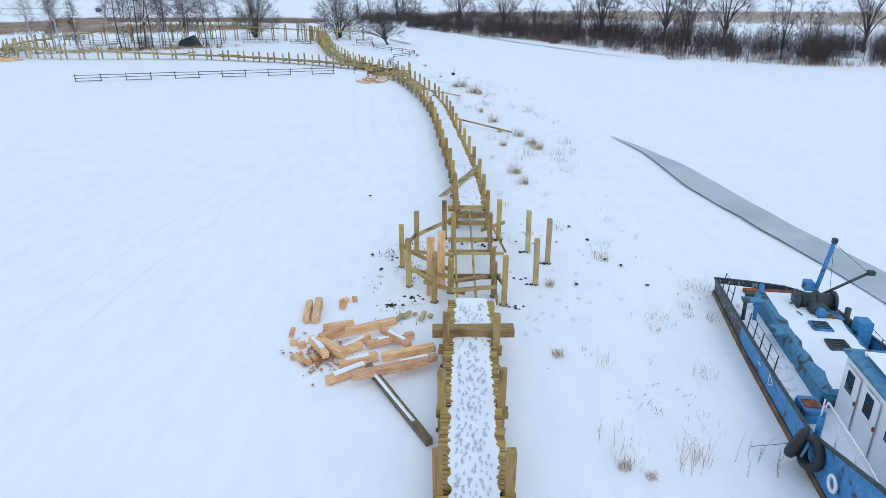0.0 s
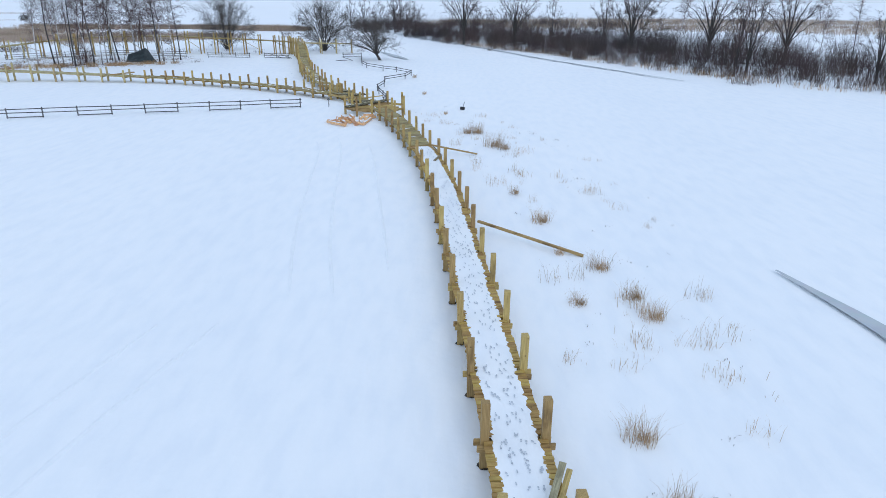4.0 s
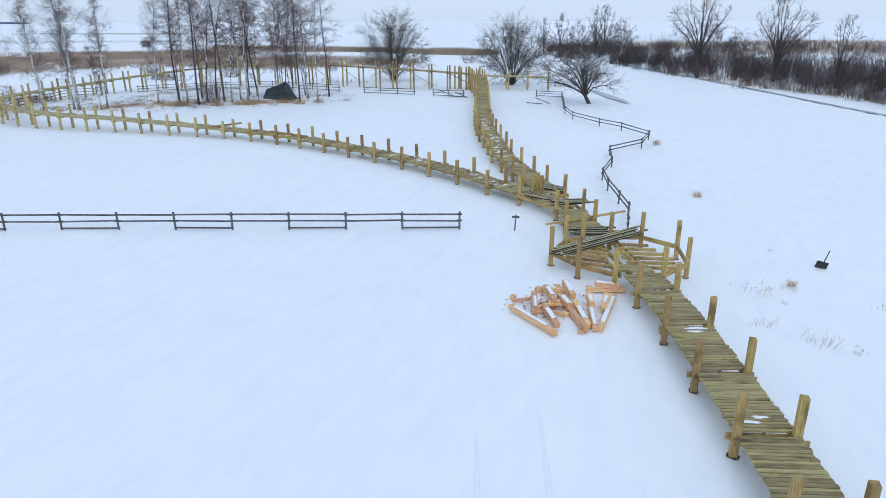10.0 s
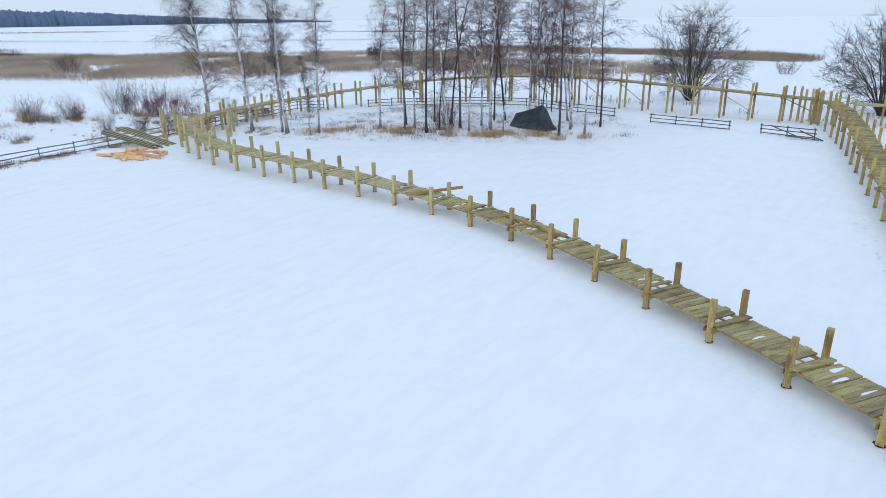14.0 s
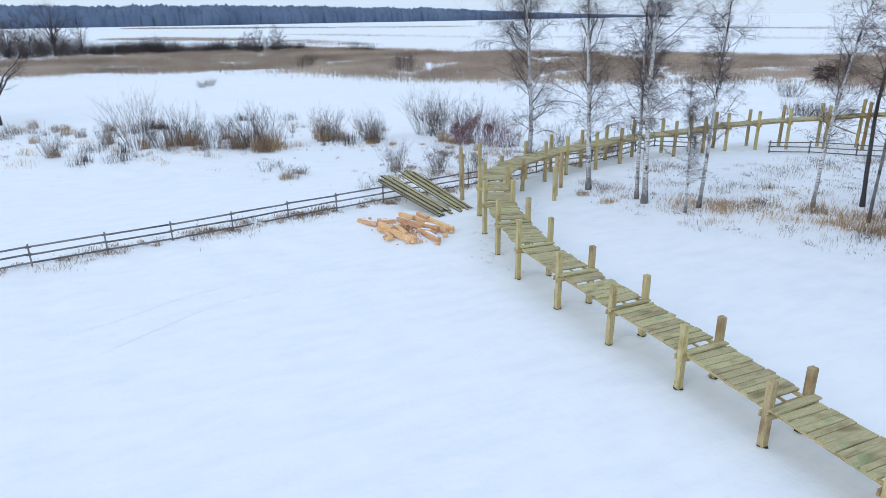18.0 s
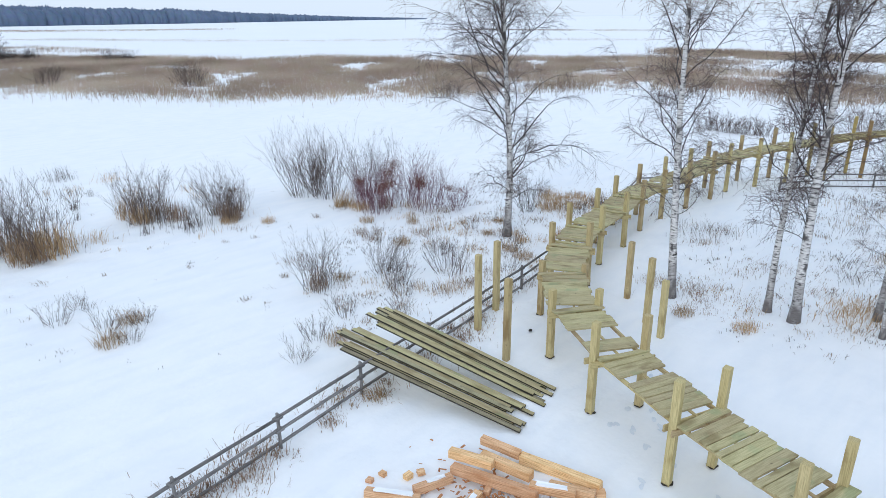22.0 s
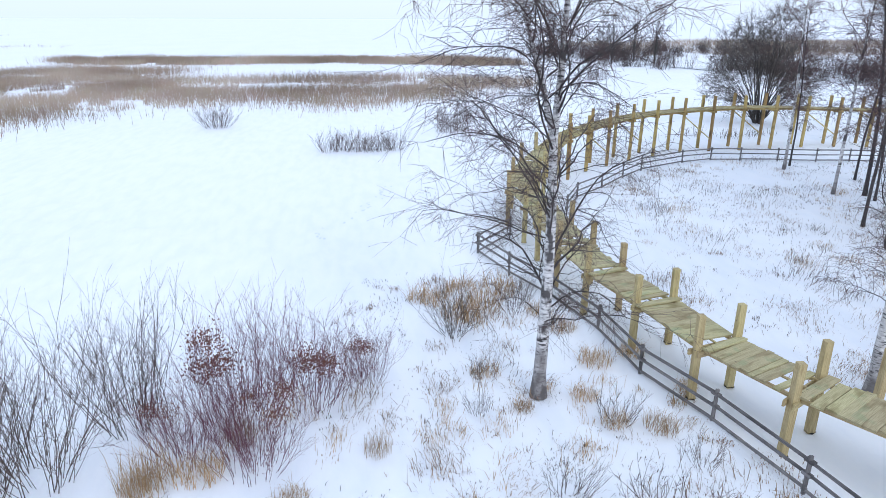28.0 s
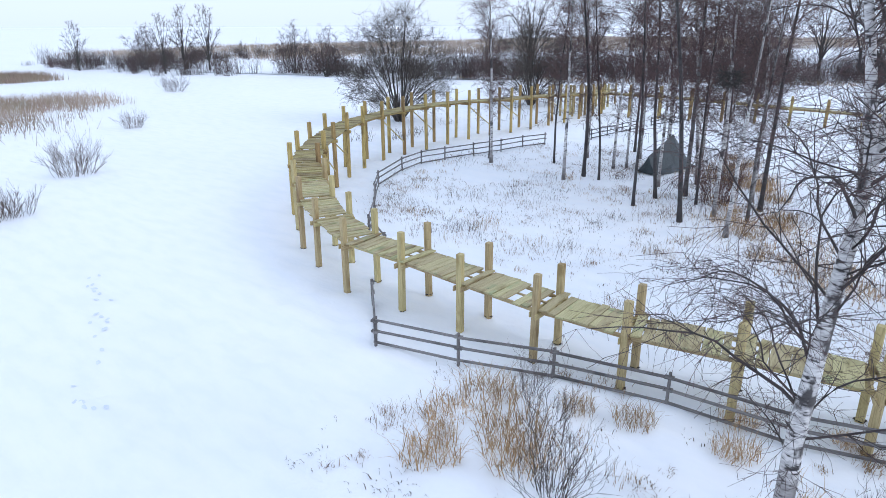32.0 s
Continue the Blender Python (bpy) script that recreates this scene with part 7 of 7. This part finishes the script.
    rod("stay", STEEL, (1.37, 2.3, 2.4), (2.1, 2.2, 0.9), 0.006)
    box("crane_box", BLUE, 1.35, 1.6, 1.75, 1.98, 1.25, 1.5, "blue gear box on the mast")
    # aft frame, bollards, stove pipe
    rod("bollard", BLUE, (1.5, 0.75, 0.62), (1.5, 0.75, 1.32), 0.07, "blue bollard")
    for y in (0.15, 0.42):
        rod("frame_leg", STEEL if y < 0.3 else BLUE, (2.35, y, 0.62), (2.3, y, 1.25), 0.05)
    box("frame_head", TEAL, 2.2, 2.45, 0.05, 0.55, 1.2, 1.28, "blue steel frame head")
    box("aft_beam", RUST, 0.55, 0.75, 0.6, 1.9, 0.64, 0.8, "rusty transverse beam")
    box("aft_sill", STEEL, 0.95, 1.05, 0.55, 2.2, 0.64, 0.84)
    box("blue_locker", BLUE, 3.1, 3.45, 2.3, 2.62, 0.62, 1.35, "blue upright locker")
    rod("stove_pipe", STEEL, (2.8, 2.3, 0.62), (2.8, 2.3, 1.4), 0.07)
    # rails
    tops = []
    for k, x in enumerate((0.5, 0.95, 1.4, 2.9, 3.4, 3.9, 4.4, 4.9)):
        rod("stanchion", STEEL, (x, 0.1, 0.62), (x + 0.05, 0.12, 1.18), 0.014)
        tops.append((x + 0.05, 0.12, 1.18))
    for a, b in zip(tops, tops[1:]):
        if b[0] - a[0] < 1:
            rod("wire", STEEL, a, b, 0.006)
            rod("wire", STEEL, (a[0], a[1], 0.92), (b[0], b[1], 0.92), 0.006)
    tops = []
    for x in (3.0, 3.9, 4.8, 5.7):
        rod("stanchion", STEEL, (x, 2.62, 0.62), (x, 2.62, 1.2), 0.014)
        tops.append((x, 2.62, 1.2))
    for a, b in zip(tops, tops[1:]):
        rod("wire", STEEL, a, b, 0.006)
    # wheelhouse
    house = box("wheelhouse", WHITE, 6.1, 9.4, 0.85, 2.5, 0.62, 2.0, "white wheelhouse with rust-streaked doors", 0.05)
    put("roof", beam_mesh("roof", TEAL, 3.4, 1.8, 0.07, 0.02, 0.006, 2), pose(0, 0, 0.73), "flaking blue roof", house)
    put("roof_snow", beam_mesh("roof_snow", SNOW, 3.0, 1.45, 0.07, 0.02, 0.05, 5), pose(0.1, 0.1, 0.8), "", house)
    for k, x in enumerate((-1.2, -0.45, 0.35)):
        d = put("door", beam_mesh("door", WHITE, 0.62, 0.03, 1.22, 0.012, 0.002, k), pose(x, -0.865, -0.05), "white steel door with a rounded window", house)
        put("door_window", beam_mesh("door_window", WINDOW, 0.27, 0.02, 0.4, 0.008, 0, k), pose(0, -0.018, 0.36), "", d)
        put("hinge", beam_mesh("hinge", RUST, 0.04, 0.03, 0.08, 0.005, 0, k), pose(0.31, -0.018, 0.1), "", d)
    box("paint_locker", BLUE, 6.1, 6.65, 0.12, 0.5, 0.62, 0.98, "blue locker with flaked red paint")
    box("red_patch", RUST, 6.24, 6.52, 0.15, 0.44, 0.975, 0.986)
    rail = [(6.9, 0.3, 1.2), (7.1, 0.25, 1.5), (8.6, 0.22, 1.5), (9.4, 0.22, 1.4)]
    for a, b in zip(rail, rail[1:]):
        rod("hand_rail", WHITE, a, b, 0.02, "white tubular hand rail")
    for x in (7.0, 7.7, 8.4):
        rod("rail_post", WHITE, (x, 0.23, 0.65), (x, 0.23, 1.5), 0.016)
    put("side_snow", beam_mesh("side_snow", SNOW, 3.0, 0.62, 0.14, 0.05, 0.04, 9), pose(8.5, 0.42, 0.76))
    rod("bollard", BLUE, (7.3, 0.1, 0.8), (7.3, 0.1, 1.3), 0.06, "blue bollard")
    # tyre fenders and rope
    for k, (x, y, z, rx, rz) in enumerate(((7.75, -0.14, 0.85, 75, 10), (7.4, -0.24, 0.8, 70, -35))):
        vs, fs = [], []
        for i in range(20):
            a = i * math.pi / 10
            for j in range(8):
                b = j * math.pi / 4
                q = 0.24 + 0.085 * math.cos(b)
                vs.append((q * math.cos(a), q * math.sin(a), 0.1 * math.sin(b)))
        for i in range(20):
            for j in range(8):
                fs.append((i * 8 + j, ((i + 1) % 20) * 8 + j, ((i + 1) % 20) * 8 + (j + 1) % 8, i * 8 + (j + 1) % 8))
        put("tyre_fender", mesh_of("tyre_fender", vs, fs, BLACK, True), pose(x, y, z, rx, 0, rz), "worn black tyre fender")
    for k in range(7):
        rod("rope", TEAL, (7.4 + 0.05 * k, -0.06 - 0.02 * k, 1.12 - 0.02 * k), (7.55 + 0.05 * k, -0.16 - 0.03 * k, 0.84), 0.02, "frayed green rope")
    rod("mooring_line", GREYWOOD, (7.3, -0.3, 0.7), (7.0, -0.85, 0.32), 0.006)
    # life ring and painted mark
    vs, fs = [], []
    for i in range(16):
        a = i * math.pi / 8
        for j in range(6):
            b = j * math.pi / 3
            q = 0.13 + 0.035 * math.cos(b)
            vs.append((q * math.cos(a), 0.03 * math.sin(b), q * math.sin(a)))
    for i in range(16):
        for j in range(6):
            fs.append((i * 6 + j, ((i + 1) % 16) * 6 + j, ((i + 1) % 16) * 6 + (j + 1) % 6, i * 6 + (j + 1) % 6))
    put("life_ring", mesh_of("life_ring", vs, fs, WHITE, True), pose(8.5, -0.08, 0.85), "white ring on the hull")
    for a, b in (((5.2, 0.62), (5.45, 0.75)), ((5.45, 0.75), (5.2, 0.88)), ((5.2, 0.88), (5.2, 0.62))):
        rod("painted_mark", WHITE, (a[0], -0.075, a[1]), (b[0], -0.075, b[1]), 0.008)


barge()

# one unit of the plan above is 1.2 m: bring everything to full size (the camera's rows already are)
for ob in list(scene.objects):
    if ob.parent is None and ob.type in {"MESH", "EMPTY"}:
        ob.matrix_world = Matrix.Scale(1.2, 4) @ ob.matrix_world
